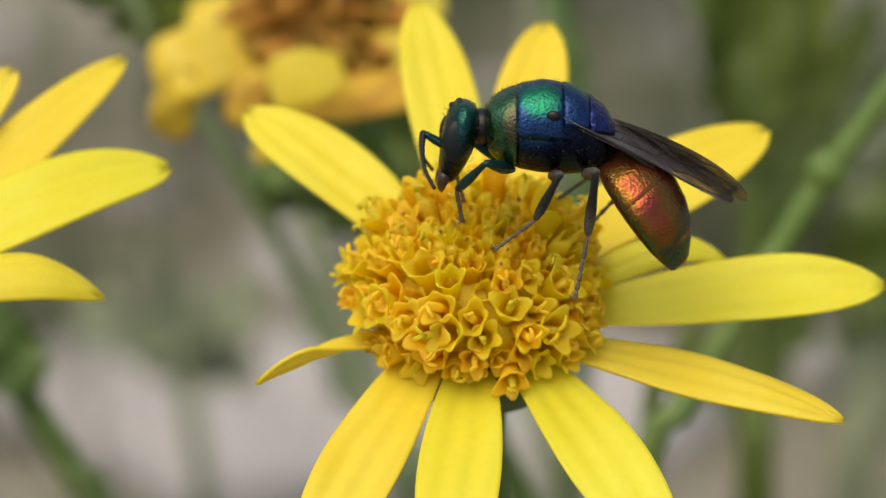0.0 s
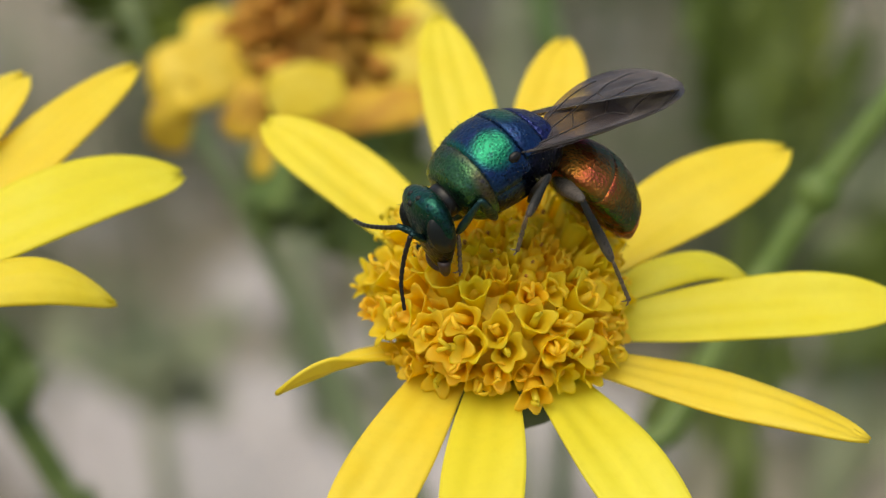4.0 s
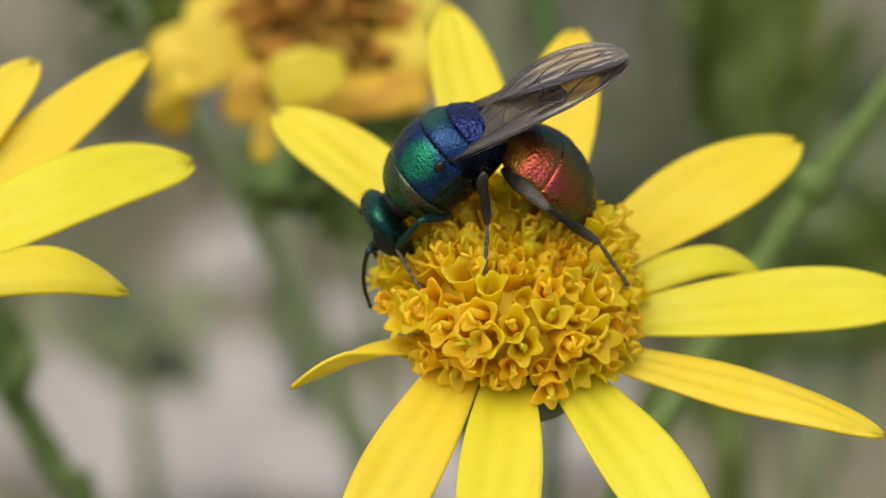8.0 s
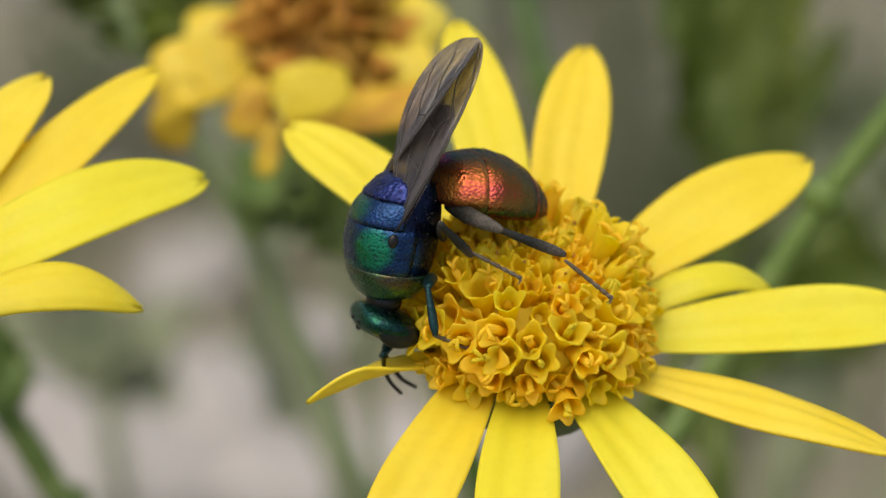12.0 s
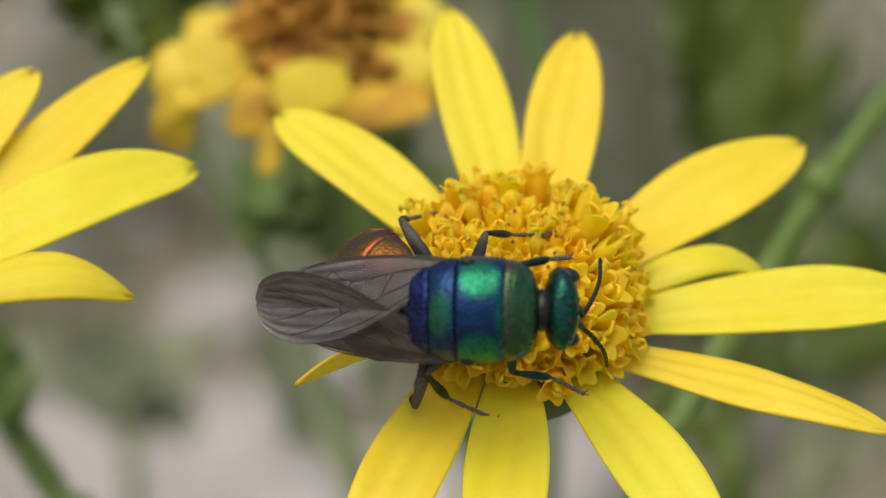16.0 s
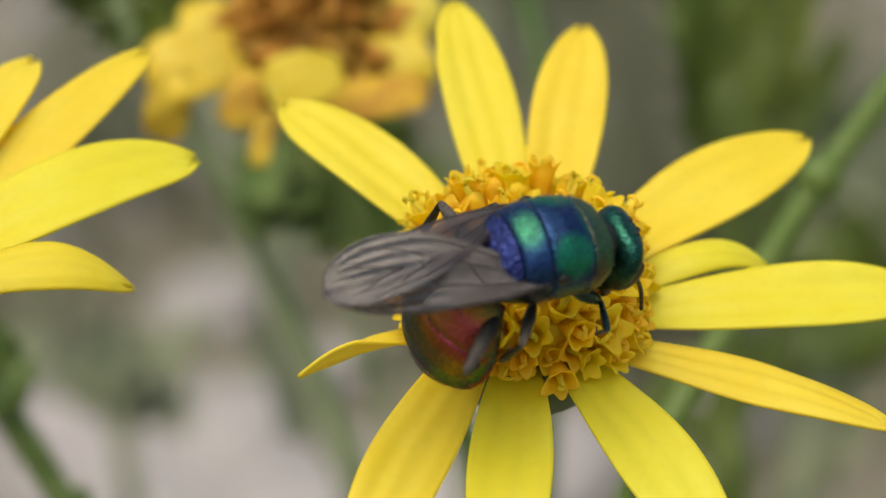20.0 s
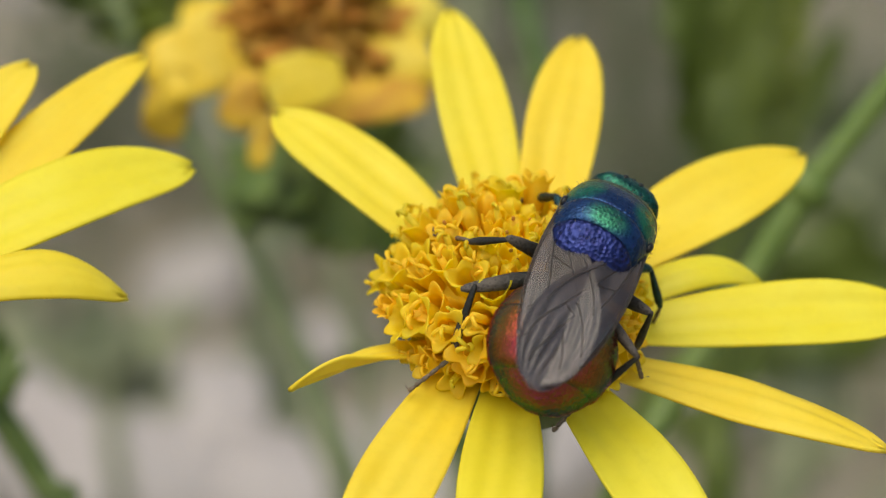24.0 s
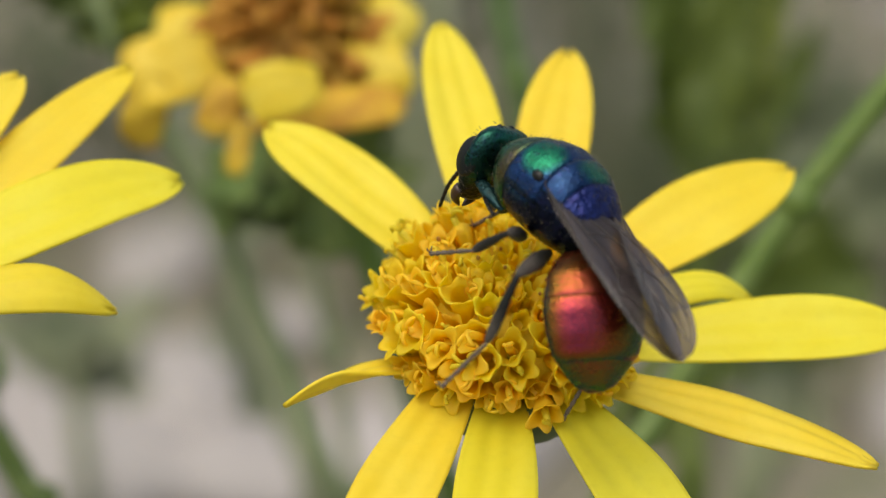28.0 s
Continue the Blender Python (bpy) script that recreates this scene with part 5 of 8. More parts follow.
    walk(PARTS["gaster"], [
        (0, mm_at(-1.805, 0, -0.712, 0, -52.52, -1.61)),
        (1, mm_at(-1.805, 0, -0.712, 0, -61.41, -5.56)),
        (2, mm_at(-1.805, 0, -0.712, 0, -80.44, 0.58)),
        (2.5, mm_at(-1.805, 0, -0.712, 0, -87.47, -0.03)),
        (4.5, mm_at(-1.805, 0, -0.712, 0, -70.43, -1.87)),
        (5, mm_at(-1.805, 0, -0.712, 0, -88.38, -0.03)),
        (6, mm_at(-1.805, 0, -0.712, 0, -89.39, 0.12)),
        (7, mm_at(-1.805, 0, -0.712, 0, -64.44, 1.04)),
        (7.5, mm_at(-1.805, 0, -0.712, 0, -79.85, -0.45)),
        (8, mm_at(-1.805, 0, -0.712, 0, -88.62, -0)),
        (9, mm_at(-1.805, 0, -0.712, 0, -81.88, 0.87)),
        (10, mm_at(-1.805, 0, -0.712, 0, -69.6, 1.63)),
        (10.5, mm_at(-1.805, 0, -0.712, 0, -62.73, 2.84)),
        (11, mm_at(-1.805, 0, -0.712, 0, -80.44, -1.33)),
        (11.5, mm_at(-1.805, 0, -0.712, 0, -94.59, 0.17)),
        (13.5, mm_at(-1.805, 0, -0.712, 0, -79.17, 0.4)),
        (14, mm_at(-1.805, 0, -0.712, 0, -54.78, -1.64)),
        (14.5, mm_at(-1.805, 0, -0.712, 0, -71, 2.43)),
        (15, mm_at(-1.805, 0, -0.712, 0, -57.87, 0)),
        (15.2, mm_at(-1.805, 0, -0.712, 0, -51.22, 0)),
        (15.5, mm_at(-1.805, 0, -0.712, 0, -48.25, 0)),
        (16, mm_at(-1.805, 0, -0.712, 0, -46.92, 0)),
        (17, mm_at(-1.805, 0, -0.712, 0, -70.73, 7.69)),
        (18, mm_at(-1.805, 0, -0.712, 0, -79.81, 4.61)),
        (18.5, mm_at(-1.805, 0, -0.712, 0, -53.73, 7.03)),
        (19, mm_at(-1.805, 0, -0.712, 0, -76.16, 1.9)),
        (20, mm_at(-1.805, 0, -0.712, 0, -79.9, 3.86)),
        (21, mm_at(-1.805, 0, -0.712, 0, -102.45, -14.08)),
        (22, mm_at(-1.805, 0, -0.712, 0, -75, 9.93)),
        (22.5, mm_at(-1.805, 0, -0.712, 0, -48.5, 10.96)),
        (24.5, mm_at(-1.805, 0, -0.712, 0, -29.38, 16.46)),
        (25, mm_at(-1.805, 0, -0.712, 0, -23.31, 14.54)),
        (26, mm_at(-1.805, 0, -0.712, 0, -42.01, 5.07)),
        (26.5, mm_at(-1.805, 0, -0.712, 0, -49.28, 5.82)),
        (27, mm_at(-1.805, 0, -0.712, 0, -44.25, 5.67)),
        (28, mm_at(-1.805, 0, -0.712, 0, -50.13, 0.61)),
    ])
    walk(PARTS["wing_left"], [
        (0, mm_at(-0.4, 1.32, 0.605, -21.5, -27, 14.32)),
        (1, mm_at(-0.4, 1.32, 0.605, -21.5, -21.97, 8.19)),
        (2, mm_at(-0.4, 1.32, 0.605, -21.5, -21.6, 9)),
        (2.5, mm_at(-0.4, 1.32, 0.605, -21.5, -23.08, 4.62)),
        (4.5, mm_at(-0.4, 1.32, 0.605, -21.5, -19.38, 0.84)),
        (5, mm_at(-0.4, 1.32, 0.605, -21.5, -22, 5.17)),
        (6, mm_at(-0.4, 1.32, 0.605, -21.5, -22, 3.76)),
        (7, mm_at(-0.4, 1.32, 0.605, -21.5, -18.9, 1.3)),
        (7.5, mm_at(-0.4, 1.32, 0.605, -21.5, -21.37, 4.57)),
        (8, mm_at(-0.4, 1.32, 0.605, -21.5, -22.28, 4.64)),
        (9, mm_at(-0.4, 1.32, 0.605, -21.5, -18.92, 5.33)),
        (10, mm_at(-0.4, 1.32, 0.605, -21.5, -18.52, 4.34)),
        (10.5, mm_at(-0.4, 1.32, 0.605, -21.5, -17.85, 3.65)),
        (11, mm_at(-0.4, 1.32, 0.605, -21.5, -22.31, 8.09)),
        (11.5, mm_at(-0.4, 1.32, 0.605, -21.5, -23.07, 2.87)),
        (13.5, mm_at(-0.4, 1.32, 0.605, -21.5, -16.22, 6.79)),
        (14, mm_at(-0.4, 1.32, 0.605, -21.5, -13.35, 1.11)),
        (14.5, mm_at(-0.4, 1.32, 0.605, -21.5, -18.25, 3.71)),
        (15, mm_at(-0.4, 1.32, 0.605, -21.5, -13.93, 6.9)),
        (15.2, mm_at(-0.4, 1.32, 0.605, -21.5, -3.23, 6.83)),
        (15.5, mm_at(-0.4, 1.32, 0.605, -21.5, -16.58, 15.88)),
        (16, mm_at(-0.4, 1.32, 0.605, -21.5, -15.6, 7.13)),
        (17, mm_at(-0.4, 1.32, 0.605, -21.5, -18.05, 5.5)),
        (18, mm_at(-0.4, 1.32, 0.605, -21.5, -8.46, 7.76)),
        (18.5, mm_at(-0.4, 1.32, 0.605, -21.5, -14.75, 5.51)),
        (19, mm_at(-0.4, 1.32, 0.605, -21.5, -14.63, 9.16)),
        (20, mm_at(-0.4, 1.32, 0.605, -21.5, -11.75, 5.29)),
        (21, mm_at(-0.4, 1.32, 0.605, -21.5, -15.7, 7.97)),
        (22, mm_at(-0.4, 1.32, 0.605, -21.5, -22.01, 7.15)),
        (22.5, mm_at(-0.4, 1.32, 0.605, -21.5, -20.49, 8.35)),
        (24.5, mm_at(-0.4, 1.32, 0.605, -21.5, -21, 12.36)),
        (25, mm_at(-0.4, 1.32, 0.605, -21.5, -18.2, 10.71)),
        (26, mm_at(-0.4, 1.32, 0.605, -21.5, -15.66, 6.47)),
        (26.5, mm_at(-0.4, 1.32, 0.605, -21.5, -15.85, 16.15)),
        (27, mm_at(-0.4, 1.32, 0.605, -21.5, -23.67, 5.31)),
        (28, mm_at(-0.4, 1.32, 0.605, -21.5, -22.47, 6.92)),
    ])
    walk(PARTS["wing_right"], [
        (0, mm_at(-0.4, -1.32, 0.605, 21.5, -27, 0.92)),
        (1, mm_at(-0.4, -1.32, 0.605, 21.5, -21.97, -5.21)),
        (2, mm_at(-0.4, -1.32, 0.605, 21.5, -21.6, -4.4)),
        (2.5, mm_at(-0.4, -1.32, 0.605, 21.5, -23.08, -8.78)),
        (4.5, mm_at(-0.4, -1.32, 0.605, 21.5, -19.38, -12.56)),
        (5, mm_at(-0.4, -1.32, 0.605, 21.5, -22, -8.23)),
        (6, mm_at(-0.4, -1.32, 0.605, 21.5, -22, -9.64)),
        (7, mm_at(-0.4, -1.32, 0.605, 21.5, -18.9, -12.1)),
        (7.5, mm_at(-0.4, -1.32, 0.605, 21.5, -21.37, -8.83)),
        (8, mm_at(-0.4, -1.32, 0.605, 21.5, -22.28, -8.76)),
        (9, mm_at(-0.4, -1.32, 0.605, 21.5, -18.92, -8.07)),
        (10, mm_at(-0.4, -1.32, 0.605, 21.5, -18.52, -9.06)),
        (10.5, mm_at(-0.4, -1.32, 0.605, 21.5, -17.85, -9.75)),
        (11, mm_at(-0.4, -1.32, 0.605, 21.5, -22.31, -5.31)),
        (11.5, mm_at(-0.4, -1.32, 0.605, 21.5, -23.07, -10.53)),
        (13.5, mm_at(-0.4, -1.32, 0.605, 21.5, -16.22, -6.61)),
        (14, mm_at(-0.4, -1.32, 0.605, 21.5, -13.35, -12.29)),
        (14.5, mm_at(-0.4, -1.32, 0.605, 21.5, -18.25, -9.69)),
        (15, mm_at(-0.4, -1.32, 0.605, 21.5, -13.93, -6.5)),
        (15.2, mm_at(-0.4, -1.32, 0.605, 21.5, -3.23, -6.57)),
        (15.5, mm_at(-0.4, -1.32, 0.605, 21.5, -16.58, 2.48)),
        (16, mm_at(-0.4, -1.32, 0.605, 21.5, -15.6, -6.27)),
        (17, mm_at(-0.4, -1.32, 0.605, 21.5, -18.05, -7.9)),
        (18, mm_at(-0.4, -1.32, 0.605, 21.5, -8.46, -5.64)),
        (18.5, mm_at(-0.4, -1.32, 0.605, 21.5, -14.75, -7.89)),
        (19, mm_at(-0.4, -1.32, 0.605, 21.5, -14.63, -4.24)),
        (20, mm_at(-0.4, -1.32, 0.605, 21.5, -11.75, -8.11)),
        (21, mm_at(-0.4, -1.32, 0.605, 21.5, -15.7, -5.43)),
        (22, mm_at(-0.4, -1.32, 0.605, 21.5, -22.01, -6.25)),
        (22.5, mm_at(-0.4, -1.32, 0.605, 21.5, -20.49, -5.05)),
        (24.5, mm_at(-0.4, -1.32, 0.605, 21.5, -21, -1.04)),
        (25, mm_at(-0.4, -1.32, 0.605, 21.5, -18.2, -2.69)),
        (26, mm_at(-0.4, -1.32, 0.605, 21.5, -15.66, -6.93)),
        (26.5, mm_at(-0.4, -1.32, 0.605, 21.5, -15.85, 2.75)),
        (27, mm_at(-0.4, -1.32, 0.605, 21.5, -23.67, -8.09)),
        (28, mm_at(-0.4, -1.32, 0.605, 21.5, -22.47, -6.48)),
    ])
    walk(PARTS["antenna_left"], [
        (0, mm_at(3.068, 0.309, -0.553, 4.94, -58.67, 171.22)),
        (1, mm_at(2.755, 0.376, -0.864, -3.33, -43.8, 171.56)),
        (2, mm_at(3.073, 0.309, -0.547, 23.17, -68.68, 163.8)),
        (2.5, mm_at(3.043, 0.179, -0.626, 17.06, -51.97, 176.08)),
        (4.5, mm_at(3.039, 0.22, -0.623, 9.06, -33.17, -178.04)),
        (5, mm_at(2.951, 0.582, -0.564, 11.86, -34.73, -178.38)),
        (6, mm_at(3.081, 0.282, -0.544, 9.76, -29.83, -177.28)),
        (7, mm_at(3.089, 0.185, -0.561, -19.69, -82.01, -169.48)),
        (7.5, mm_at(3.004, 0.228, -0.665, -160.89, -76.25, 8.37)),
        (8, mm_at(3.091, 0.263, -0.536, -3.14, -55.61, -136.2)),
        (9, mm_at(2.814, 0.503, -0.761, 6.36, -33.88, -135.35)),
        (10, mm_at(3.024, 0.383, -0.584, -57.05, -62.24, -115.65)),
        (10.5, mm_at(2.908, 0.273, -0.76, -31.09, -58.08, -123.72)),
        (11, mm_at(3.074, 0.178, -0.584, -25.91, -66.37, -114.09)),
        (11.5, mm_at(3.128, 0.186, -0.499, -25.01, -37.92, -135.68)),
        (13.5, mm_at(3.183, 0.091, -0.418, -142.82, -84.48, 29.52)),
        (14, mm_at(3.207, -0.127, -0.364, 166.28, -80.59, 35.74)),
        (14.5, mm_at(3.277, 0.073, -0.192, 10.38, -62.95, -151.09)),
        (15, mm_at(3.276, -0.095, -0.189, 166.56, -76.26, 38.12)),
        (15.2, mm_at(3.238, 0.108, -0.295, 159.68, -66.1, 28.6)),
        (15.5, mm_at(2.762, 0.25, -0.894, 133.56, -69.54, 34.58)),
        (16, mm_at(2.762, 0.25, -0.894, 133.55, -45.24, -10.08)),
        (17, mm_at(2.762, 0.25, -0.894, 67.11, -62.72, 99.51)),
        (18, mm_at(2.762, 0.25, -0.894, 46.82, -46.63, 140.33)),
        (18.5, mm_at(2.762, 0.25, -0.894, 113.45, -65.94, 20.17)),
        (19, mm_at(2.762, 0.25, -0.894, 55.46, -60.1, 118.5)),
        (20, mm_at(2.762, 0.25, -0.894, 94.11, -62.45, 100.64)),
        (21, mm_at(3.032, 0.25, -0.624, 81.07, -62.16, 115.53)),
        (22, mm_at(2.868, 0.366, -0.77, 90.15, -62.19, 114.86)),
        (22.5, mm_at(3.027, 0.25, -0.631, 97.57, -62.05, 110.5)),
        (24.5, mm_at(3.027, 0.25, -0.631, 101.24, -61.88, 108.35)),
        (25, mm_at(3.027, 0.25, -0.631, 103.06, -61.77, 107.3)),
        (26, mm_at(3.027, 0.25, -0.631, 103.97, -61.71, 106.77)),
        (26.5, mm_at(3.037, 0.25, -0.617, 155.94, -62.87, 109.73)),
        (27, mm_at(2.883, 0.289, -0.78, 137.4, 1.39, 65.45)),
        (28, mm_at(3.003, 0.235, -0.665, 153.34, 58.78, 23.52)),
    ])
    walk(PARTS["flagellum_left"], [
        (0, mm_at(3.691, 0.277, -0.175, -126.05, 8.69, 4.43)),
        (1, mm_at(3.247, 0.26, -0.338, -82.16, 3.85, -14.76)),
        (2, mm_at(3.753, 0.411, -0.303, -133.17, -2.18, -33.51)),
        (2.5, mm_at(3.606, 0.355, -0.196, -136.98, -13.52, -44.87)),
        (4.5, mm_at(3.429, 0.349, -0.02, -161.85, -25.08, -52.09)),
        (5, mm_at(3.354, 0.744, 0.023, -163.13, -25.09, -52.09)),
        (6, mm_at(3.433, 0.423, 0.08, -152.41, -20.09, -49.88)),
        (7, mm_at(3.803, 0.067, -0.465, -178.26, 9.45, -42.21)),
        (7.5, mm_at(3.632, 0.562, -0.829, 151.17, -9.14, -37.76)),
        (8, mm_at(3.553, 0.651, -0.124, -172.05, -41.85, -31.17)),
        (9, mm_at(3.045, 0.845, -0.159, -167.37, -48.88, -32.99)),
        (10, mm_at(3.728, 0.434, -0.399, 157.91, -21.89, -35.7)),
        (10.5, mm_at(3.516, 0.505, -0.429, 156.75, -43.3, -25.18)),
        (11, mm_at(3.611, 0.597, -0.321, -151.61, 13.25, -22.66)),
        (11.5, mm_at(3.634, 0.249, 0.023, -162.72, -62.73, -54.51)),
        (13.5, mm_at(3.47, 0.761, -0.474, 174.97, -20.65, -48.6)),
        (14, mm_at(3.876, 0.141, -0.48, -123.71, -34.27, -55.94)),
        (14.5, mm_at(3.773, 0.497, 0.134, -83.35, -40.94, -89.83)),
        (15, mm_at(3.924, 0.197, -0.357, -116.89, -33.64, -41.6)),
        (15.2, mm_at(3.909, 0.185, -0.572, -73.11, -35.7, -69.59)),
        (15.5, mm_at(3.45, 0.082, -1.07, -131.9, -27.66, -28.83)),
        (16, mm_at(3.021, -0.333, -1.248, -141.06, -6.6, -8.24)),
        (17, mm_at(3.467, 0.112, -0.764, -81.95, -27.23, -59.07)),
        (18, mm_at(3.381, 0.428, -0.551, -87.49, -31.7, -7.42)),
        (18.5, mm_at(3.241, -0.287, -1.013, -176.06, -12.53, 15.32)),
        (19, mm_at(3.461, 0.222, -0.688, -155.35, -61.02, 0.44)),
        (20, mm_at(3.469, 0.43, -0.919, -166.9, -35.32, 13.45)),
        (21, mm_at(3.726, 0.47, -0.571, 174.54, -40.56, 13)),
        (22, mm_at(3.53, 0.675, -0.771, 177.65, -44.85, 13.4)),
        (22.5, mm_at(3.675, 0.583, -0.676, -177.73, -33.65, 13.39)),
        (24.5, mm_at(3.667, 0.595, -0.698, -175.62, -28.07, 13.77)),
        (25, mm_at(3.662, 0.6, -0.709, -174.59, -25.28, 14.04)),
        (26, mm_at(3.66, 0.603, -0.714, -174.08, -23.89, 14.19)),
        (26.5, mm_at(3.117, 0.909, -0.921, -156.1, -33.91, 11.15)),
        (27, mm_at(3.327, 0.072, -1.317, -107.74, 9.85, 57.14)),
        (28, mm_at(2.622, -0.288, -1.003, -95.85, 8.34, 49.82)),
    ])
    walk(PARTS["front_left_femur"], [
        (0, mm_at(1, 0.6, -1.15, -74.34, -31.25, -40.49)),
        (1, mm_at(1, 0.6, -1.15, -35.18, -29.02, -44.13)),
        (2, mm_at(1, 0.6, -1.15, -33.18, -21.97, -49.43)),
        (2.5, mm_at(1, 0.6, -1.15, -50.66, -24.6, -46.86)),
        (4.5, mm_at(1, 0.6, -1.15, -30.22, -17.19, -53.61)),
        (5, mm_at(1, 0.6, -1.15, -44.06, -20.1, -51.28)),
        (6, mm_at(1, 0.6, -1.15, -41.35, -26.76, -44.59)),
        (7, mm_at(1, 0.6, -1.15, -56.57, -22.83, -49.57)),
        (7.5, mm_at(1, 0.6, -1.15, -42.33, -27.67, -43.32)),
        (8, mm_at(1, 0.6, -1.15, -43.33, -26.12, -44.92)),
        (9, mm_at(1, 0.6, -1.15, -38.76, -16.9, -53.53)),
        (10, mm_at(1, 0.6, -1.15, -47.35, -27.34, -43.04)),
        (10.5, mm_at(1, 0.6, -1.15, -59.64, -41.11, -20.88)),
        (11, mm_at(1, 0.6, -1.15, -40.47, -27.46, -40.37)),
        (11.5, mm_at(1, 0.6, -1.15, -57.21, -39.73, -23.67)),
        (13.5, mm_at(1, 0.6, -1.15, -51.23, -32.51, -36.02)),
        (14, mm_at(1, 0.6, -1.15, -84.47, -44.51, 0.32)),
        (14.5, mm_at(1, 0.6, -1.15, -95.31, -44.46, -36.17)),
        (15, mm_at(1, 0.6, -1.15, -48.57, -39.94, -54.7)),
        (15.2, mm_at(1, 0.6, -1.15, -57.92, -48.55, -38.73)),
        (15.5, mm_at(1, 0.6, -1.15, -30.73, -32.36, -59.22)),
        (16, mm_at(1, 0.6, -1.15, -12.39, -20.53, -64.43)),
        (17, mm_at(1, 0.6, -1.15, -29.7, -31.92, -59.56)),
        (18, mm_at(1, 0.6, -1.15, -28.18, -24.59, -64.15)),
        (18.5, mm_at(1, 0.6, -1.15, -72.13, -41.37, -40.6)),
        (19, mm_at(1, 0.6, -1.15, -66.79, -38.92, -49.15)),
        (20, mm_at(1, 0.6, -1.15, -78.64, -40.32, -43.31)),
        (21, mm_at(1, 0.6, -1.15, -73.54, -41.68, -36.05)),
        (22, mm_at(1, 0.6, -1.15, -76.2, -41.15, -38.66)),
        (22.5, mm_at(1, 0.6, -1.15, -92.8, -41.75, -30.41)),
        (24.5, mm_at(1, 0.6, -1.15, -61.26, -36.83, -57.47)),
        (25, mm_at(1, 0.6, -1.15, -103.98, -40.01, -26.87)),
        (26, mm_at(1, 0.6, -1.15, -123.83, -33.82, -9.54)),
        (26.5, mm_at(1, 0.6, -1.15, -112.21, -37.41, -17.81)),
        (27, mm_at(1, 0.6, -1.15, -63.12, -35.67, -67.6)),
        (28, mm_at(1, 0.6, -1.15, -80.37, -25.96, -100.86)),
    ])
    walk(PARTS["front_left_tibia"], [
        (0, mm_at(1.856, 1.958, -0.769, 143.37, -34.88, 11.87)),
        (1, mm_at(1.192, 1.738, 0.029, 153.82, -21.76, 2.81)),
        (2, mm_at(1.35, 1.58, 0.131, 142.86, -44.35, 19.21)),
        (2.5, mm_at(1.634, 1.79, -0.199, 127.28, -47.74, 24.08)),
        (4.5, mm_at(1.419, 1.432, 0.212, 145.12, -35.49, 8.49)),
        (5, mm_at(1.64, 1.636, -0.037, 149.33, -41.41, 13.36)),
        (6, mm_at(1.368, 1.768, -0.044, 132.89, -55.26, 30)),
        (7, mm_at(1.819, 1.762, -0.312, 174.74, -22.36, 9.74)),
        (7.5, mm_at(1.35, 1.797, -0.07, 154.61, -14.46, 7.46)),
        (8, mm_at(1.425, 1.775, -0.072, 112.9, -50.97, 49.96)),
        (9, mm_at(1.608, 1.515, 0.081, 144.27, -31.84, 18.91)),
        (10, mm_at(1.453, 1.837, -0.157, 160.48, -30.73, 18.23)),
        (10.5, mm_at(0.995, 2.126, -0.522, 154.94, -42.32, 24.13)),
        (11, mm_at(1.253, 1.791, -0.036, 152.67, -28.89, 16.04)),
        (11.5, mm_at(1.034, 2.1, -0.463, 117.72, -69.52, 71.68)),
        (13.5, mm_at(1.308, 1.967, -0.279, 170.81, -42.73, 38.38)),
        (14, mm_at(0.879, 2.242, -1.037, -177.14, 2.99, 35.77)),
        (14.5, mm_at(2.056, 1.863, -1.259, 146.14, -5.65, 38.16)),
        (15, mm_at(1.605, 1.887, -0.313, 138.6, -34.17, 61)),
        (15.2, mm_at(1.362, 2.102, -0.57, 159.39, -5.72, 43.15)),
        (15.5, mm_at(1.336, 1.684, 0.048, 157.89, -10.79, 45.15)),
        (16, mm_at(1.076, 1.263, 0.359, 146.43, -32.14, 57.15)),
        (17, mm_at(1.321, 1.668, 0.066, 129.94, -41.96, 68.1)),
        (18, mm_at(1.437, 1.484, 0.173, 123.61, -41.74, 67.71)),
        (18.5, mm_at(1.768, 2.01, -0.77, 153.46, -25.98, 51.12)),
        (19, mm_at(1.88, 1.901, -0.644, 142.24, -37.48, 59.58)),
        (20, mm_at(1.957, 1.921, -0.902, 147.14, -37.99, 60.04)),
        (21, mm_at(1.68, 2.062, -0.801, 158.94, -41.29, 62.22)),
        (22, mm_at(1.799, 2.013, -0.854, 153.94, -49.74, 67.47)),
        (22.5, mm_at(1.88, 1.994, -1.21, 159.83, -37.4, 60.22)),
        (24.5, mm_at(1.964, 1.779, -0.515, 142.66, -52.94, 72.24)),
        (25, mm_at(1.952, 1.913, -1.455, 59.25, -59.93, 131.56)),
        (26, mm_at(1.731, 1.867, -1.913, 151.1, -42.08, 47.03)),
        (26.5, mm_at(1.828, 1.938, -1.645, 161.08, -39.6, 45.57)),
        (27, mm_at(2.195, 1.563, -0.544, 126.75, -3.32, 18.16)),
        (28, mm_at(2.62, 0.412, -0.902, 119.64, -2.78, 17.34)),
    ])
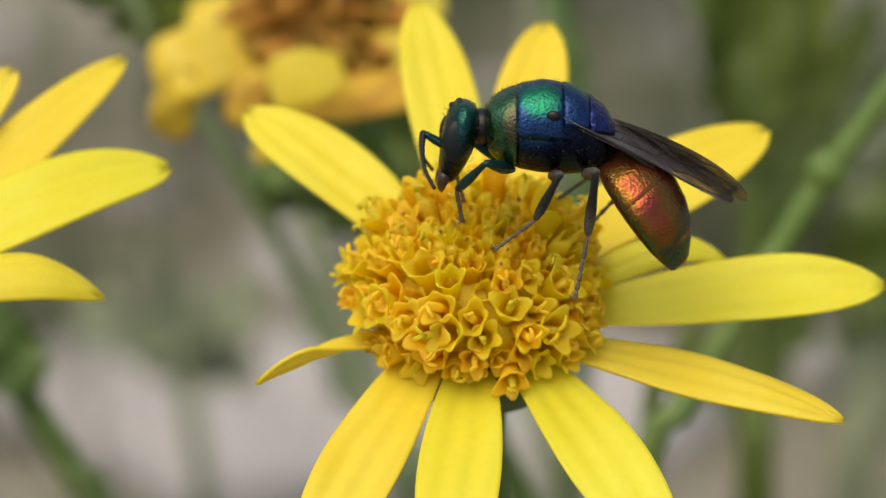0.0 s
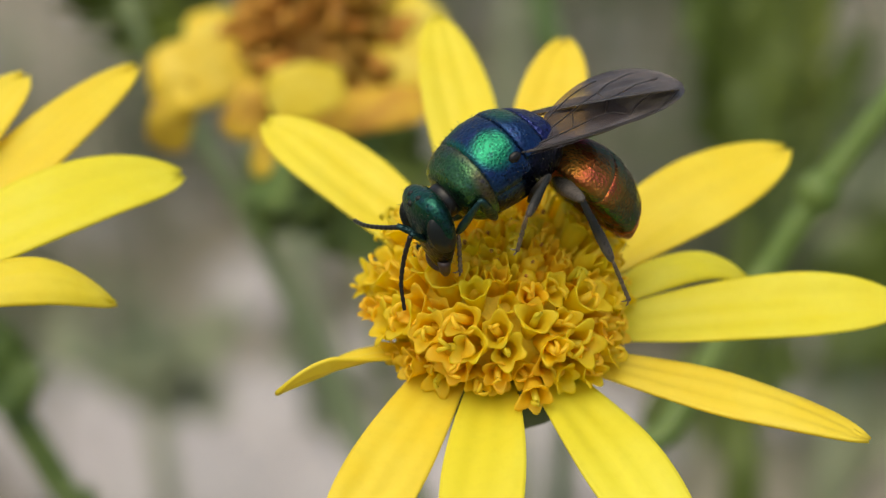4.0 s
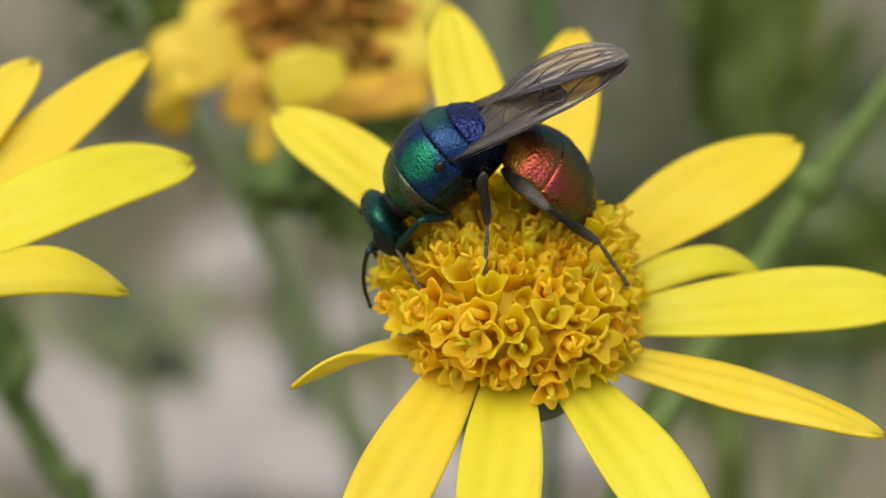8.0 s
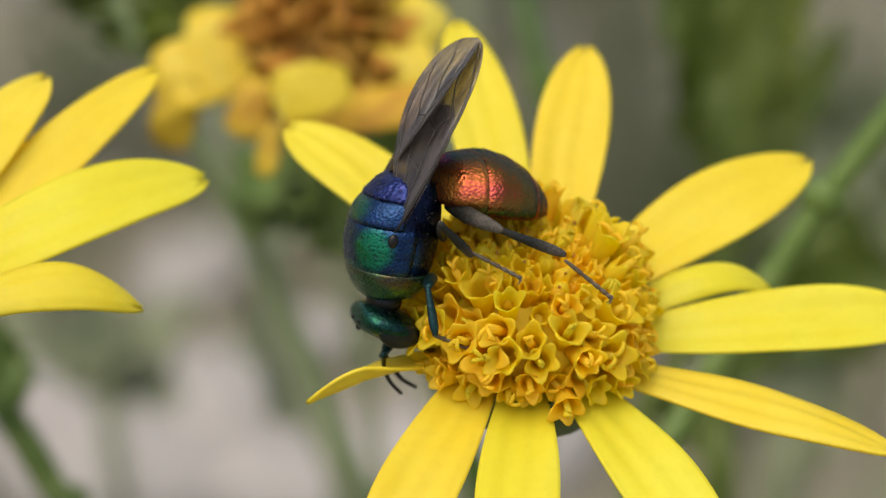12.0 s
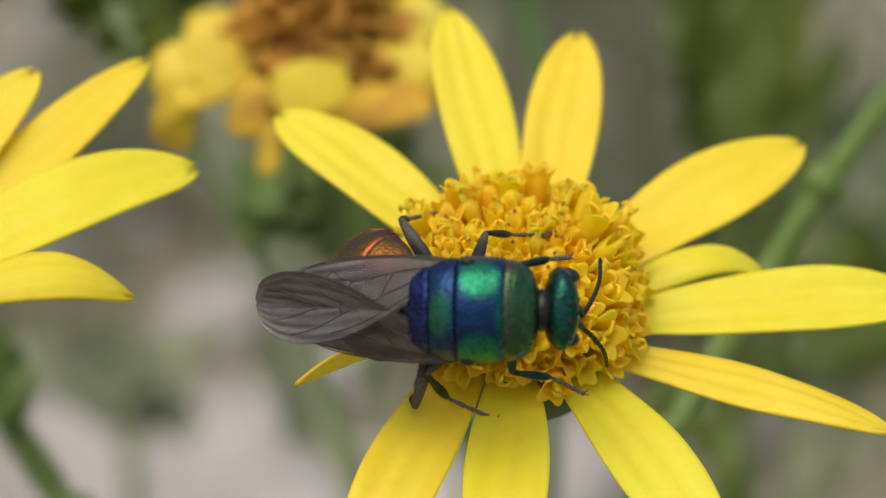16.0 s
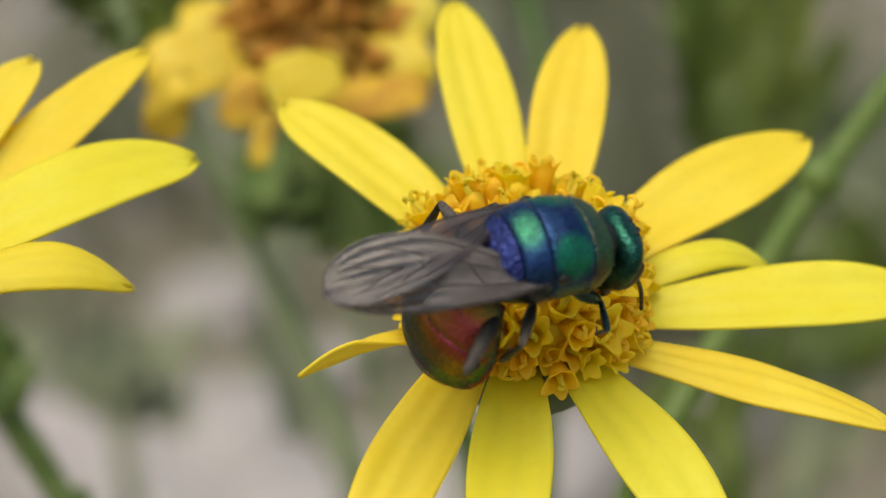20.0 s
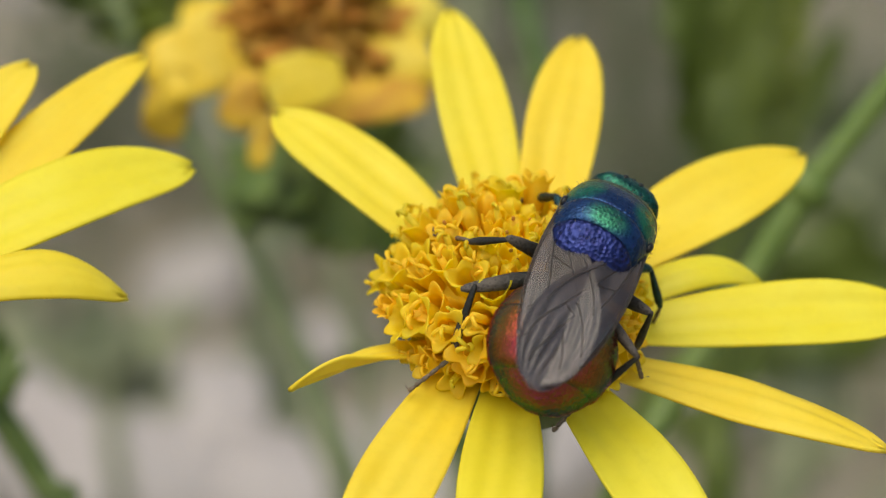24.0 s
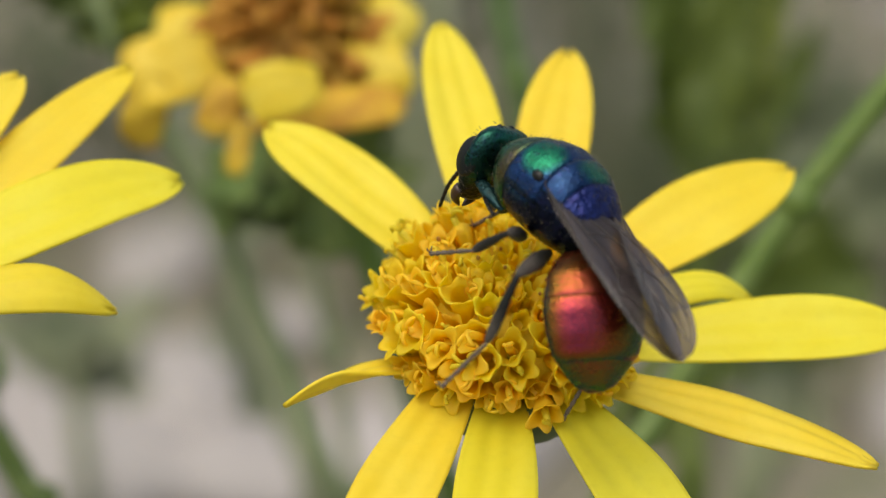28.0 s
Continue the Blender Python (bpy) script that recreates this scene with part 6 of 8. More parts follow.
    walk(PARTS["front_left_tarsus"], [
        (0, mm_at(2.685, 1.249, -1.724, 137.58, 8.21, -3.19)),
        (1, mm_at(1.705, 1.123, -1.179, 140.5, 3.26, 1.13)),
        (2, mm_at(2.401, 1.019, -0.696, 146.93, -7.45, 8.97)),
        (2.5, mm_at(2.698, 1.002, -0.79, 139.31, -50.23, 43.67)),
        (4.5, mm_at(2.224, 0.714, -0.756, 158.1, 1.24, 11.32)),
        (5, mm_at(2.614, 1.107, -0.972, 147.46, -41.59, 33.95)),
        (6, mm_at(2.602, 1.253, -0.606, 141.44, -58.12, 52.06)),
        (7, mm_at(2.383, 1.724, -1.647, 165.51, -31.19, 33.5)),
        (7.5, mm_at(1.755, 1.223, -1.338, -152.11, -33.64, 33.16)),
        (8, mm_at(2.73, 1.251, -0.428, -163.87, -28.04, 35.8)),
        (9, mm_at(2.47, 0.915, -0.919, 166.92, -43.29, 35.3)),
        (10, mm_at(2.268, 1.596, -1.332, 153.82, -29.32, 29.13)),
        (10.5, mm_at(2.053, 1.927, -1.493, 130.1, -22.98, 23.61)),
        (11, mm_at(2.035, 1.323, -1.164, 147.85, -7.97, 10.17)),
        (11.5, mm_at(2.451, 2.296, -0.699, 162.06, -14.87, 13.45)),
        (13.5, mm_at(2.213, 2.389, -1.33, 164.59, -0.26, 9.05)),
        (14, mm_at(0.776, 2.256, -2.483, 169.54, 8, 7.15)),
        (14.5, mm_at(2.648, 1.301, -2.457, 141.19, -19.85, 19.81)),
        (15, mm_at(2.739, 1.957, -1.213, 160.69, -36.79, 30.44)),
        (15.2, mm_at(1.81, 1.822, -1.92, 158.52, 3.92, 15.08)),
        (15.5, mm_at(1.9, 1.477, -1.272, 175.15, -44.95, 26.88)),
        (16, mm_at(2.098, 1.368, -0.664, 167.99, -16.3, 21.99)),
        (17, mm_at(2.585, 1.83, -0.626, 156.75, -43.91, 32.02)),
        (18, mm_at(2.757, 1.521, -0.426, 158.18, -51.84, 36.91)),
        (18.5, mm_at(2.629, 2.046, -1.936, 173.35, -25.5, 28.45)),
        (19, mm_at(2.999, 2.053, -1.554, 169.98, -48.47, 32.63)),
        (20, mm_at(3.013, 2.178, -1.862, 174.82, -48.46, 32.63)),
        (21, mm_at(2.557, 2.609, -1.817, -162.68, -48.29, 32.65)),
        (22, mm_at(2.768, 2.687, -1.695, -160.76, -55.67, 28.7)),
        (22.5, mm_at(2.725, 2.463, -2.291, -171.95, -41.26, 33.96)),
        (24.5, mm_at(3.082, 2.387, -1.21, -175.39, -39.55, 34.21)),
        (25, mm_at(3.31, 2.259, -1.084, 43.24, -81.72, 151.88)),
        (26, mm_at(2.824, 2.012, -2.855, 174.4, -36.19, 20.74)),
        (26.5, mm_at(2.776, 2.234, -2.702, -175.39, -36.1, 20.74)),
        (27, mm_at(2.605, 0.475, -1.41, 126.17, 3.03, 2.56)),
        (28, mm_at(3.029, -0.781, -1.618, 115.39, -0.45, 8.4)),
    ])
    walk(PARTS["middle_left_femur"], [
        (0, mm_at(-0.2, 0.75, -1.3, -79.46, 2.77, 3.33)),
        (1, mm_at(-0.2, 0.75, -1.3, -61.87, -3.79, 21.86)),
        (2, mm_at(-0.2, 0.75, -1.3, -64.1, 1.6, 11.32)),
        (2.5, mm_at(-0.2, 0.75, -1.3, -65.25, 0.09, 14.5)),
        (4.5, mm_at(-0.2, 0.75, -1.3, -49.03, 1.4, 12.47)),
        (5, mm_at(-0.2, 0.75, -1.3, -49.1, -2.31, 16.75)),
        (6, mm_at(-0.2, 0.75, -1.3, -48.05, -3.02, 17.56)),
        (7, mm_at(-0.2, 0.75, -1.3, -60.17, 4.12, 7.73)),
        (7.5, mm_at(-0.2, 0.75, -1.3, -63.73, -6.6, 27.61)),
        (8, mm_at(-0.2, 0.75, -1.3, -55.91, -5.4, 25.54)),
        (9, mm_at(-0.2, 0.75, -1.3, -58.36, -4, 23.36)),
        (10, mm_at(-0.2, 0.75, -1.3, -55.77, -3.68, 22.87)),
        (10.5, mm_at(-0.2, 0.75, -1.3, -65.23, 6.1, 5.73)),
        (11, mm_at(-0.2, 0.75, -1.3, -59.45, 6.81, 4.36)),
        (11.5, mm_at(-0.2, 0.75, -1.3, -59.61, 0.52, 15.03)),
        (13.5, mm_at(-0.2, 0.75, -1.3, -78.12, -4.65, 28.35)),
        (14, mm_at(-0.2, 0.75, -1.3, -56.22, -1.29, 20.37)),
        (14.5, mm_at(-0.2, 0.75, -1.3, -76.43, -1.52, 20.9)),
        (15, mm_at(-0.2, 0.75, -1.3, -127.16, 5.66, 54.29)),
        (15.2, mm_at(-0.2, 0.75, -1.3, -125.35, 17.03, 69.98)),
        (15.5, mm_at(-0.2, 0.75, -1.3, -144.94, -11.71, 42.21)),
        (16, mm_at(-0.2, 0.75, -1.3, -155.98, -27.85, 32.54)),
        (17, mm_at(-0.2, 0.75, -1.3, -92.72, -46.02, 0.31)),
        (18, mm_at(-0.2, 0.75, -1.3, -67.04, -39.83, -44.58)),
        (18.5, mm_at(-0.2, 0.75, -1.3, -74.56, -44.82, -25.38)),
        (19, mm_at(-0.2, 0.75, -1.3, -75.76, -46.48, -16.45)),
        (20, mm_at(-0.2, 0.75, -1.3, -78.8, -47.2, -11.81)),
        (21, mm_at(-0.2, 0.75, -1.3, -92.44, -46.83, -18.74)),
        (22, mm_at(-0.2, 0.75, -1.3, -82.51, -47.04, -11.83)),
        (22.5, mm_at(-0.2, 0.75, -1.3, -81.73, -47.26, -9.46)),
        (24.5, mm_at(-0.2, 0.75, -1.3, -64.87, -52.13, 15.21)),
        (25, mm_at(-0.2, 0.75, -1.3, -61.93, -49.82, 7.89)),
        (26, mm_at(-0.2, 0.75, -1.3, -66.05, -51.16, 12.22)),
        (26.5, mm_at(-0.2, 0.75, -1.3, -70.76, -50.98, 11.47)),
        (27, mm_at(-0.2, 0.75, -1.3, -97.88, -51.7, 23.05)),
        (28, mm_at(-0.2, 0.75, -1.3, -70.81, -50.58, 5.21)),
    ])
    walk(PARTS["middle_left_tibia"], [
        (0, mm_at(-0.292, 2.616, -0.953, 162.38, -23.46, 3.68)),
        (1, mm_at(-0.879, 2.283, -0.406, 164.21, -38.02, 8.75)),
        (2, mm_at(-0.513, 2.43, -0.47, 166.53, -47.39, 12.08)),
        (2.5, mm_at(-0.631, 2.421, -0.504, -175.9, -59.27, 13.71)),
        (4.5, mm_at(-0.48, 2.157, -0.055, -130.08, -82.75, -21.65)),
        (5, mm_at(-0.662, 2.111, -0.057, 154.73, -39.23, -2.69)),
        (6, mm_at(-0.69, 2.077, -0.032, 163.69, -55.89, 6.63)),
        (7, mm_at(-0.354, 2.392, -0.357, -173.21, -35.48, 4.21)),
        (7.5, mm_at(-1.075, 2.215, -0.465, -179.07, -26.17, 4.94)),
        (8, mm_at(-0.969, 2.126, -0.24, -179.19, -40.27, 4.69)),
        (9, mm_at(-0.905, 2.207, -0.306, 152.32, -39.42, 4.42)),
        (10, mm_at(-0.874, 2.171, -0.234, 177.85, -22.16, -0.91)),
        (10.5, mm_at(-0.288, 2.475, -0.509, 170.97, -14.29, -1.72)),
        (11, mm_at(-0.21, 2.39, -0.341, 165.88, -36.46, 3.28)),
        (11.5, mm_at(-0.616, 2.335, -0.339, 166.48, -39.86, 4.34)),
        (13.5, mm_at(-1.111, 2.371, -0.91, 171.07, -5.21, -2.98)),
        (14, mm_at(-0.772, 2.222, -0.244, 148.42, -4.08, -3.4)),
        (14.5, mm_at(-0.87, 2.471, -0.854, 139.91, -5.74, -2.2)),
        (15, mm_at(-1.496, 1.542, -2.442, 166.38, 13.68, -11.98)),
        (15.2, mm_at(-1.766, 0.978, -2.351, -179.26, 5.25, -11.02)),
        (15.5, mm_at(-0.699, 1.771, -2.823, 178.19, -7, -10.91)),
        (16, mm_at(0.067, 1.838, -2.834, 175.94, -22.68, -10.08)),
        (17, mm_at(-0.145, 2.648, -1.363, -161.36, -1.11, -7.27)),
        (18, mm_at(0.69, 2.329, -0.731, -155.17, -51.48, -28.71)),
        (18.5, mm_at(0.263, 2.558, -0.941, -158.31, -24.18, -14.07)),
        (19, mm_at(-0.003, 2.612, -0.978, -153.6, -10.5, -7.7)),
        (20, mm_at(-0.084, 2.63, -1.049, -152.22, -5.22, -4.98)),
        (21, mm_at(0.466, 2.529, -1.355, -156.32, -17.7, -11.09)),
        (22, mm_at(0.009, 2.631, -1.131, -147.06, -5.03, -4.15)),
        (22.5, mm_at(-0.089, 2.638, -1.114, -148.86, -2.47, -2.55)),
        (24.5, mm_at(-1.266, 2.243, -0.805, -130.77, -16.52, -14.5)),
        (25, mm_at(-1.107, 2.317, -0.723, -136.7, -12.27, -9.92)),
        (26, mm_at(-1.155, 2.32, -0.816, -166.75, -10.29, -8.83)),
        (26.5, mm_at(-1.033, 2.411, -0.906, -165.65, -27.7, -13.34)),
        (27, mm_at(-0.749, 2.562, -1.461, 175.03, -35, -14.04)),
        (28, mm_at(-0.844, 2.493, -0.903, 177.03, -42.25, -13.4)),
    ])
    walk(PARTS["middle_left_tarsus"], [
        (0, mm_at(0.365, 2.158, -2.395, 146.64, -42.3, 13.22)),
        (1, mm_at(0.156, 1.988, -1.657, 153.99, -39.89, 11.4)),
        (2, mm_at(0.723, 2.302, -1.557, 142.16, -52.81, 23)),
        (2.5, mm_at(0.716, 2.871, -1.345, 138.16, -54.91, 25.97)),
        (4.5, mm_at(0.965, 2.942, -0.189, 147.53, -13.59, -9.88)),
        (5, mm_at(0.248, 1.363, -1.213, 139.6, -53.03, 23.31)),
        (6, mm_at(0.666, 1.768, -0.92, 122.16, -67.87, 56.97)),
        (7, mm_at(0.58, 2.657, -1.692, 149.03, -54.33, 30.1)),
        (7.5, mm_at(-0.353, 2.304, -1.945, 167.22, -46.35, 25.09)),
        (8, mm_at(0.092, 2.237, -1.499, 176, -51.39, 26.21)),
        (9, mm_at(0.079, 1.515, -1.435, -150.34, -55.16, 24.78)),
        (10, mm_at(-0.253, 2.099, -1.761, 161.07, -31.04, 27.86)),
        (10.5, mm_at(0.106, 2.204, -2.088, 148.84, -3.14, 14.42)),
        (11, mm_at(0.762, 2.043, -1.628, 148.72, -30.13, 31.21)),
        (11.5, mm_at(0.438, 2.028, -1.57, 170.05, -25.62, 29.29)),
        (13.5, mm_at(-0.976, 2.108, -2.533, -160.16, -27.71, 29.09)),
        (14, mm_at(-0.723, 1.354, -1.646, 157.49, 8.98, 28.23)),
        (14.5, mm_at(-0.784, 1.405, -2.11, 148.9, 5.97, 29.76)),
        (15, mm_at(-1.947, 1.241, -4, 165.71, 5.15, 30.11)),
        (15.2, mm_at(-1.91, 1.028, -3.994, 171.54, -23.54, 35.89)),
        (15.5, mm_at(-0.512, 1.681, -4.46, 171.97, -33.39, 37.51)),
        (16, mm_at(0.672, 1.612, -4.353, 148.78, -36.18, 38.72)),
        (17, mm_at(-0.048, 3.167, -2.926, -170.14, -34.49, 38.33)),
        (18, mm_at(2.05, 2.374, -1.663, 160.04, -59.67, 41.57)),
        (18.5, mm_at(1.02, 2.996, -2.34, -175.41, -34.93, 36.69)),
        (19, mm_at(0.362, 3.303, -2.431, -162.47, -25.85, 38.74)),
        (20, mm_at(0.115, 3.384, -2.503, -159.21, -21.45, 40.41)),
        (21, mm_at(1.044, 3.091, -2.795, -177.92, -28.28, 38.89)),
        (22, mm_at(0.195, 3.517, -2.511, -156, -25.11, 39.71)),
        (22.5, mm_at(0.01, 3.487, -2.525, -155.83, -21.04, 41.69)),
        (24.5, mm_at(-0.657, 3.376, -1.838, -156.14, -57.69, 21.15)),
        (25, mm_at(-0.661, 3.388, -1.897, -157.45, -54.16, 23.85)),
        (26, mm_at(-0.813, 2.649, -2.397, -158.7, -43, 30.63)),
        (26.5, mm_at(-0.216, 2.638, -2.321, -152.02, -57.09, 20.61)),
        (27, mm_at(0.131, 2.195, -2.808, 170.22, -48.18, 22.96)),
        (28, mm_at(0.214, 2.153, -2.123, 155.55, -52.03, 24.81)),
    ])
    walk(PARTS["hind_left_femur"], [
        (0, mm_at(-1.2, 0.75, -1.25, -78.54, 2.05, 2.51)),
        (1, mm_at(-1.2, 0.75, -1.25, -93.7, 1.38, 12.39)),
        (2, mm_at(-1.2, 0.75, -1.25, -93.63, 0.67, 1.31)),
        (2.5, mm_at(-1.2, 0.75, -1.25, -97.28, 0.93, 4.06)),
        (4.5, mm_at(-1.2, 0.75, -1.25, -77.49, 1.75, -13.76)),
        (5, mm_at(-1.2, 0.75, -1.25, -82.2, 0.49, -6.71)),
        (6, mm_at(-1.2, 0.75, -1.25, -69.31, -1.22, -0.01)),
        (7, mm_at(-1.2, 0.75, -1.25, -73.15, -4.51, 9.66)),
        (7.5, mm_at(-1.2, 0.75, -1.25, -96.81, -5.8, 24.37)),
        (8, mm_at(-1.2, 0.75, -1.25, -107.41, -7.96, 14.29)),
        (9, mm_at(-1.2, 0.75, -1.25, -99.36, -7.62, 15.71)),
        (10, mm_at(-1.2, 0.75, -1.25, -105.61, -6.52, 20.72)),
        (10.5, mm_at(-1.2, 0.75, -1.25, -116.77, -9.26, 13.59)),
        (11, mm_at(-1.2, 0.75, -1.25, -106.58, -19.13, -11.57)),
        (11.5, mm_at(-1.2, 0.75, -1.25, -106.26, -18.24, -8.37)),
        (13.5, mm_at(-1.2, 0.75, -1.25, -112.77, -4.79, 28.89)),
        (14, mm_at(-1.2, 0.75, -1.25, -93.56, -5.18, 27.19)),
        (14.5, mm_at(-1.2, 0.75, -1.25, -124.7, -7.07, 21.71)),
        (15, mm_at(-1.2, 0.75, -1.25, -57.54, -7.01, 25.15)),
        (15.2, mm_at(-1.2, 0.75, -1.25, -90.94, -20.24, 70.73)),
        (15.5, mm_at(-1.2, 0.75, -1.25, -135.19, -21.12, 68.53)),
        (16, mm_at(-1.2, 0.75, -1.25, -138.34, -23.52, 66.09)),
        (17, mm_at(-1.2, 0.75, -1.25, -120.42, -49.35, 28.68)),
        (18, mm_at(-1.2, 0.75, -1.25, -120.24, -50.55, 25.51)),
        (18.5, mm_at(-1.2, 0.75, -1.25, -120.52, -46.93, 34.84)),
        (19, mm_at(-1.2, 0.75, -1.25, -95.73, -51.44, 14.02)),
        (20, mm_at(-1.2, 0.75, -1.25, -100.48, -51.49, 13.49)),
        (21, mm_at(-1.2, 0.75, -1.25, -106.7, -52.97, 3.47)),
        (22, mm_at(-1.2, 0.75, -1.25, -111.24, -55.43, -8.72)),
        (22.5, mm_at(-1.2, 0.75, -1.25, -128.21, -55.95, -10.33)),
        (24.5, mm_at(-1.2, 0.75, -1.25, -112.03, -23.51, 53.77)),
        (25, mm_at(-1.2, 0.75, -1.25, -107.98, -23.78, 52.97)),
        (26, mm_at(-1.2, 0.75, -1.25, -116.81, -23.54, 53.59)),
        (26.5, mm_at(-1.2, 0.75, -1.25, -100.84, -25.15, 48.41)),
        (27, mm_at(-1.2, 0.75, -1.25, -111.71, -27.13, 40.89)),
        (28, mm_at(-1.2, 0.75, -1.25, -95.7, -30.41, 25.64)),
    ])
    walk(PARTS["hind_left_tibia"], [
        (0, mm_at(-1.293, 3.297, -0.734, 157.54, -2.99, 0.59)),
        (1, mm_at(-1.761, 3.283, -1.418, -160.99, 10.58, 0.18)),
        (2, mm_at(-1.261, 3.344, -1.414, -169.05, 2.38, -2.02)),
        (2.5, mm_at(-1.388, 3.322, -1.58, -163.99, 4.64, -1.48)),
        (4.5, mm_at(-0.58, 3.211, -0.687, 175.26, -3.5, -2.28)),
        (5, mm_at(-0.896, 3.308, -0.897, 160.79, -0.18, -2.99)),
        (6, mm_at(-1.219, 3.182, -0.331, 175.8, -7.91, -1.38)),
        (7, mm_at(-1.676, 3.193, -0.499, 163.75, 11.59, -4.88)),
        (7.5, mm_at(-2.237, 3.114, -1.557, -177.45, 19.77, -5.9)),
        (8, mm_at(-1.708, 3.181, -2.021, 171.69, 4.1, -5.1)),
        (9, mm_at(-1.841, 3.235, -1.669, -166.94, 14.34, -4.67)),
        (10, mm_at(-2.012, 3.12, -1.945, -179.29, 13.34, -4.8)),
        (10.5, mm_at(-1.562, 3.051, -2.406, 170.02, 11.63, -4.65)),
        (11, mm_at(-0.462, 3.142, -1.951, -175.71, -7.87, -3.69)),
        (11.5, mm_at(-0.611, 3.186, -1.941, -168.62, -14.7, -4.65)),
        (13.5, mm_at(-2.285, 2.89, -2.253, 173.01, 10, -3.71)),
        (14, mm_at(-2.373, 3.065, -1.411, 158.43, 21.39, -6.71)),
        (14.5, mm_at(-1.822, 2.803, -2.719, 166.8, 7.68, -2.29)),
        (15, mm_at(-2.287, 2.663, 0.135, -176.96, 17.93, -3.22)),
        (15.2, mm_at(-3.649, 1.622, -1.29, 157.02, 38.93, -7.4)),
        (15.5, mm_at(-2.662, 2.039, -2.971, -179.18, 4.39, -0.23)),
        (16, mm_at(-2.466, 2.159, -3.031, 174.04, 3.22, -0.18)),
        (17, mm_at(-1.4, 3.196, -2.107, -166.69, -1.35, -0.48)),
        (18, mm_at(-1.255, 3.213, -2.082, -177.65, -19.29, -2.97)),
        (18.5, mm_at(-1.688, 3.139, -2.152, -167.86, -1.21, -0.65)),
        (19, mm_at(-1.63, 3.309, -1.412, -169.91, -12.86, -2.95)),
        (20, mm_at(-1.436, 3.322, -1.544, -167.6, -3.78, -1.12)),
        (21, mm_at(-0.755, 3.272, -1.7, -145.8, -20.92, -8.65)),
        (22, mm_at(-0.066, 3.028, -1.784, -140.89, -11.57, -1.41)),
        (22.5, mm_at(0.477, 2.521, -2.15, -109.6, 36.92, 60.14)),
        (24.5, mm_at(-2.914, 2.488, -2.144, -179.77, 19.99, 46.62)),
        (25, mm_at(-2.979, 2.498, -1.984, -168.92, 26.5, 47.32)),
        (26, mm_at(-2.789, 2.504, -2.325, -175.68, 18.08, 46.09)),
        (26.5, mm_at(-2.972, 2.6, -1.693, 177.14, 4.45, 45.91)),
        (27, mm_at(-2.45, 2.863, -2.106, 167.95, 13.55, 44.71)),
        (28, mm_at(-2.202, 3.139, -1.473, 179.23, 2.93, 45.91)),
    ])
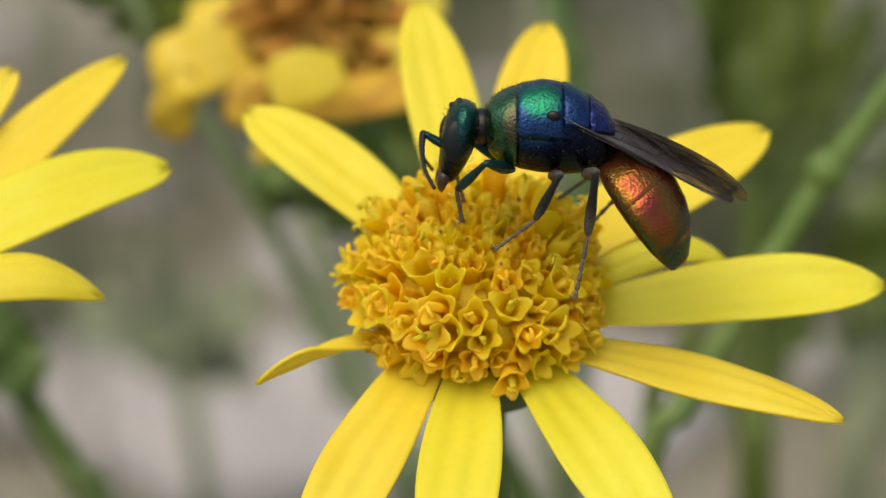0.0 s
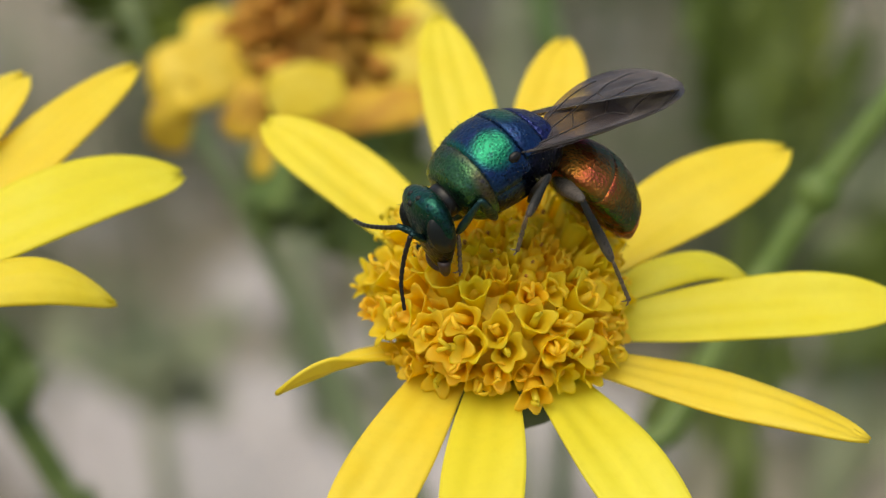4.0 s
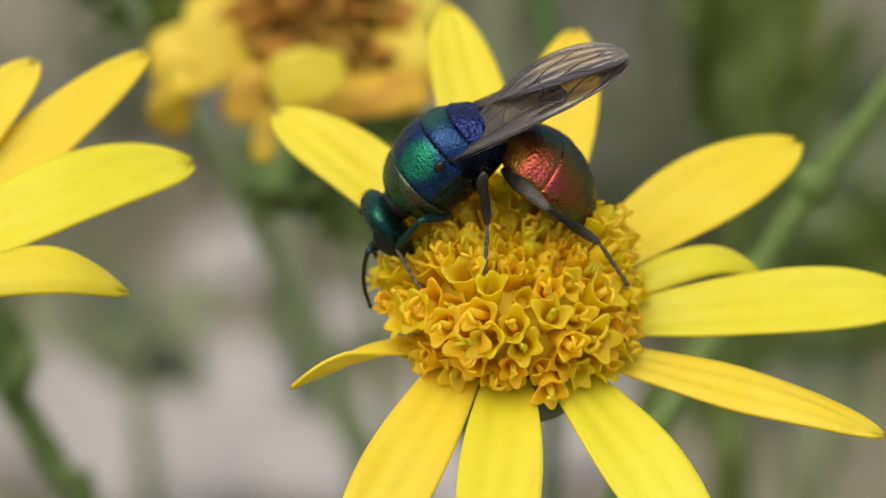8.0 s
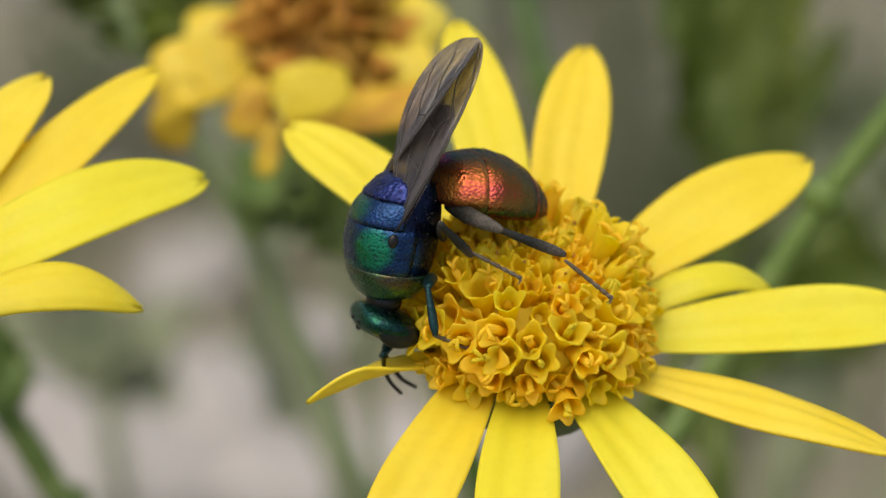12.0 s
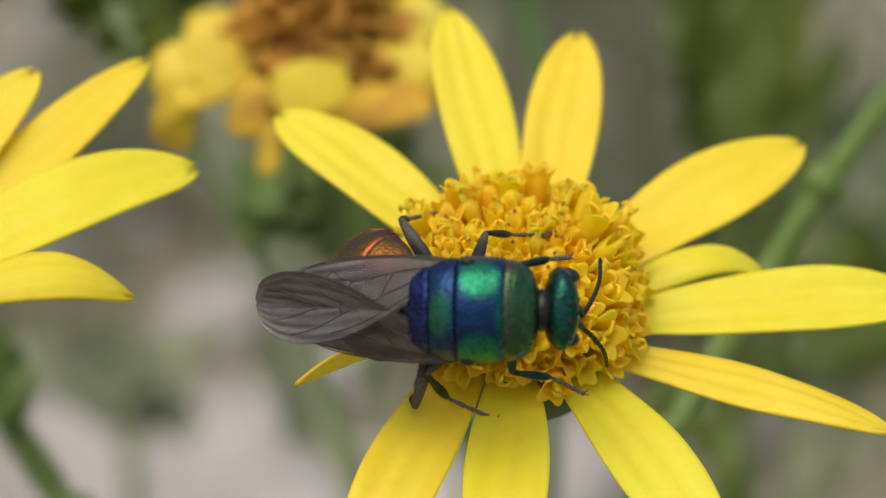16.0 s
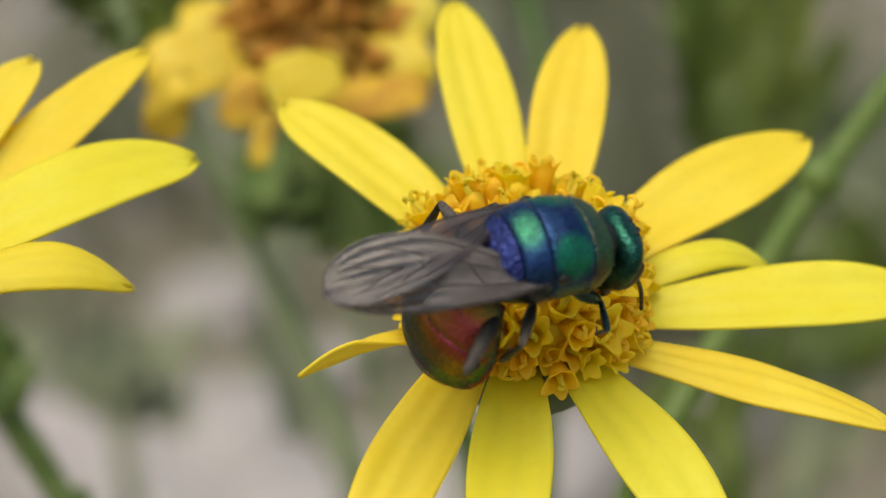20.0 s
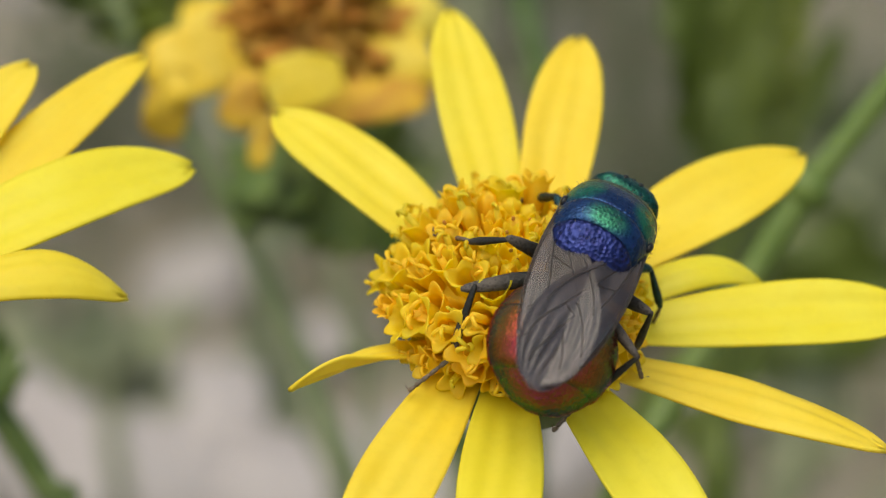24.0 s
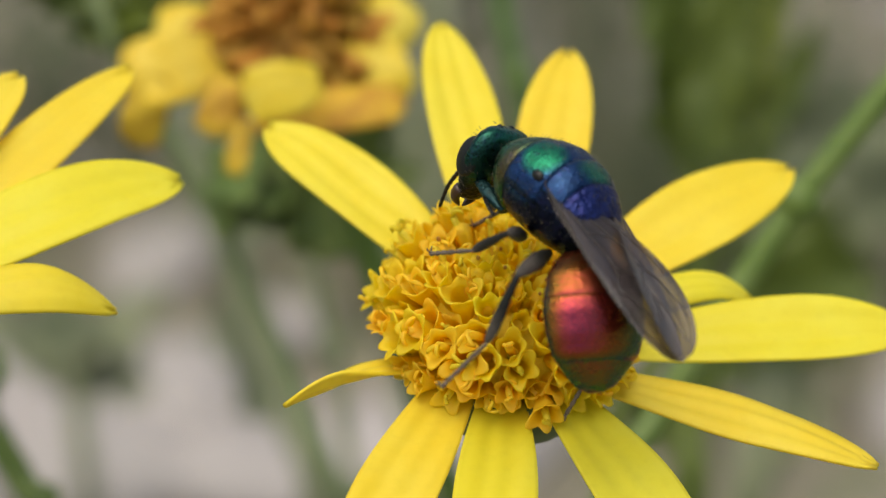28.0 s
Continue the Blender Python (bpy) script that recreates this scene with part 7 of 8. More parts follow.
    walk(PARTS["hind_left_tarsus"], [
        (0, mm_at(-1.178, 2.457, -2.764, 176.19, -8.8, 0.29)),
        (1, mm_at(-2.145, 3.999, -3.462, 146.66, -5.15, -0.94)),
        (2, mm_at(-1.336, 3.765, -3.572, 140.62, -16.75, 7.72)),
        (2.5, mm_at(-1.543, 3.933, -3.687, 138.47, -7.69, -0.17)),
        (4.5, mm_at(-0.453, 3.025, -2.876, 167.12, 3.11, -5.71)),
        (5, mm_at(-0.927, 2.585, -2.975, 161.69, -4.3, -3.64)),
        (6, mm_at(-0.921, 3.014, -2.505, 161.28, -7.73, -2.49)),
        (7, mm_at(-2.151, 2.616, -2.568, 164.09, 10.83, -8.24)),
        (7.5, mm_at(-2.967, 3.288, -3.625, 164.18, -12.37, -1.7)),
        (8, mm_at(-1.891, 2.878, -4.192, 173.45, -13.15, -1.55)),
        (9, mm_at(-2.329, 3.773, -3.745, 173.54, -15.8, -1.23)),
        (10, mm_at(-2.515, 3.19, -4.086, 158.63, -4.07, -4.18)),
        (10.5, mm_at(-2.028, 2.706, -4.528, 147.11, 0.51, -6.53)),
        (11, mm_at(-0.151, 3.287, -4.124, -176.9, -26.01, 0.63)),
        (11.5, mm_at(-0.03, 3.575, -4.028, -173.64, -32.71, -0)),
        (13.5, mm_at(-2.68, 2.647, -4.403, -167.45, -6.5, 4.59)),
        (14, mm_at(-3.209, 2.349, -3.316, -173.46, 12.42, 7.76)),
        (14.5, mm_at(-2.128, 2.313, -4.841, 175.29, -2.35, 7.52)),
        (15, mm_at(-2.955, 2.818, -1.955, -178.29, -1.9, 7.51)),
        (15.2, mm_at(-5.022, 0.934, -2.865, -176.16, 16.59, 8.41)),
        (15.5, mm_at(-2.83, 2.071, -5.164, -172.59, -29.71, 3.94)),
        (16, mm_at(-2.59, 1.931, -5.216, 178.47, -21.99, 4.38)),
        (17, mm_at(-1.345, 3.702, -4.248, 177.74, -20.72, 4.34)),
        (18, mm_at(-0.525, 3.265, -4.157, 175.86, -24.45, 4.56)),
        (18.5, mm_at(-1.637, 3.601, -4.302, -170.69, -6.14, 5.42)),
        (19, mm_at(-1.129, 3.669, -3.523, -173.97, -18.11, 3.77)),
        (20, mm_at(-1.286, 3.792, -3.688, -170.26, -8.74, 5.11)),
        (21, mm_at(0.073, 4.397, -3.399, 171.4, -39.46, 4.77)),
        (22, mm_at(0.311, 4.407, -3.457, -136.89, -34.56, 6.68)),
        (22.5, mm_at(-1.541, 3.168, -2.741, -153.79, -21.64, 16.76)),
        (24.5, mm_at(-3.437, 1.948, -4.212, -151.58, 6.23, 31.06)),
        (25, mm_at(-3.943, 2.076, -3.917, -152.94, 5.51, 30.68)),
        (26, mm_at(-3.381, 2.129, -4.411, -148.74, 15.98, 36.62)),
        (26.5, mm_at(-3.012, 2.402, -3.883, -158.55, -9.43, 24.16)),
        (27, mm_at(-2.485, 2.182, -4.197, -176.48, -5.32, 25.08)),
        (28, mm_at(-2.259, 3.038, -3.67, 177.58, -17.83, 24.95)),
    ])
    walk(PARTS["antenna_right"], [
        (0, mm_at(3.093, -0.19, -0.553, 14.13, -62.58, 156.95)),
        (1, mm_at(2.826, -0.119, -0.864, 36.33, -82, 127.66)),
        (2, mm_at(3.098, -0.19, -0.547, 0.46, -72.7, 141.71)),
        (2.5, mm_at(3.012, -0.32, -0.626, 18.17, -60.75, 146.66)),
        (4.5, mm_at(3.026, -0.279, -0.623, -17.08, -43.55, 146.92)),
        (5, mm_at(3.097, 0.104, -0.564, -11.17, -47.2, 148.23)),
        (6, mm_at(3.095, -0.218, -0.544, -13.29, -47.67, 148.38)),
        (7, mm_at(3.062, -0.314, -0.561, -147.01, -73.31, -73.79)),
        (7.5, mm_at(2.994, -0.272, -0.665, -138.2, -74.81, -77.94)),
        (8, mm_at(3.097, -0.237, -0.536, -133.69, -75.95, -82.32)),
        (9, mm_at(2.943, 0.02, -0.761, -130.2, -74.49, -75.98)),
        (10, mm_at(3.082, -0.114, -0.584, -163.59, -64.1, -57.01)),
        (10.5, mm_at(2.92, -0.227, -0.76, -153.68, -68.76, -61.57)),
        (11, mm_at(3.043, -0.322, -0.584, -140.97, -74.53, -73.28)),
        (11.5, mm_at(3.102, -0.313, -0.499, -100.77, -79.85, -111.88)),
        (13.5, mm_at(3.121, -0.405, -0.418, -90.04, -80.06, -124.36)),
        (14, mm_at(3.065, -0.606, -0.364, -167.72, -70.91, -81.28)),
        (14.5, mm_at(3.212, -0.423, -0.192, -119.88, -81.48, -112.82)),
        (15, mm_at(3.152, -0.58, -0.189, -66.72, -81.91, -161.38)),
        (15.2, mm_at(3.185, -0.389, -0.295, -54.53, -81.44, -167.09)),
        (15.5, mm_at(2.762, -0.25, -0.894, -137.1, -79.62, -80.13)),
        (16, mm_at(2.762, -0.25, -0.894, 175.39, -46.16, -55.39)),
        (17, mm_at(2.762, -0.25, -0.894, -116.54, -47.82, -56.76)),
        (18, mm_at(2.762, -0.25, -0.894, -52.39, -44.04, -108.84)),
        (18.5, mm_at(2.762, -0.25, -0.894, -93.22, -30.17, -160.99)),
        (19, mm_at(2.762, -0.25, -0.894, -37.67, -21.53, 178.24)),
        (20, mm_at(2.762, -0.25, -0.894, -52.75, -6.75, 163.02)),
        (21, mm_at(3.032, -0.25, -0.624, -69.21, -26.75, -160.79)),
        (22, mm_at(2.927, -0.13, -0.77, -85.64, -31.95, -134.52)),
        (22.5, mm_at(3.027, -0.25, -0.631, -91.96, -32.12, -124.78)),
        (24.5, mm_at(3.027, -0.25, -0.631, -95.11, -31.87, -119.92)),
        (25, mm_at(3.027, -0.25, -0.631, -96.67, -31.66, -117.51)),
        (26, mm_at(3.027, -0.25, -0.631, -97.44, -31.53, -116.31)),
        (26.5, mm_at(3.037, -0.25, -0.617, -94.62, -31.63, -117.38)),
        (27, mm_at(2.903, -0.211, -0.78, -100.15, -31.17, -113.26)),
        (28, mm_at(2.996, -0.265, -0.665, -100.08, -31.31, -114.16)),
    ])
    walk(PARTS["flagellum_right"], [
        (0, mm_at(3.741, -0.272, -0.227, 128.6, 8.75, -4.22)),
        (1, mm_at(3.524, -0.316, -0.783, 141.91, -0.77, 5.21)),
        (2, mm_at(3.648, -0.618, -0.33, 100.28, -21.65, 39.26)),
        (2.5, mm_at(3.643, -0.462, -0.287, 124.07, -18.95, 32.21)),
        (4.5, mm_at(3.311, -0.722, -0.117, 88.74, -11.82, 7.51)),
        (5, mm_at(3.469, -0.293, -0.077, 102.41, -13.8, 28.07)),
        (6, mm_at(3.454, -0.636, -0.065, 105.92, -8.09, 5.34)),
        (7, mm_at(3.607, -0.766, -0.737, 127.42, -10.88, 10.96)),
        (7.5, mm_at(3.58, -0.684, -0.808, 145.63, -12.72, 12.75)),
        (8, mm_at(3.685, -0.651, -0.658, 162.05, -7, 9.9)),
        (9, mm_at(3.594, -0.285, -0.887, 160.18, -16.64, 13.26)),
        (10, mm_at(3.598, -0.53, -0.89, 147.09, 6.44, 1.89)),
        (10.5, mm_at(3.495, -0.609, -0.997, 157.06, -2.28, 6.51)),
        (11, mm_at(3.641, -0.713, -0.735, 159.99, -10.43, 9.73)),
        (11.5, mm_at(3.717, -0.705, -0.523, 143.78, -29.34, 20.4)),
        (13.5, mm_at(3.724, -0.817, -0.418, 150.62, -26.65, 18.43)),
        (14, mm_at(3.32, -1.249, -0.597, 99.33, -26.42, 18.06)),
        (14.5, mm_at(3.656, -1, -0.246, 124.31, -27.68, 21.61)),
        (15, mm_at(3.637, -1.124, -0.148, 135.82, -27.77, 21.72)),
        (15.2, mm_at(3.726, -0.875, -0.232, 144.62, -27.71, 21.67)),
        (15.5, mm_at(3.341, -0.683, -0.991, 157.06, -15.9, 14.59)),
        (16, mm_at(3.011, -0.715, -1.398, 138.2, -11.69, 11.84)),
        (17, mm_at(3.44, -0.094, -1.113, 153.76, -30.23, 25.13)),
        (18, mm_at(3.409, -0.144, -0.574, 126.38, -54.77, 52.25)),
        (18.5, mm_at(2.979, -0.946, -0.93, 179.94, -6.47, 25.21)),
        (19, mm_at(2.96, -0.702, -0.357, 154.01, -26.82, 30.09)),
        (20, mm_at(2.642, -0.821, -0.455, 166.07, -23.68, 28.83)),
        (21, mm_at(3.367, -0.856, -0.392, 163.35, -18.68, 27.37)),
        (22, mm_at(3.466, -0.619, -0.723, 159.38, -15.32, 26.18)),
        (22.5, mm_at(3.618, -0.677, -0.652, 160.07, -14.4, 25.83)),
        (24.5, mm_at(3.64, -0.642, -0.686, 160.41, -13.94, 25.66)),
        (25, mm_at(3.649, -0.624, -0.703, 160.58, -13.71, 25.58)),
        (26, mm_at(3.653, -0.615, -0.711, 160.67, -13.6, 25.53)),
        (26.5, mm_at(3.669, -0.612, -0.667, 155.46, -17.05, 26.98)),
        (27, mm_at(3.537, -0.556, -0.89, 160.2, -13.24, 25.37)),
        (28, mm_at(3.625, -0.62, -0.774, 160.83, -12.52, 25.11)),
    ])
    walk(PARTS["front_right_femur"], [
        (0, mm_at(1, -0.6, -1.15, -24.55, -56.36, -135.8)),
        (1, mm_at(1, -0.6, -1.15, -65.94, -57.38, -133.92)),
        (2, mm_at(1, -0.6, -1.15, -82.52, -56.75, -138.03)),
        (2.5, mm_at(1, -0.6, -1.15, -94.97, -56.78, -134.96)),
        (4.5, mm_at(1, -0.6, -1.15, -98.57, -56.66, -133.01)),
        (5, mm_at(1, -0.6, -1.15, -90.31, -56.98, -140.5)),
        (6, mm_at(1, -0.6, -1.15, -31.38, -23.7, 151.6)),
        (7, mm_at(1, -0.6, -1.15, -69.78, -47.16, -174.64)),
        (7.5, mm_at(1, -0.6, -1.15, -90.06, -49.87, -151.86)),
        (8, mm_at(1, -0.6, -1.15, -96.55, -49.58, -143.88)),
        (9, mm_at(1, -0.6, -1.15, -101.06, -49.03, -138.49)),
        (10, mm_at(1, -0.6, -1.15, -103.52, -48.49, -134.74)),
        (10.5, mm_at(1, -0.6, -1.15, -106.81, -48.03, -132.16)),
        (11, mm_at(1, -0.6, -1.15, -92.51, -48.94, -140.24)),
        (11.5, mm_at(1, -0.6, -1.15, -82.32, -48.55, -153.35)),
        (13.5, mm_at(1, -0.6, -1.15, -105.71, -47.81, -137.64)),
        (14, mm_at(1, -0.6, -1.15, -129.17, -45.79, -131.97)),
        (14.5, mm_at(1, -0.6, -1.15, -112.67, -46.06, -132.61)),
        (15, mm_at(1, -0.6, -1.15, -136.02, -39.16, -118.98)),
        (15.2, mm_at(1, -0.6, -1.15, -160.3, -40.12, -119.75)),
        (15.5, mm_at(1, -0.6, -1.15, -140.08, -53.41, -130.8)),
        (16, mm_at(1, -0.6, -1.15, -136.14, -59.42, -140.51)),
        (17, mm_at(1, -0.6, -1.15, -176.31, 4.28, -111.13)),
        (18, mm_at(1, -0.6, -1.15, -146.9, -5.8, -114.48)),
        (18.5, mm_at(1, -0.6, -1.15, -165.26, 4.81, -109.78)),
        (19, mm_at(1, -0.6, -1.15, -155.9, 34.9, -98.67)),
        (20, mm_at(1, -0.6, -1.15, -130.11, 23.62, -108.37)),
        (21, mm_at(1, -0.6, -1.15, -84.63, 29.12, -88.94)),
        (22, mm_at(1, -0.6, -1.15, -101.44, 27.74, -117.85)),
        (22.5, mm_at(1, -0.6, -1.15, -101.93, 24.69, -134.14)),
        (24.5, mm_at(1, -0.6, -1.15, -97.17, 23.71, -140.53)),
        (25, mm_at(1, -0.6, -1.15, -98.42, 23.16, -144.97)),
        (26, mm_at(1, -0.6, -1.15, -100.42, 22.86, -146.9)),
        (26.5, mm_at(1, -0.6, -1.15, -93.75, 22.62, -148.96)),
        (27, mm_at(1, -0.6, -1.15, -83.57, 22.27, -132.7)),
        (28, mm_at(1, -0.6, -1.15, -92.91, 22.48, -140.04)),
    ])
    walk(PARTS["front_right_tibia"], [
        (0, mm_at(2.374, -0.22, -0.319, 138.58, -15.05, 5.72)),
        (1, mm_at(2.478, -1.237, -0.787, 146.05, -22.46, 11.75)),
        (2, mm_at(2.228, -1.696, -1.032, 144.35, -27.18, 15.37)),
        (2.5, mm_at(2.079, -1.846, -1.228, 149.39, -27.68, 15.73)),
        (4.5, mm_at(2.053, -1.863, -1.285, 152.03, -30.74, 17.7)),
        (5, mm_at(2.044, -1.878, -1.155, 146.48, -36.27, 21.64)),
        (6, mm_at(1.09, -1.625, 0.14, 122.03, -37.31, 22.97)),
        (7, mm_at(1.561, -2.102, -0.762, 153.42, -26.65, 11.61)),
        (7.5, mm_at(1.777, -2.056, -1.151, 158.87, -26.93, 11.74)),
        (8, mm_at(1.85, -2.009, -1.272, 156.05, -28.82, 12.63)),
        (9, mm_at(1.894, -1.971, -1.358, 157.83, -29.05, 12.74)),
        (10, mm_at(1.936, -1.934, -1.406, 158.66, -30.03, 13.19)),
        (10.5, mm_at(1.933, -1.923, -1.469, 160.87, -28.61, 12.59)),
        (11, mm_at(2.012, -1.902, -1.197, 149.71, -38.73, 18.17)),
        (11.5, mm_at(1.881, -1.987, -1.004, 136.49, -40.12, 19.52)),
        (13.5, mm_at(1.826, -1.997, -1.45, 162.8, -25.92, 9.66)),
        (14, mm_at(1.451, -2.011, -1.877, 168.33, -7.77, 4.8)),
        (14.5, mm_at(1.811, -1.968, -1.591, 163.2, -24.07, 9.08)),
        (15, mm_at(1.639, -1.811, -2.071, 174.12, -12.82, 6.71)),
        (15.2, mm_at(0.986, -1.745, -2.338, 174.99, 8.94, 4.65)),
        (15.5, mm_at(1.138, -2.061, -1.904, 130.53, -51.76, 35.87)),
        (16, mm_at(0.936, -2.134, -1.755, 149.77, -43.22, 25.36)),
        (17, mm_at(1.143, -0.524, -2.792, 98.3, -61.11, 66.49)),
        (18, mm_at(1.762, -1.101, -2.525, 65.98, -60.34, 77.76)),
        (18.5, mm_at(1.44, -0.616, -2.74, 16.05, -43.93, 100.63)),
        (19, mm_at(1.796, 0.15, -2.385, 13.2, -55.5, 95.97)),
        (20, mm_at(2.332, -0.594, -2.124, -30.81, -70.91, 101.24)),
        (21, mm_at(2.644, -0.645, -1.015, -22.59, -55.89, 84.54)),
        (22, mm_at(2.501, -1.221, -1.44, -113.24, -71.28, 157.66)),
        (22.5, mm_at(2.258, -1.622, -1.46, -150.35, -36.55, -143.26)),
        (24.5, mm_at(2.105, -1.811, -1.339, -152.08, -16.92, -131.28)),
        (25, mm_at(2.015, -1.882, -1.372, -155.76, -4.82, -125.27)),
        (26, mm_at(1.983, -1.896, -1.425, -150.64, 0.08, -122.8)),
        (26.5, mm_at(1.885, -1.989, -1.25, -140.54, -3.39, -125.17)),
        (27, mm_at(2.157, -1.763, -0.979, -124.48, 7.64, -113.19)),
        (28, mm_at(2.083, -1.842, -1.227, -135.25, 6.41, -114.68)),
    ])
    walk(PARTS["front_right_tarsus"], [
        (0, mm_at(2.75, -1.147, -1.369, 148.93, 13.59, -3.79)),
        (1, mm_at(3.093, -1.936, -1.899, 149.18, -4.52, 7.02)),
        (2, mm_at(2.971, -2.369, -2.08, 141.6, -13.98, 13.62)),
        (2.5, mm_at(2.837, -2.4, -2.333, 146.77, -16.68, 15.64)),
        (4.5, mm_at(2.883, -2.312, -2.386, 146.88, -21.81, 19.19)),
        (5, mm_at(3.004, -2.358, -2.13, 137.33, -28.21, 24.68)),
        (6, mm_at(1.998, -2.575, -0.472, 163.8, -21.65, 20.6)),
        (7, mm_at(2.261, -2.621, -1.921, 169.75, -12.65, 18.39)),
        (7.5, mm_at(2.483, -2.443, -2.357, 163.46, -15.08, 18.99)),
        (8, mm_at(2.603, -2.443, -2.433, 155.13, -17.09, 19.78)),
        (9, mm_at(2.651, -2.361, -2.531, 156.74, -17.03, 19.75)),
        (10, mm_at(2.715, -2.294, -2.575, 153.55, -19.17, 20.8)),
        (10.5, mm_at(2.676, -2.244, -2.672, 154.55, -18.17, 20.28)),
        (11, mm_at(2.985, -2.353, -2.174, 136.97, -28.01, 27.54)),
        (11.5, mm_at(2.854, -2.702, -1.808, 142.76, -23.86, 23.65)),
        (13.5, mm_at(2.494, -2.318, -2.696, 165.22, -11.97, 17.57)),
        (14, mm_at(1.667, -2.287, -3.284, 169.46, 5.63, 13.63)),
        (14.5, mm_at(2.436, -2.292, -2.859, 157.12, -12.65, 19.1)),
        (15, mm_at(1.974, -1.921, -3.477, 172.22, -3.51, 16.57)),
        (15.2, mm_at(0.773, -1.89, -3.765, 176.97, 18.86, 14.45)),
        (15.5, mm_at(2.383, -2.521, -2.487, 137.15, -41.75, 39.04)),
        (16, mm_at(2.024, -2.426, -2.668, 137.78, -30.37, 26.2)),
        (17, mm_at(2.532, -0.928, -2.893, 118.86, -54.73, 66.04)),
        (18, mm_at(2.948, -1.883, -2.233, 152.85, -44.09, 50.29)),
        (18.5, mm_at(2.012, -1.492, -1.737, 152.71, -20.99, 36.36)),
        (19, mm_at(2.246, -0.972, -1.586, 148.32, -35.53, 45.64)),
        (20, mm_at(1.833, -1.893, -1.717, -170.71, -33.24, 45.09)),
        (21, mm_at(1.984, -1.695, -0.264, -178.24, -41.37, 44.1)),
        (22, mm_at(1.493, -2.247, -1.623, 172.95, -32.12, 43.57)),
        (22.5, mm_at(2.085, -2.646, -2.472, 158.31, -20.78, 40.33)),
        (24.5, mm_at(2.369, -2.539, -2.564, 167.77, -16.94, 39.1)),
        (25, mm_at(2.437, -2.316, -2.69, 174.44, -12.72, 38.41)),
        (26, mm_at(2.582, -2.28, -2.689, 160.89, -11.32, 38.1)),
        (26.5, mm_at(2.6, -2.574, -2.367, 142.16, -5.96, 35.16)),
        (27, mm_at(3.299, -2.134, -1.793, 123.13, -22.48, 53.44)),
        (28, mm_at(3.059, -2.164, -2.251, 136.54, -17.08, 46.57)),
    ])
    walk(PARTS["middle_right_femur"], [
        (0, mm_at(-0.2, -0.75, -1.3, -12.2, 73.07, 163.59)),
        (1, mm_at(-0.2, -0.75, -1.3, -52.88, 70.87, 168.12)),
        (2, mm_at(-0.2, -0.75, -1.3, -67.75, 68.64, 179.42)),
        (2.5, mm_at(-0.2, -0.75, -1.3, -74.22, 67.4, -171.05)),
        (4.5, mm_at(-0.2, -0.75, -1.3, -54.12, 64, -154.08)),
        (5, mm_at(-0.2, -0.75, -1.3, -69.45, 65.88, -162.33)),
        (6, mm_at(-0.2, -0.75, -1.3, -76.1, 65.98, -163.13)),
        (7, mm_at(-0.2, -0.75, -1.3, -72.15, 65.83, -161.84)),
        (7.5, mm_at(-0.2, -0.75, -1.3, -83.47, 66.37, -168.07)),
        (8, mm_at(-0.2, -0.75, -1.3, -82.49, 66.27, -166.01)),
        (9, mm_at(-0.2, -0.75, -1.3, -79.95, 66.22, -165.08)),
        (10, mm_at(-0.2, -0.75, -1.3, -69.43, 65.64, -159.9)),
        (10.5, mm_at(-0.2, -0.75, -1.3, -61.14, 64.38, -153.47)),
        (11, mm_at(-0.2, -0.75, -1.3, -73.84, 65.92, -162.26)),
        (11.5, mm_at(-0.2, -0.75, -1.3, -78.57, 65.84, -161.45)),
        (13.5, mm_at(-0.2, -0.75, -1.3, -79.48, 66.18, -165.79)),
        (14, mm_at(-0.2, -0.75, -1.3, -73.07, 65.75, -161.47)),
        (14.5, mm_at(-0.2, -0.75, -1.3, -64.57, 64.84, -155.86)),
        (15, mm_at(-0.2, -0.75, -1.3, -123.28, 63.19, 152.88)),
        (15.2, mm_at(-0.2, -0.75, -1.3, -115.2, 63.32, 153.39)),
        (15.5, mm_at(-0.2, -0.75, -1.3, -107.25, 65.08, 163.78)),
        (16, mm_at(-0.2, -0.75, -1.3, -80.97, 64.48, 144.48)),
        (17, mm_at(-0.2, -0.75, -1.3, -27.9, 39, -162.56)),
        (18, mm_at(-0.2, -0.75, -1.3, -23.19, 39.08, -162.61)),
        (18.5, mm_at(-0.2, -0.75, -1.3, -15.84, 55.14, -170.93)),
        (19, mm_at(-0.2, -0.75, -1.3, -50.58, 61.91, -179.4)),
        (20, mm_at(-0.2, -0.75, -1.3, -70.85, 66.51, 161.9)),
        (21, mm_at(-0.2, -0.75, -1.3, -105.25, 66.81, 140.45)),
        (22, mm_at(-0.2, -0.75, -1.3, -28.19, 49.36, -152.16)),
        (22.5, mm_at(-0.2, -0.75, -1.3, -47.22, 64.51, -173.32)),
        (24.5, mm_at(-0.2, -0.75, -1.3, -53.6, 61.66, -165.7)),
        (25, mm_at(-0.2, -0.75, -1.3, -55.95, 59.67, -159.96)),
        (26, mm_at(-0.2, -0.75, -1.3, -38.33, 64.96, -172.19)),
        (26.5, mm_at(-0.2, -0.75, -1.3, -79.16, 66.54, -178.52)),
        (27, mm_at(-0.2, -0.75, -1.3, -60.66, 65.49, -171.48)),
        (28, mm_at(-0.2, -0.75, -1.3, -63.64, 64.59, -167.43)),
    ])
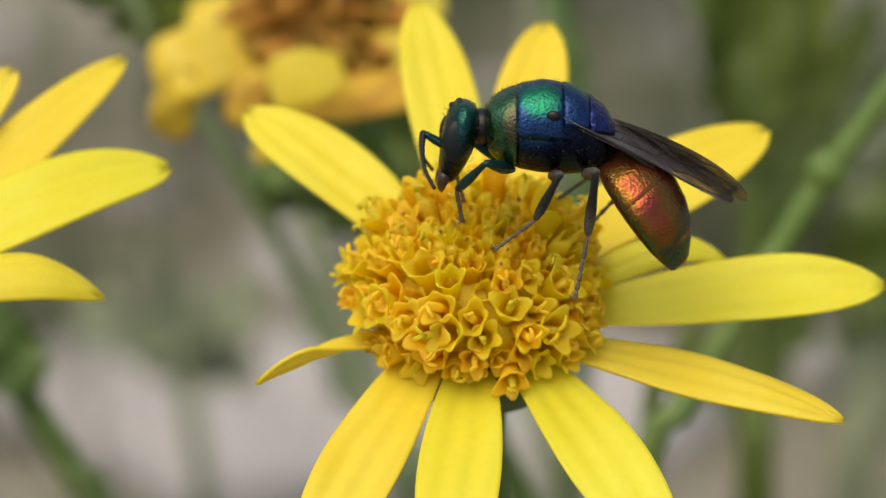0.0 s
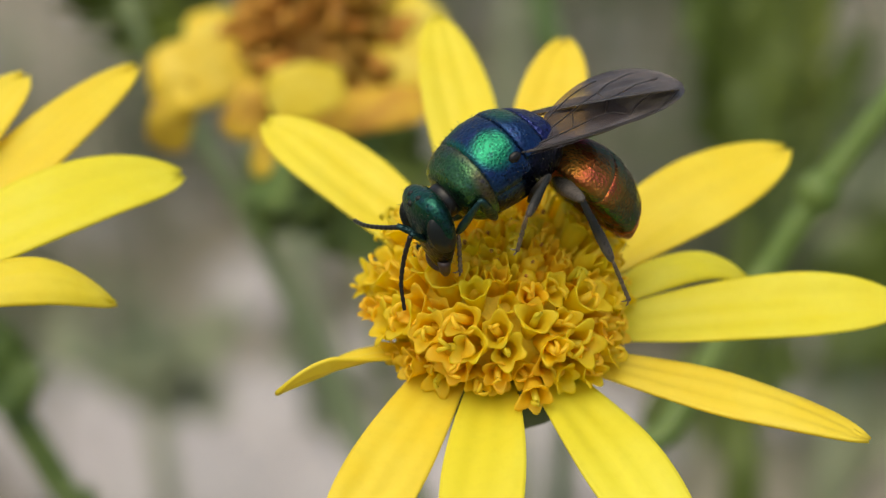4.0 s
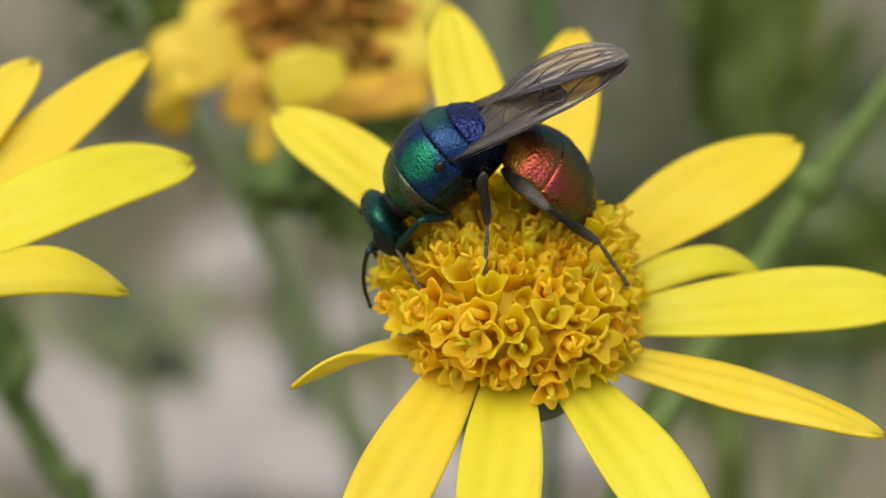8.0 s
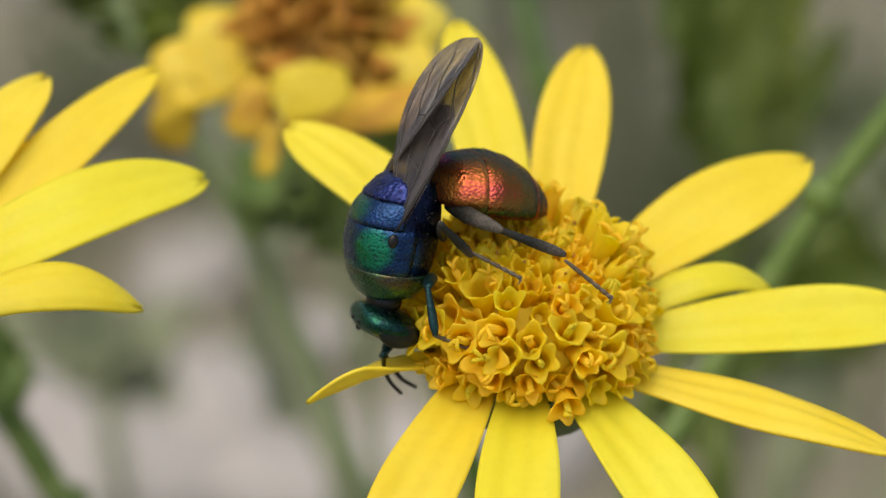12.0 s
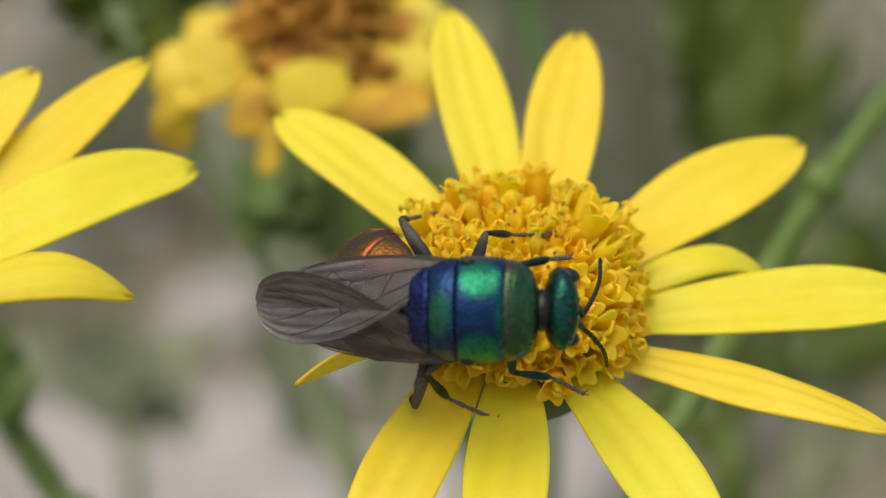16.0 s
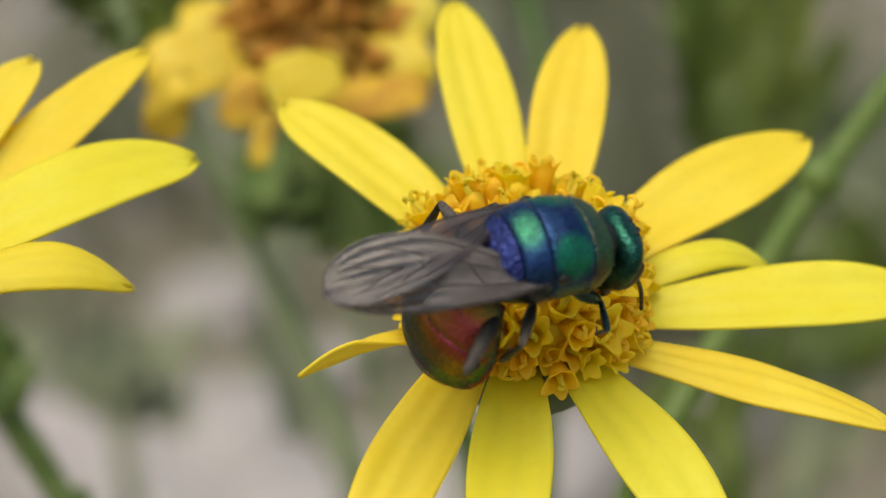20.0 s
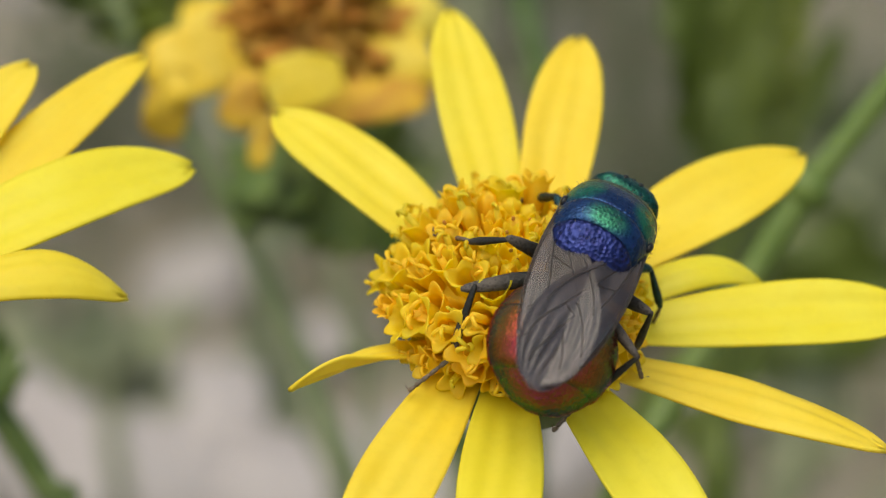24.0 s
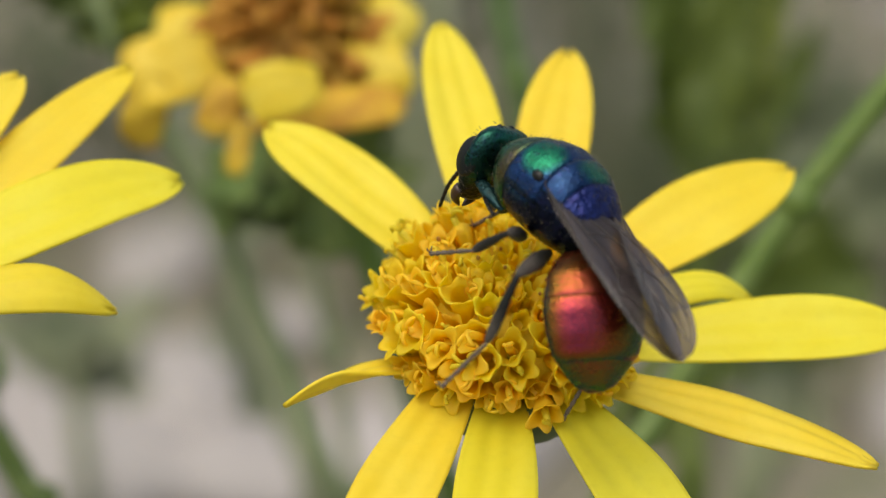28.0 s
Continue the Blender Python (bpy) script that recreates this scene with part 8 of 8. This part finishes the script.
    walk(PARTS["middle_right_tibia"], [
        (0, mm_at(-2.018, -0.633, -0.759, 130.52, -22.14, 10.3)),
        (1, mm_at(-1.572, -2.01, -0.924, 152.49, -17.15, 6.1)),
        (2, mm_at(-0.888, -2.502, -1.038, 159.11, -13.68, 4.48)),
        (2.5, mm_at(-0.387, -2.63, -1.102, 167.3, -13.65, 4.47)),
        (4.5, mm_at(-0.427, -2.572, -0.812, 144.5, -2.38, -0.61)),
        (5, mm_at(-0.24, -2.63, -1.027, 150.78, -3.66, 0.2)),
        (6, mm_at(-0.064, -2.636, -1.114, 157.49, -6.42, 1.55)),
        (7, mm_at(-0.141, -2.634, -1.062, 151.13, -3.41, 0.09)),
        (7.5, mm_at(-0.003, -2.638, -1.213, 164.58, -5.73, 1.04)),
        (8, mm_at(0.035, -2.633, -1.2, 165.22, -6.56, 1.26)),
        (9, mm_at(-0.012, -2.636, -1.166, 163.74, -5.2, 0.88)),
        (10, mm_at(-0.159, -2.63, -1.025, 150.07, -1.49, -0.7)),
        (10.5, mm_at(-0.196, -2.608, -0.903, 140.26, -0.83, -1.16)),
        (11, mm_at(-0.104, -2.635, -1.084, 149.29, -3.13, 0.47)),
        (11.5, mm_at(0.067, -2.625, -1.146, 158.03, -7.48, 2.63)),
        (13.5, mm_at(-0.049, -2.639, -1.16, 157.85, -4.08, 1.24)),
        (14, mm_at(-0.101, -2.634, -1.073, 152.27, -3.05, 0.76)),
        (14.5, mm_at(-0.172, -2.618, -0.953, 145.1, -1.28, -0.31)),
        (15, mm_at(-0.096, -2.588, -1.77, 166.6, -2.26, 0.13)),
        (15.2, mm_at(-0.324, -2.611, -1.663, 163.53, 4.04, -1.55)),
        (15.5, mm_at(-0.216, -2.635, -1.537, 162.85, 0.42, -0.46)),
        (16, mm_at(-1.509, -2.121, -1.171, 142.26, -15.69, 7.94)),
        (17, mm_at(-0.942, -1.915, 0.005, 154.4, -39.34, 24.17)),
        (18, mm_at(-1.027, -1.793, 0.056, 140.87, -42.24, 26.59)),
        (18.5, mm_at(-1.599, -1.498, -0.255, 155.3, -14.04, 7.07)),
        (19, mm_at(-1.249, -2.229, -0.732, -160.38, -16.68, 7.19)),
        (20, mm_at(-1.301, -2.278, -1.052, -160.19, -5.31, 11.33)),
        (21, mm_at(-1.013, -2.456, -1.497, -142.53, -27.18, -0.99)),
        (22, mm_at(-0.905, -2.137, -0.209, 174.85, -60.17, -13.96)),
        (22.5, mm_at(-1.195, -2.27, -0.745, -177.78, -16.39, -15.36)),
        (24.5, mm_at(-0.784, -2.477, -0.765, 174.73, -11.18, -15.5)),
        (25, mm_at(-0.523, -2.544, -0.763, 164.12, -9.59, -15.8)),
        (26, mm_at(-1.378, -2.101, -0.669, -178.27, -17.71, -14.76)),
        (26.5, mm_at(-0.479, -2.624, -1.158, -177.31, -19.72, -14.85)),
        (27, mm_at(-0.793, -2.513, -0.914, 152.46, 0.85, -19.41)),
        (28, mm_at(-0.573, -2.577, -0.938, 150.15, -1.53, -18.11)),
    ])
    walk(PARTS["middle_right_tarsus"], [
        (0, mm_at(-1.396, -1.795, -1.752, 139.65, -39.72, 15.12)),
        (1, mm_at(-1.062, -2.722, -2.323, 161.04, -24.19, 4.76)),
        (2, mm_at(-0.478, -3.06, -2.536, 165.86, -15.96, 2.16)),
        (2.5, mm_at(0.02, -2.962, -2.666, 174.71, -13.83, 1.78)),
        (4.5, mm_at(-0.381, -3.531, -2.154, 143.51, 1.93, -4.24)),
        (5, mm_at(-0.145, -3.435, -2.465, 151.42, 0.08, -3.07)),
        (6, mm_at(0.124, -3.263, -2.629, 160.22, -3.34, -1.53)),
        (7, mm_at(-0.054, -3.431, -2.504, 151.62, 0.51, -3.25)),
        (7.5, mm_at(0.163, -3.073, -2.796, 169.13, -2.1, -2.32)),
        (8, mm_at(0.226, -3.05, -2.785, 170.08, -3.09, -2.14)),
        (9, mm_at(0.139, -3.096, -2.744, 168.15, -1.28, -2.48)),
        (10, mm_at(-0.132, -3.453, -2.454, 150.06, 3.34, -4.25)),
        (10.5, mm_at(-0.199, -3.663, -2.172, 137.13, 4.18, -4.87)),
        (11, mm_at(-0.02, -3.477, -2.501, 149.13, 0.99, -2.47)),
        (11.5, mm_at(0.294, -3.232, -2.663, 160.86, -4.56, 0.12)),
        (13.5, mm_at(0.073, -3.258, -2.684, 160.42, -0.12, -1.45)),
        (14, mm_at(-0.013, -3.4, -2.531, 153.1, 1.28, -2.05)),
        (14.5, mm_at(-0.147, -3.562, -2.306, 143.53, 3.74, -3.57)),
        (15, mm_at(-0.032, -2.97, -3.374, 170.15, 1.33, -2.54)),
        (15.2, mm_at(-0.448, -3.075, -3.242, 166.16, 9.31, -4.21)),
        (15.5, mm_at(-0.232, -3.121, -3.114, 165.86, 4.92, -3.11)),
        (16, mm_at(-1.02, -3.072, -2.428, 126.12, -48.45, 33.03)),
        (17, mm_at(0.211, -2.179, -1.146, 160.79, -52.13, 37.29)),
        (18, mm_at(0.209, -2.339, -0.892, 144.78, -63.13, 47.81)),
        (18.5, mm_at(-1.154, -2.138, -1.709, 167.21, 10.21, 14.73)),
        (19, mm_at(-0.876, -1.623, -2.221, -157.58, -41.23, 10.38)),
        (20, mm_at(-1.27, -1.702, -2.597, -154.76, -43.31, 9.14)),
        (21, mm_at(-0.397, -1.463, -2.662, -150.11, -56.02, -1.07)),
        (22, mm_at(0.443, -2.625, -1.027, 159.36, -66.6, -2.85)),
        (22.5, mm_at(-0.729, -2.332, -2.326, 160.79, -51.34, -13.52)),
        (24.5, mm_at(-0.518, -2.708, -2.377, 171.53, -27.13, -21.15)),
        (25, mm_at(-0.392, -3.05, -2.327, 173.95, -12.5, -23.12)),
        (26, mm_at(-0.88, -2.181, -2.24, 152.35, -11.98, -23.28)),
        (26.5, mm_at(0.078, -2.692, -2.709, 176.06, -16.04, -22.1)),
        (27, mm_at(-1.067, -3.226, -2.377, 141.73, 5.11, -30.24)),
        (28, mm_at(-0.792, -3.37, -2.369, 143.3, 2.14, -27.96)),
    ])
    walk(PARTS["hind_right_femur"], [
        (0, mm_at(-1.2, -0.75, -1.25, 14.08, 68.38, -159.4)),
        (1, mm_at(-1.2, -0.75, -1.25, 170.64, 63.23, -20.61)),
        (2, mm_at(-1.2, -0.75, -1.25, -177.64, 52.85, -19.42)),
        (2.5, mm_at(-1.2, -0.75, -1.25, -174.31, 54.23, -19.25)),
        (4.5, mm_at(-1.2, -0.75, -1.25, 141.08, 57.72, -21.11)),
        (5, mm_at(-1.2, -0.75, -1.25, 123.59, 51.82, -9.92)),
        (6, mm_at(-1.2, -0.75, -1.25, 104.26, 51.36, -8.25)),
        (7, mm_at(-1.2, -0.75, -1.25, 94.65, 52.69, -21.2)),
        (7.5, mm_at(-1.2, -0.75, -1.25, 96.86, 51.93, -8.9)),
        (8, mm_at(-1.2, -0.75, -1.25, 91.05, 51.82, -6.27)),
        (9, mm_at(-1.2, -0.75, -1.25, 84.96, 51.67, -13.16)),
        (10, mm_at(-1.2, -0.75, -1.25, 85.68, 51.31, -20.17)),
        (10.5, mm_at(-1.2, -0.75, -1.25, 84.76, 50.94, -27.23)),
        (11, mm_at(-1.2, -0.75, -1.25, 95, 50.97, -3)),
        (11.5, mm_at(-1.2, -0.75, -1.25, 87.57, 50.91, 1.22)),
        (13.5, mm_at(-1.2, -0.75, -1.25, 87.34, 50.53, -12.34)),
        (14, mm_at(-1.2, -0.75, -1.25, 81.3, 49.38, -30.18)),
        (14.5, mm_at(-1.2, -0.75, -1.25, 90.49, 49.89, -19.27)),
        (15, mm_at(-1.2, -0.75, -1.25, 116.69, 46, 4.41)),
        (15.2, mm_at(-1.2, -0.75, -1.25, 93.1, 50.94, -23.06)),
        (15.5, mm_at(-1.2, -0.75, -1.25, 110.78, 47.92, -1.4)),
        (16, mm_at(-1.2, -0.75, -1.25, 105.72, 48.51, -4.09)),
        (17, mm_at(-1.2, -0.75, -1.25, 63.05, 44.61, -57.59)),
        (18, mm_at(-1.2, -0.75, -1.25, 56.69, 40.37, -67.48)),
        (18.5, mm_at(-1.2, -0.75, -1.25, 82.61, 42.89, -58.41)),
        (19, mm_at(-1.2, -0.75, -1.25, 100.94, 42.38, -36.4)),
        (20, mm_at(-1.2, -0.75, -1.25, 96.23, 42.93, -41.37)),
        (21, mm_at(-1.2, -0.75, -1.25, 113.76, 38.14, -18.15)),
        (22, mm_at(-1.2, -0.75, -1.25, 97.89, 41.95, -35.6)),
        (22.5, mm_at(-1.2, -0.75, -1.25, 97.79, 42.63, -42.31)),
        (24.5, mm_at(-1.2, -0.75, -1.25, 75.31, 42.41, -47.46)),
        (25, mm_at(-1.2, -0.75, -1.25, 66.23, 41.73, -50.08)),
        (26, mm_at(-1.2, -0.75, -1.25, 88.22, 41.19, -53.24)),
        (26.5, mm_at(-1.2, -0.75, -1.25, 148.53, 15.37, -2.92)),
        (27, mm_at(-1.2, -0.75, -1.25, 115.88, 26.48, -15.96)),
        (28, mm_at(-1.2, -0.75, -1.25, 118.18, 24.27, -11.18)),
    ])
    walk(PARTS["hind_right_tibia"], [
        (0, mm_at(-3.617, -0.983, -0.321, 157.35, -29.87, 6.12)),
        (1, mm_at(-3.493, -0.339, -2.406, -173.32, 0.69, 1.74)),
        (2, mm_at(-3.117, 0.039, -2.819, -165.19, -30.34, -4.27)),
        (2.5, mm_at(-3.097, 0.185, -2.762, -158.94, -38.03, -7.28)),
        (4.5, mm_at(-3.384, -1.658, -2.33, 177.72, -13.76, -2.85)),
        (5, mm_at(-2.687, -2.689, -2.139, 175.88, -13.32, -2.88)),
        (6, mm_at(-2.057, -3.172, -1.65, -175.74, -14.36, -2.88)),
        (7, mm_at(-2.293, -3.105, -1.378, 173.24, 5.74, -3.32)),
        (7.5, mm_at(-1.841, -3.262, -1.442, -172.42, -1.29, -3.37)),
        (8, mm_at(-1.521, -3.33, -1.279, -169.65, -2.72, -3.59)),
        (9, mm_at(-1.615, -3.313, -1.108, -171.35, 2.19, -2.77)),
        (10, mm_at(-1.951, -3.236, -1.128, 176.03, 12.11, -2.36)),
        (10.5, mm_at(-2.221, -3.136, -1.1, 166.96, 20.1, -3.61)),
        (11, mm_at(-1.511, -3.327, -1.393, 172.77, 2.46, -0.4)),
        (11.5, mm_at(-1.059, -3.345, -1.18, -178.68, -5.54, 0.01)),
        (13.5, mm_at(-1.664, -3.307, -1.173, 177.8, 7.62, -0.09)),
        (14, mm_at(-2.234, -3.122, -0.994, 164.78, 24.4, -2.76)),
        (14.5, mm_at(-2.074, -3.199, -1.264, 166.48, 16.58, -0.62)),
        (15, mm_at(-1.859, -3.131, -2.061, 176.67, 7.05, 0.82)),
        (15.2, mm_at(-2.317, -3.096, -1.339, 161.03, 25.07, -2.86)),
        (15.5, mm_at(-1.944, -3.163, -1.868, 177.9, 8.85, 0.29)),
        (16, mm_at(-1.905, -3.209, -1.717, 178.63, 7.79, 0.32)),
        (17, mm_at(-2.713, -2.691, -0.411, -152.05, -31.77, -9.03)),
        (18, mm_at(-2.853, -2.437, -0.162, -148.94, -40.64, -15.23)),
        (18.5, mm_at(-3.277, -2.294, -1.005, -175.25, -16.99, -6.59)),
        (19, mm_at(-2.983, -2.607, -1.614, -138.99, -37.45, -16.23)),
        (20, mm_at(-3.052, -2.563, -1.457, -140.85, -35.34, -14.01)),
        (21, mm_at(-2.556, -2.81, -2.074, -145.47, -11.53, 5.11)),
        (22, mm_at(-2.893, -2.705, -1.515, -151.74, -4.38, 9.51)),
        (22.5, mm_at(-3.111, -2.494, -1.509, -159.26, -0.36, 11.34)),
        (24.5, mm_at(-2.753, -2.778, -0.763, -161.54, -0.12, 11.43)),
        (25, mm_at(-2.577, -2.812, -0.468, -166.38, 7.62, 13.65)),
        (26, mm_at(-3.25, -2.348, -1.189, -169.48, -4.03, 11.17)),
        (26.5, mm_at(-1.856, -2.076, -3.388, -172.77, -15.69, 9.32)),
        (27, mm_at(-2.33, -2.86, -2.266, 178.4, -1.43, 10.03)),
        (28, mm_at(-2.14, -2.9, -2.369, 179.98, -1.91, 10.03)),
    ])
    walk(PARTS["hind_right_tarsus"], [
        (0, mm_at(-2.521, -1.718, -2.081, 161.04, -37.75, 6.54)),
        (1, mm_at(-3.527, -0.084, -4.59, 158.95, 24.63, -14.96)),
        (2, mm_at(-2.004, 0.52, -4.654, 130.75, 15.19, -7.91)),
        (2.5, mm_at(-1.742, 0.809, -4.379, 149.25, 16.08, -8.68)),
        (4.5, mm_at(-2.866, -1.771, -4.465, 152.06, 11.19, -5.85)),
        (5, mm_at(-2.19, -2.872, -4.274, 164.08, -4.38, 0.4)),
        (6, mm_at(-1.505, -3.036, -3.775, 179.72, -13.84, 1.76)),
        (7, mm_at(-2.527, -3.351, -3.551, 172.34, 5.81, 0.4)),
        (7.5, mm_at(-1.775, -2.976, -3.622, -170.81, -4.52, 0.26)),
        (8, mm_at(-1.394, -2.942, -3.441, -167.18, -6.96, -0.21)),
        (9, mm_at(-1.682, -2.978, -3.282, -168.3, -1.97, 0.87)),
        (10, mm_at(-2.417, -3.37, -3.273, 178.87, 9.67, 1.95)),
        (10.5, mm_at(-2.987, -3.586, -3.113, 169.79, 19.05, 0.99)),
        (11, mm_at(-1.607, -3.604, -3.573, 174.65, -0.82, 3.73)),
        (11.5, mm_at(-0.847, -3.295, -3.37, -176.58, -10.32, 3.89)),
        (13.5, mm_at(-1.956, -3.391, -3.352, -179.41, 4.37, 4.4)),
        (14, mm_at(-3.137, -3.657, -2.927, 167.97, 24.01, 2.38)),
        (14.5, mm_at(-2.69, -3.706, -3.314, 169.03, 15.06, 4.31)),
        (15, mm_at(-2.126, -3.262, -4.241, 178.95, 4.29, 5.46)),
        (15.2, mm_at(-3.234, -3.766, -3.223, 163.64, 25.28, 2.16)),
        (15.5, mm_at(-2.282, -3.246, -4.04, -179.43, 5.91, 4.93)),
        (16, mm_at(-2.203, -3.263, -3.896, -178.58, 4.47, 4.91)),
        (17, mm_at(-1.541, -1.833, -2.063, -153.01, -35.31, -5.3)),
        (18, mm_at(-1.37, -1.664, -1.592, -151.71, -43.26, -10.67)),
        (18.5, mm_at(-2.62, -2.187, -3.102, -177.25, -17.05, -2.33)),
        (19, mm_at(-1.61, -1.503, -2.932, -140.71, -40.67, -12.6)),
        (20, mm_at(-1.759, -1.454, -2.848, -142.65, -38.4, -10.28)),
        (21, mm_at(-2.306, -1.535, -3.85, -173.59, -9.65, 2.18)),
        (22, mm_at(-2.919, -1.654, -3.447, -173.58, -16.7, 1.37)),
        (22.5, mm_at(-3.251, -1.728, -3.566, -176.52, -11.26, 1.86)),
        (24.5, mm_at(-2.886, -2.094, -2.85, -170.96, -9.15, 2.09)),
        (25, mm_at(-2.975, -2.376, -2.587, -172.39, 0.79, 3.55)),
        (26, mm_at(-3.179, -1.924, -3.347, -170.67, 34.78, 8.78)),
        (26.5, mm_at(-1.318, -1.707, -5.489, -171.55, -4.14, 2.6)),
        (27, mm_at(-2.265, -2.911, -4.464, 176.82, -1.54, 2.72)),
        (28, mm_at(-2.067, -2.888, -4.568, 179.91, -3.13, 2.76)),
    ])


motions()
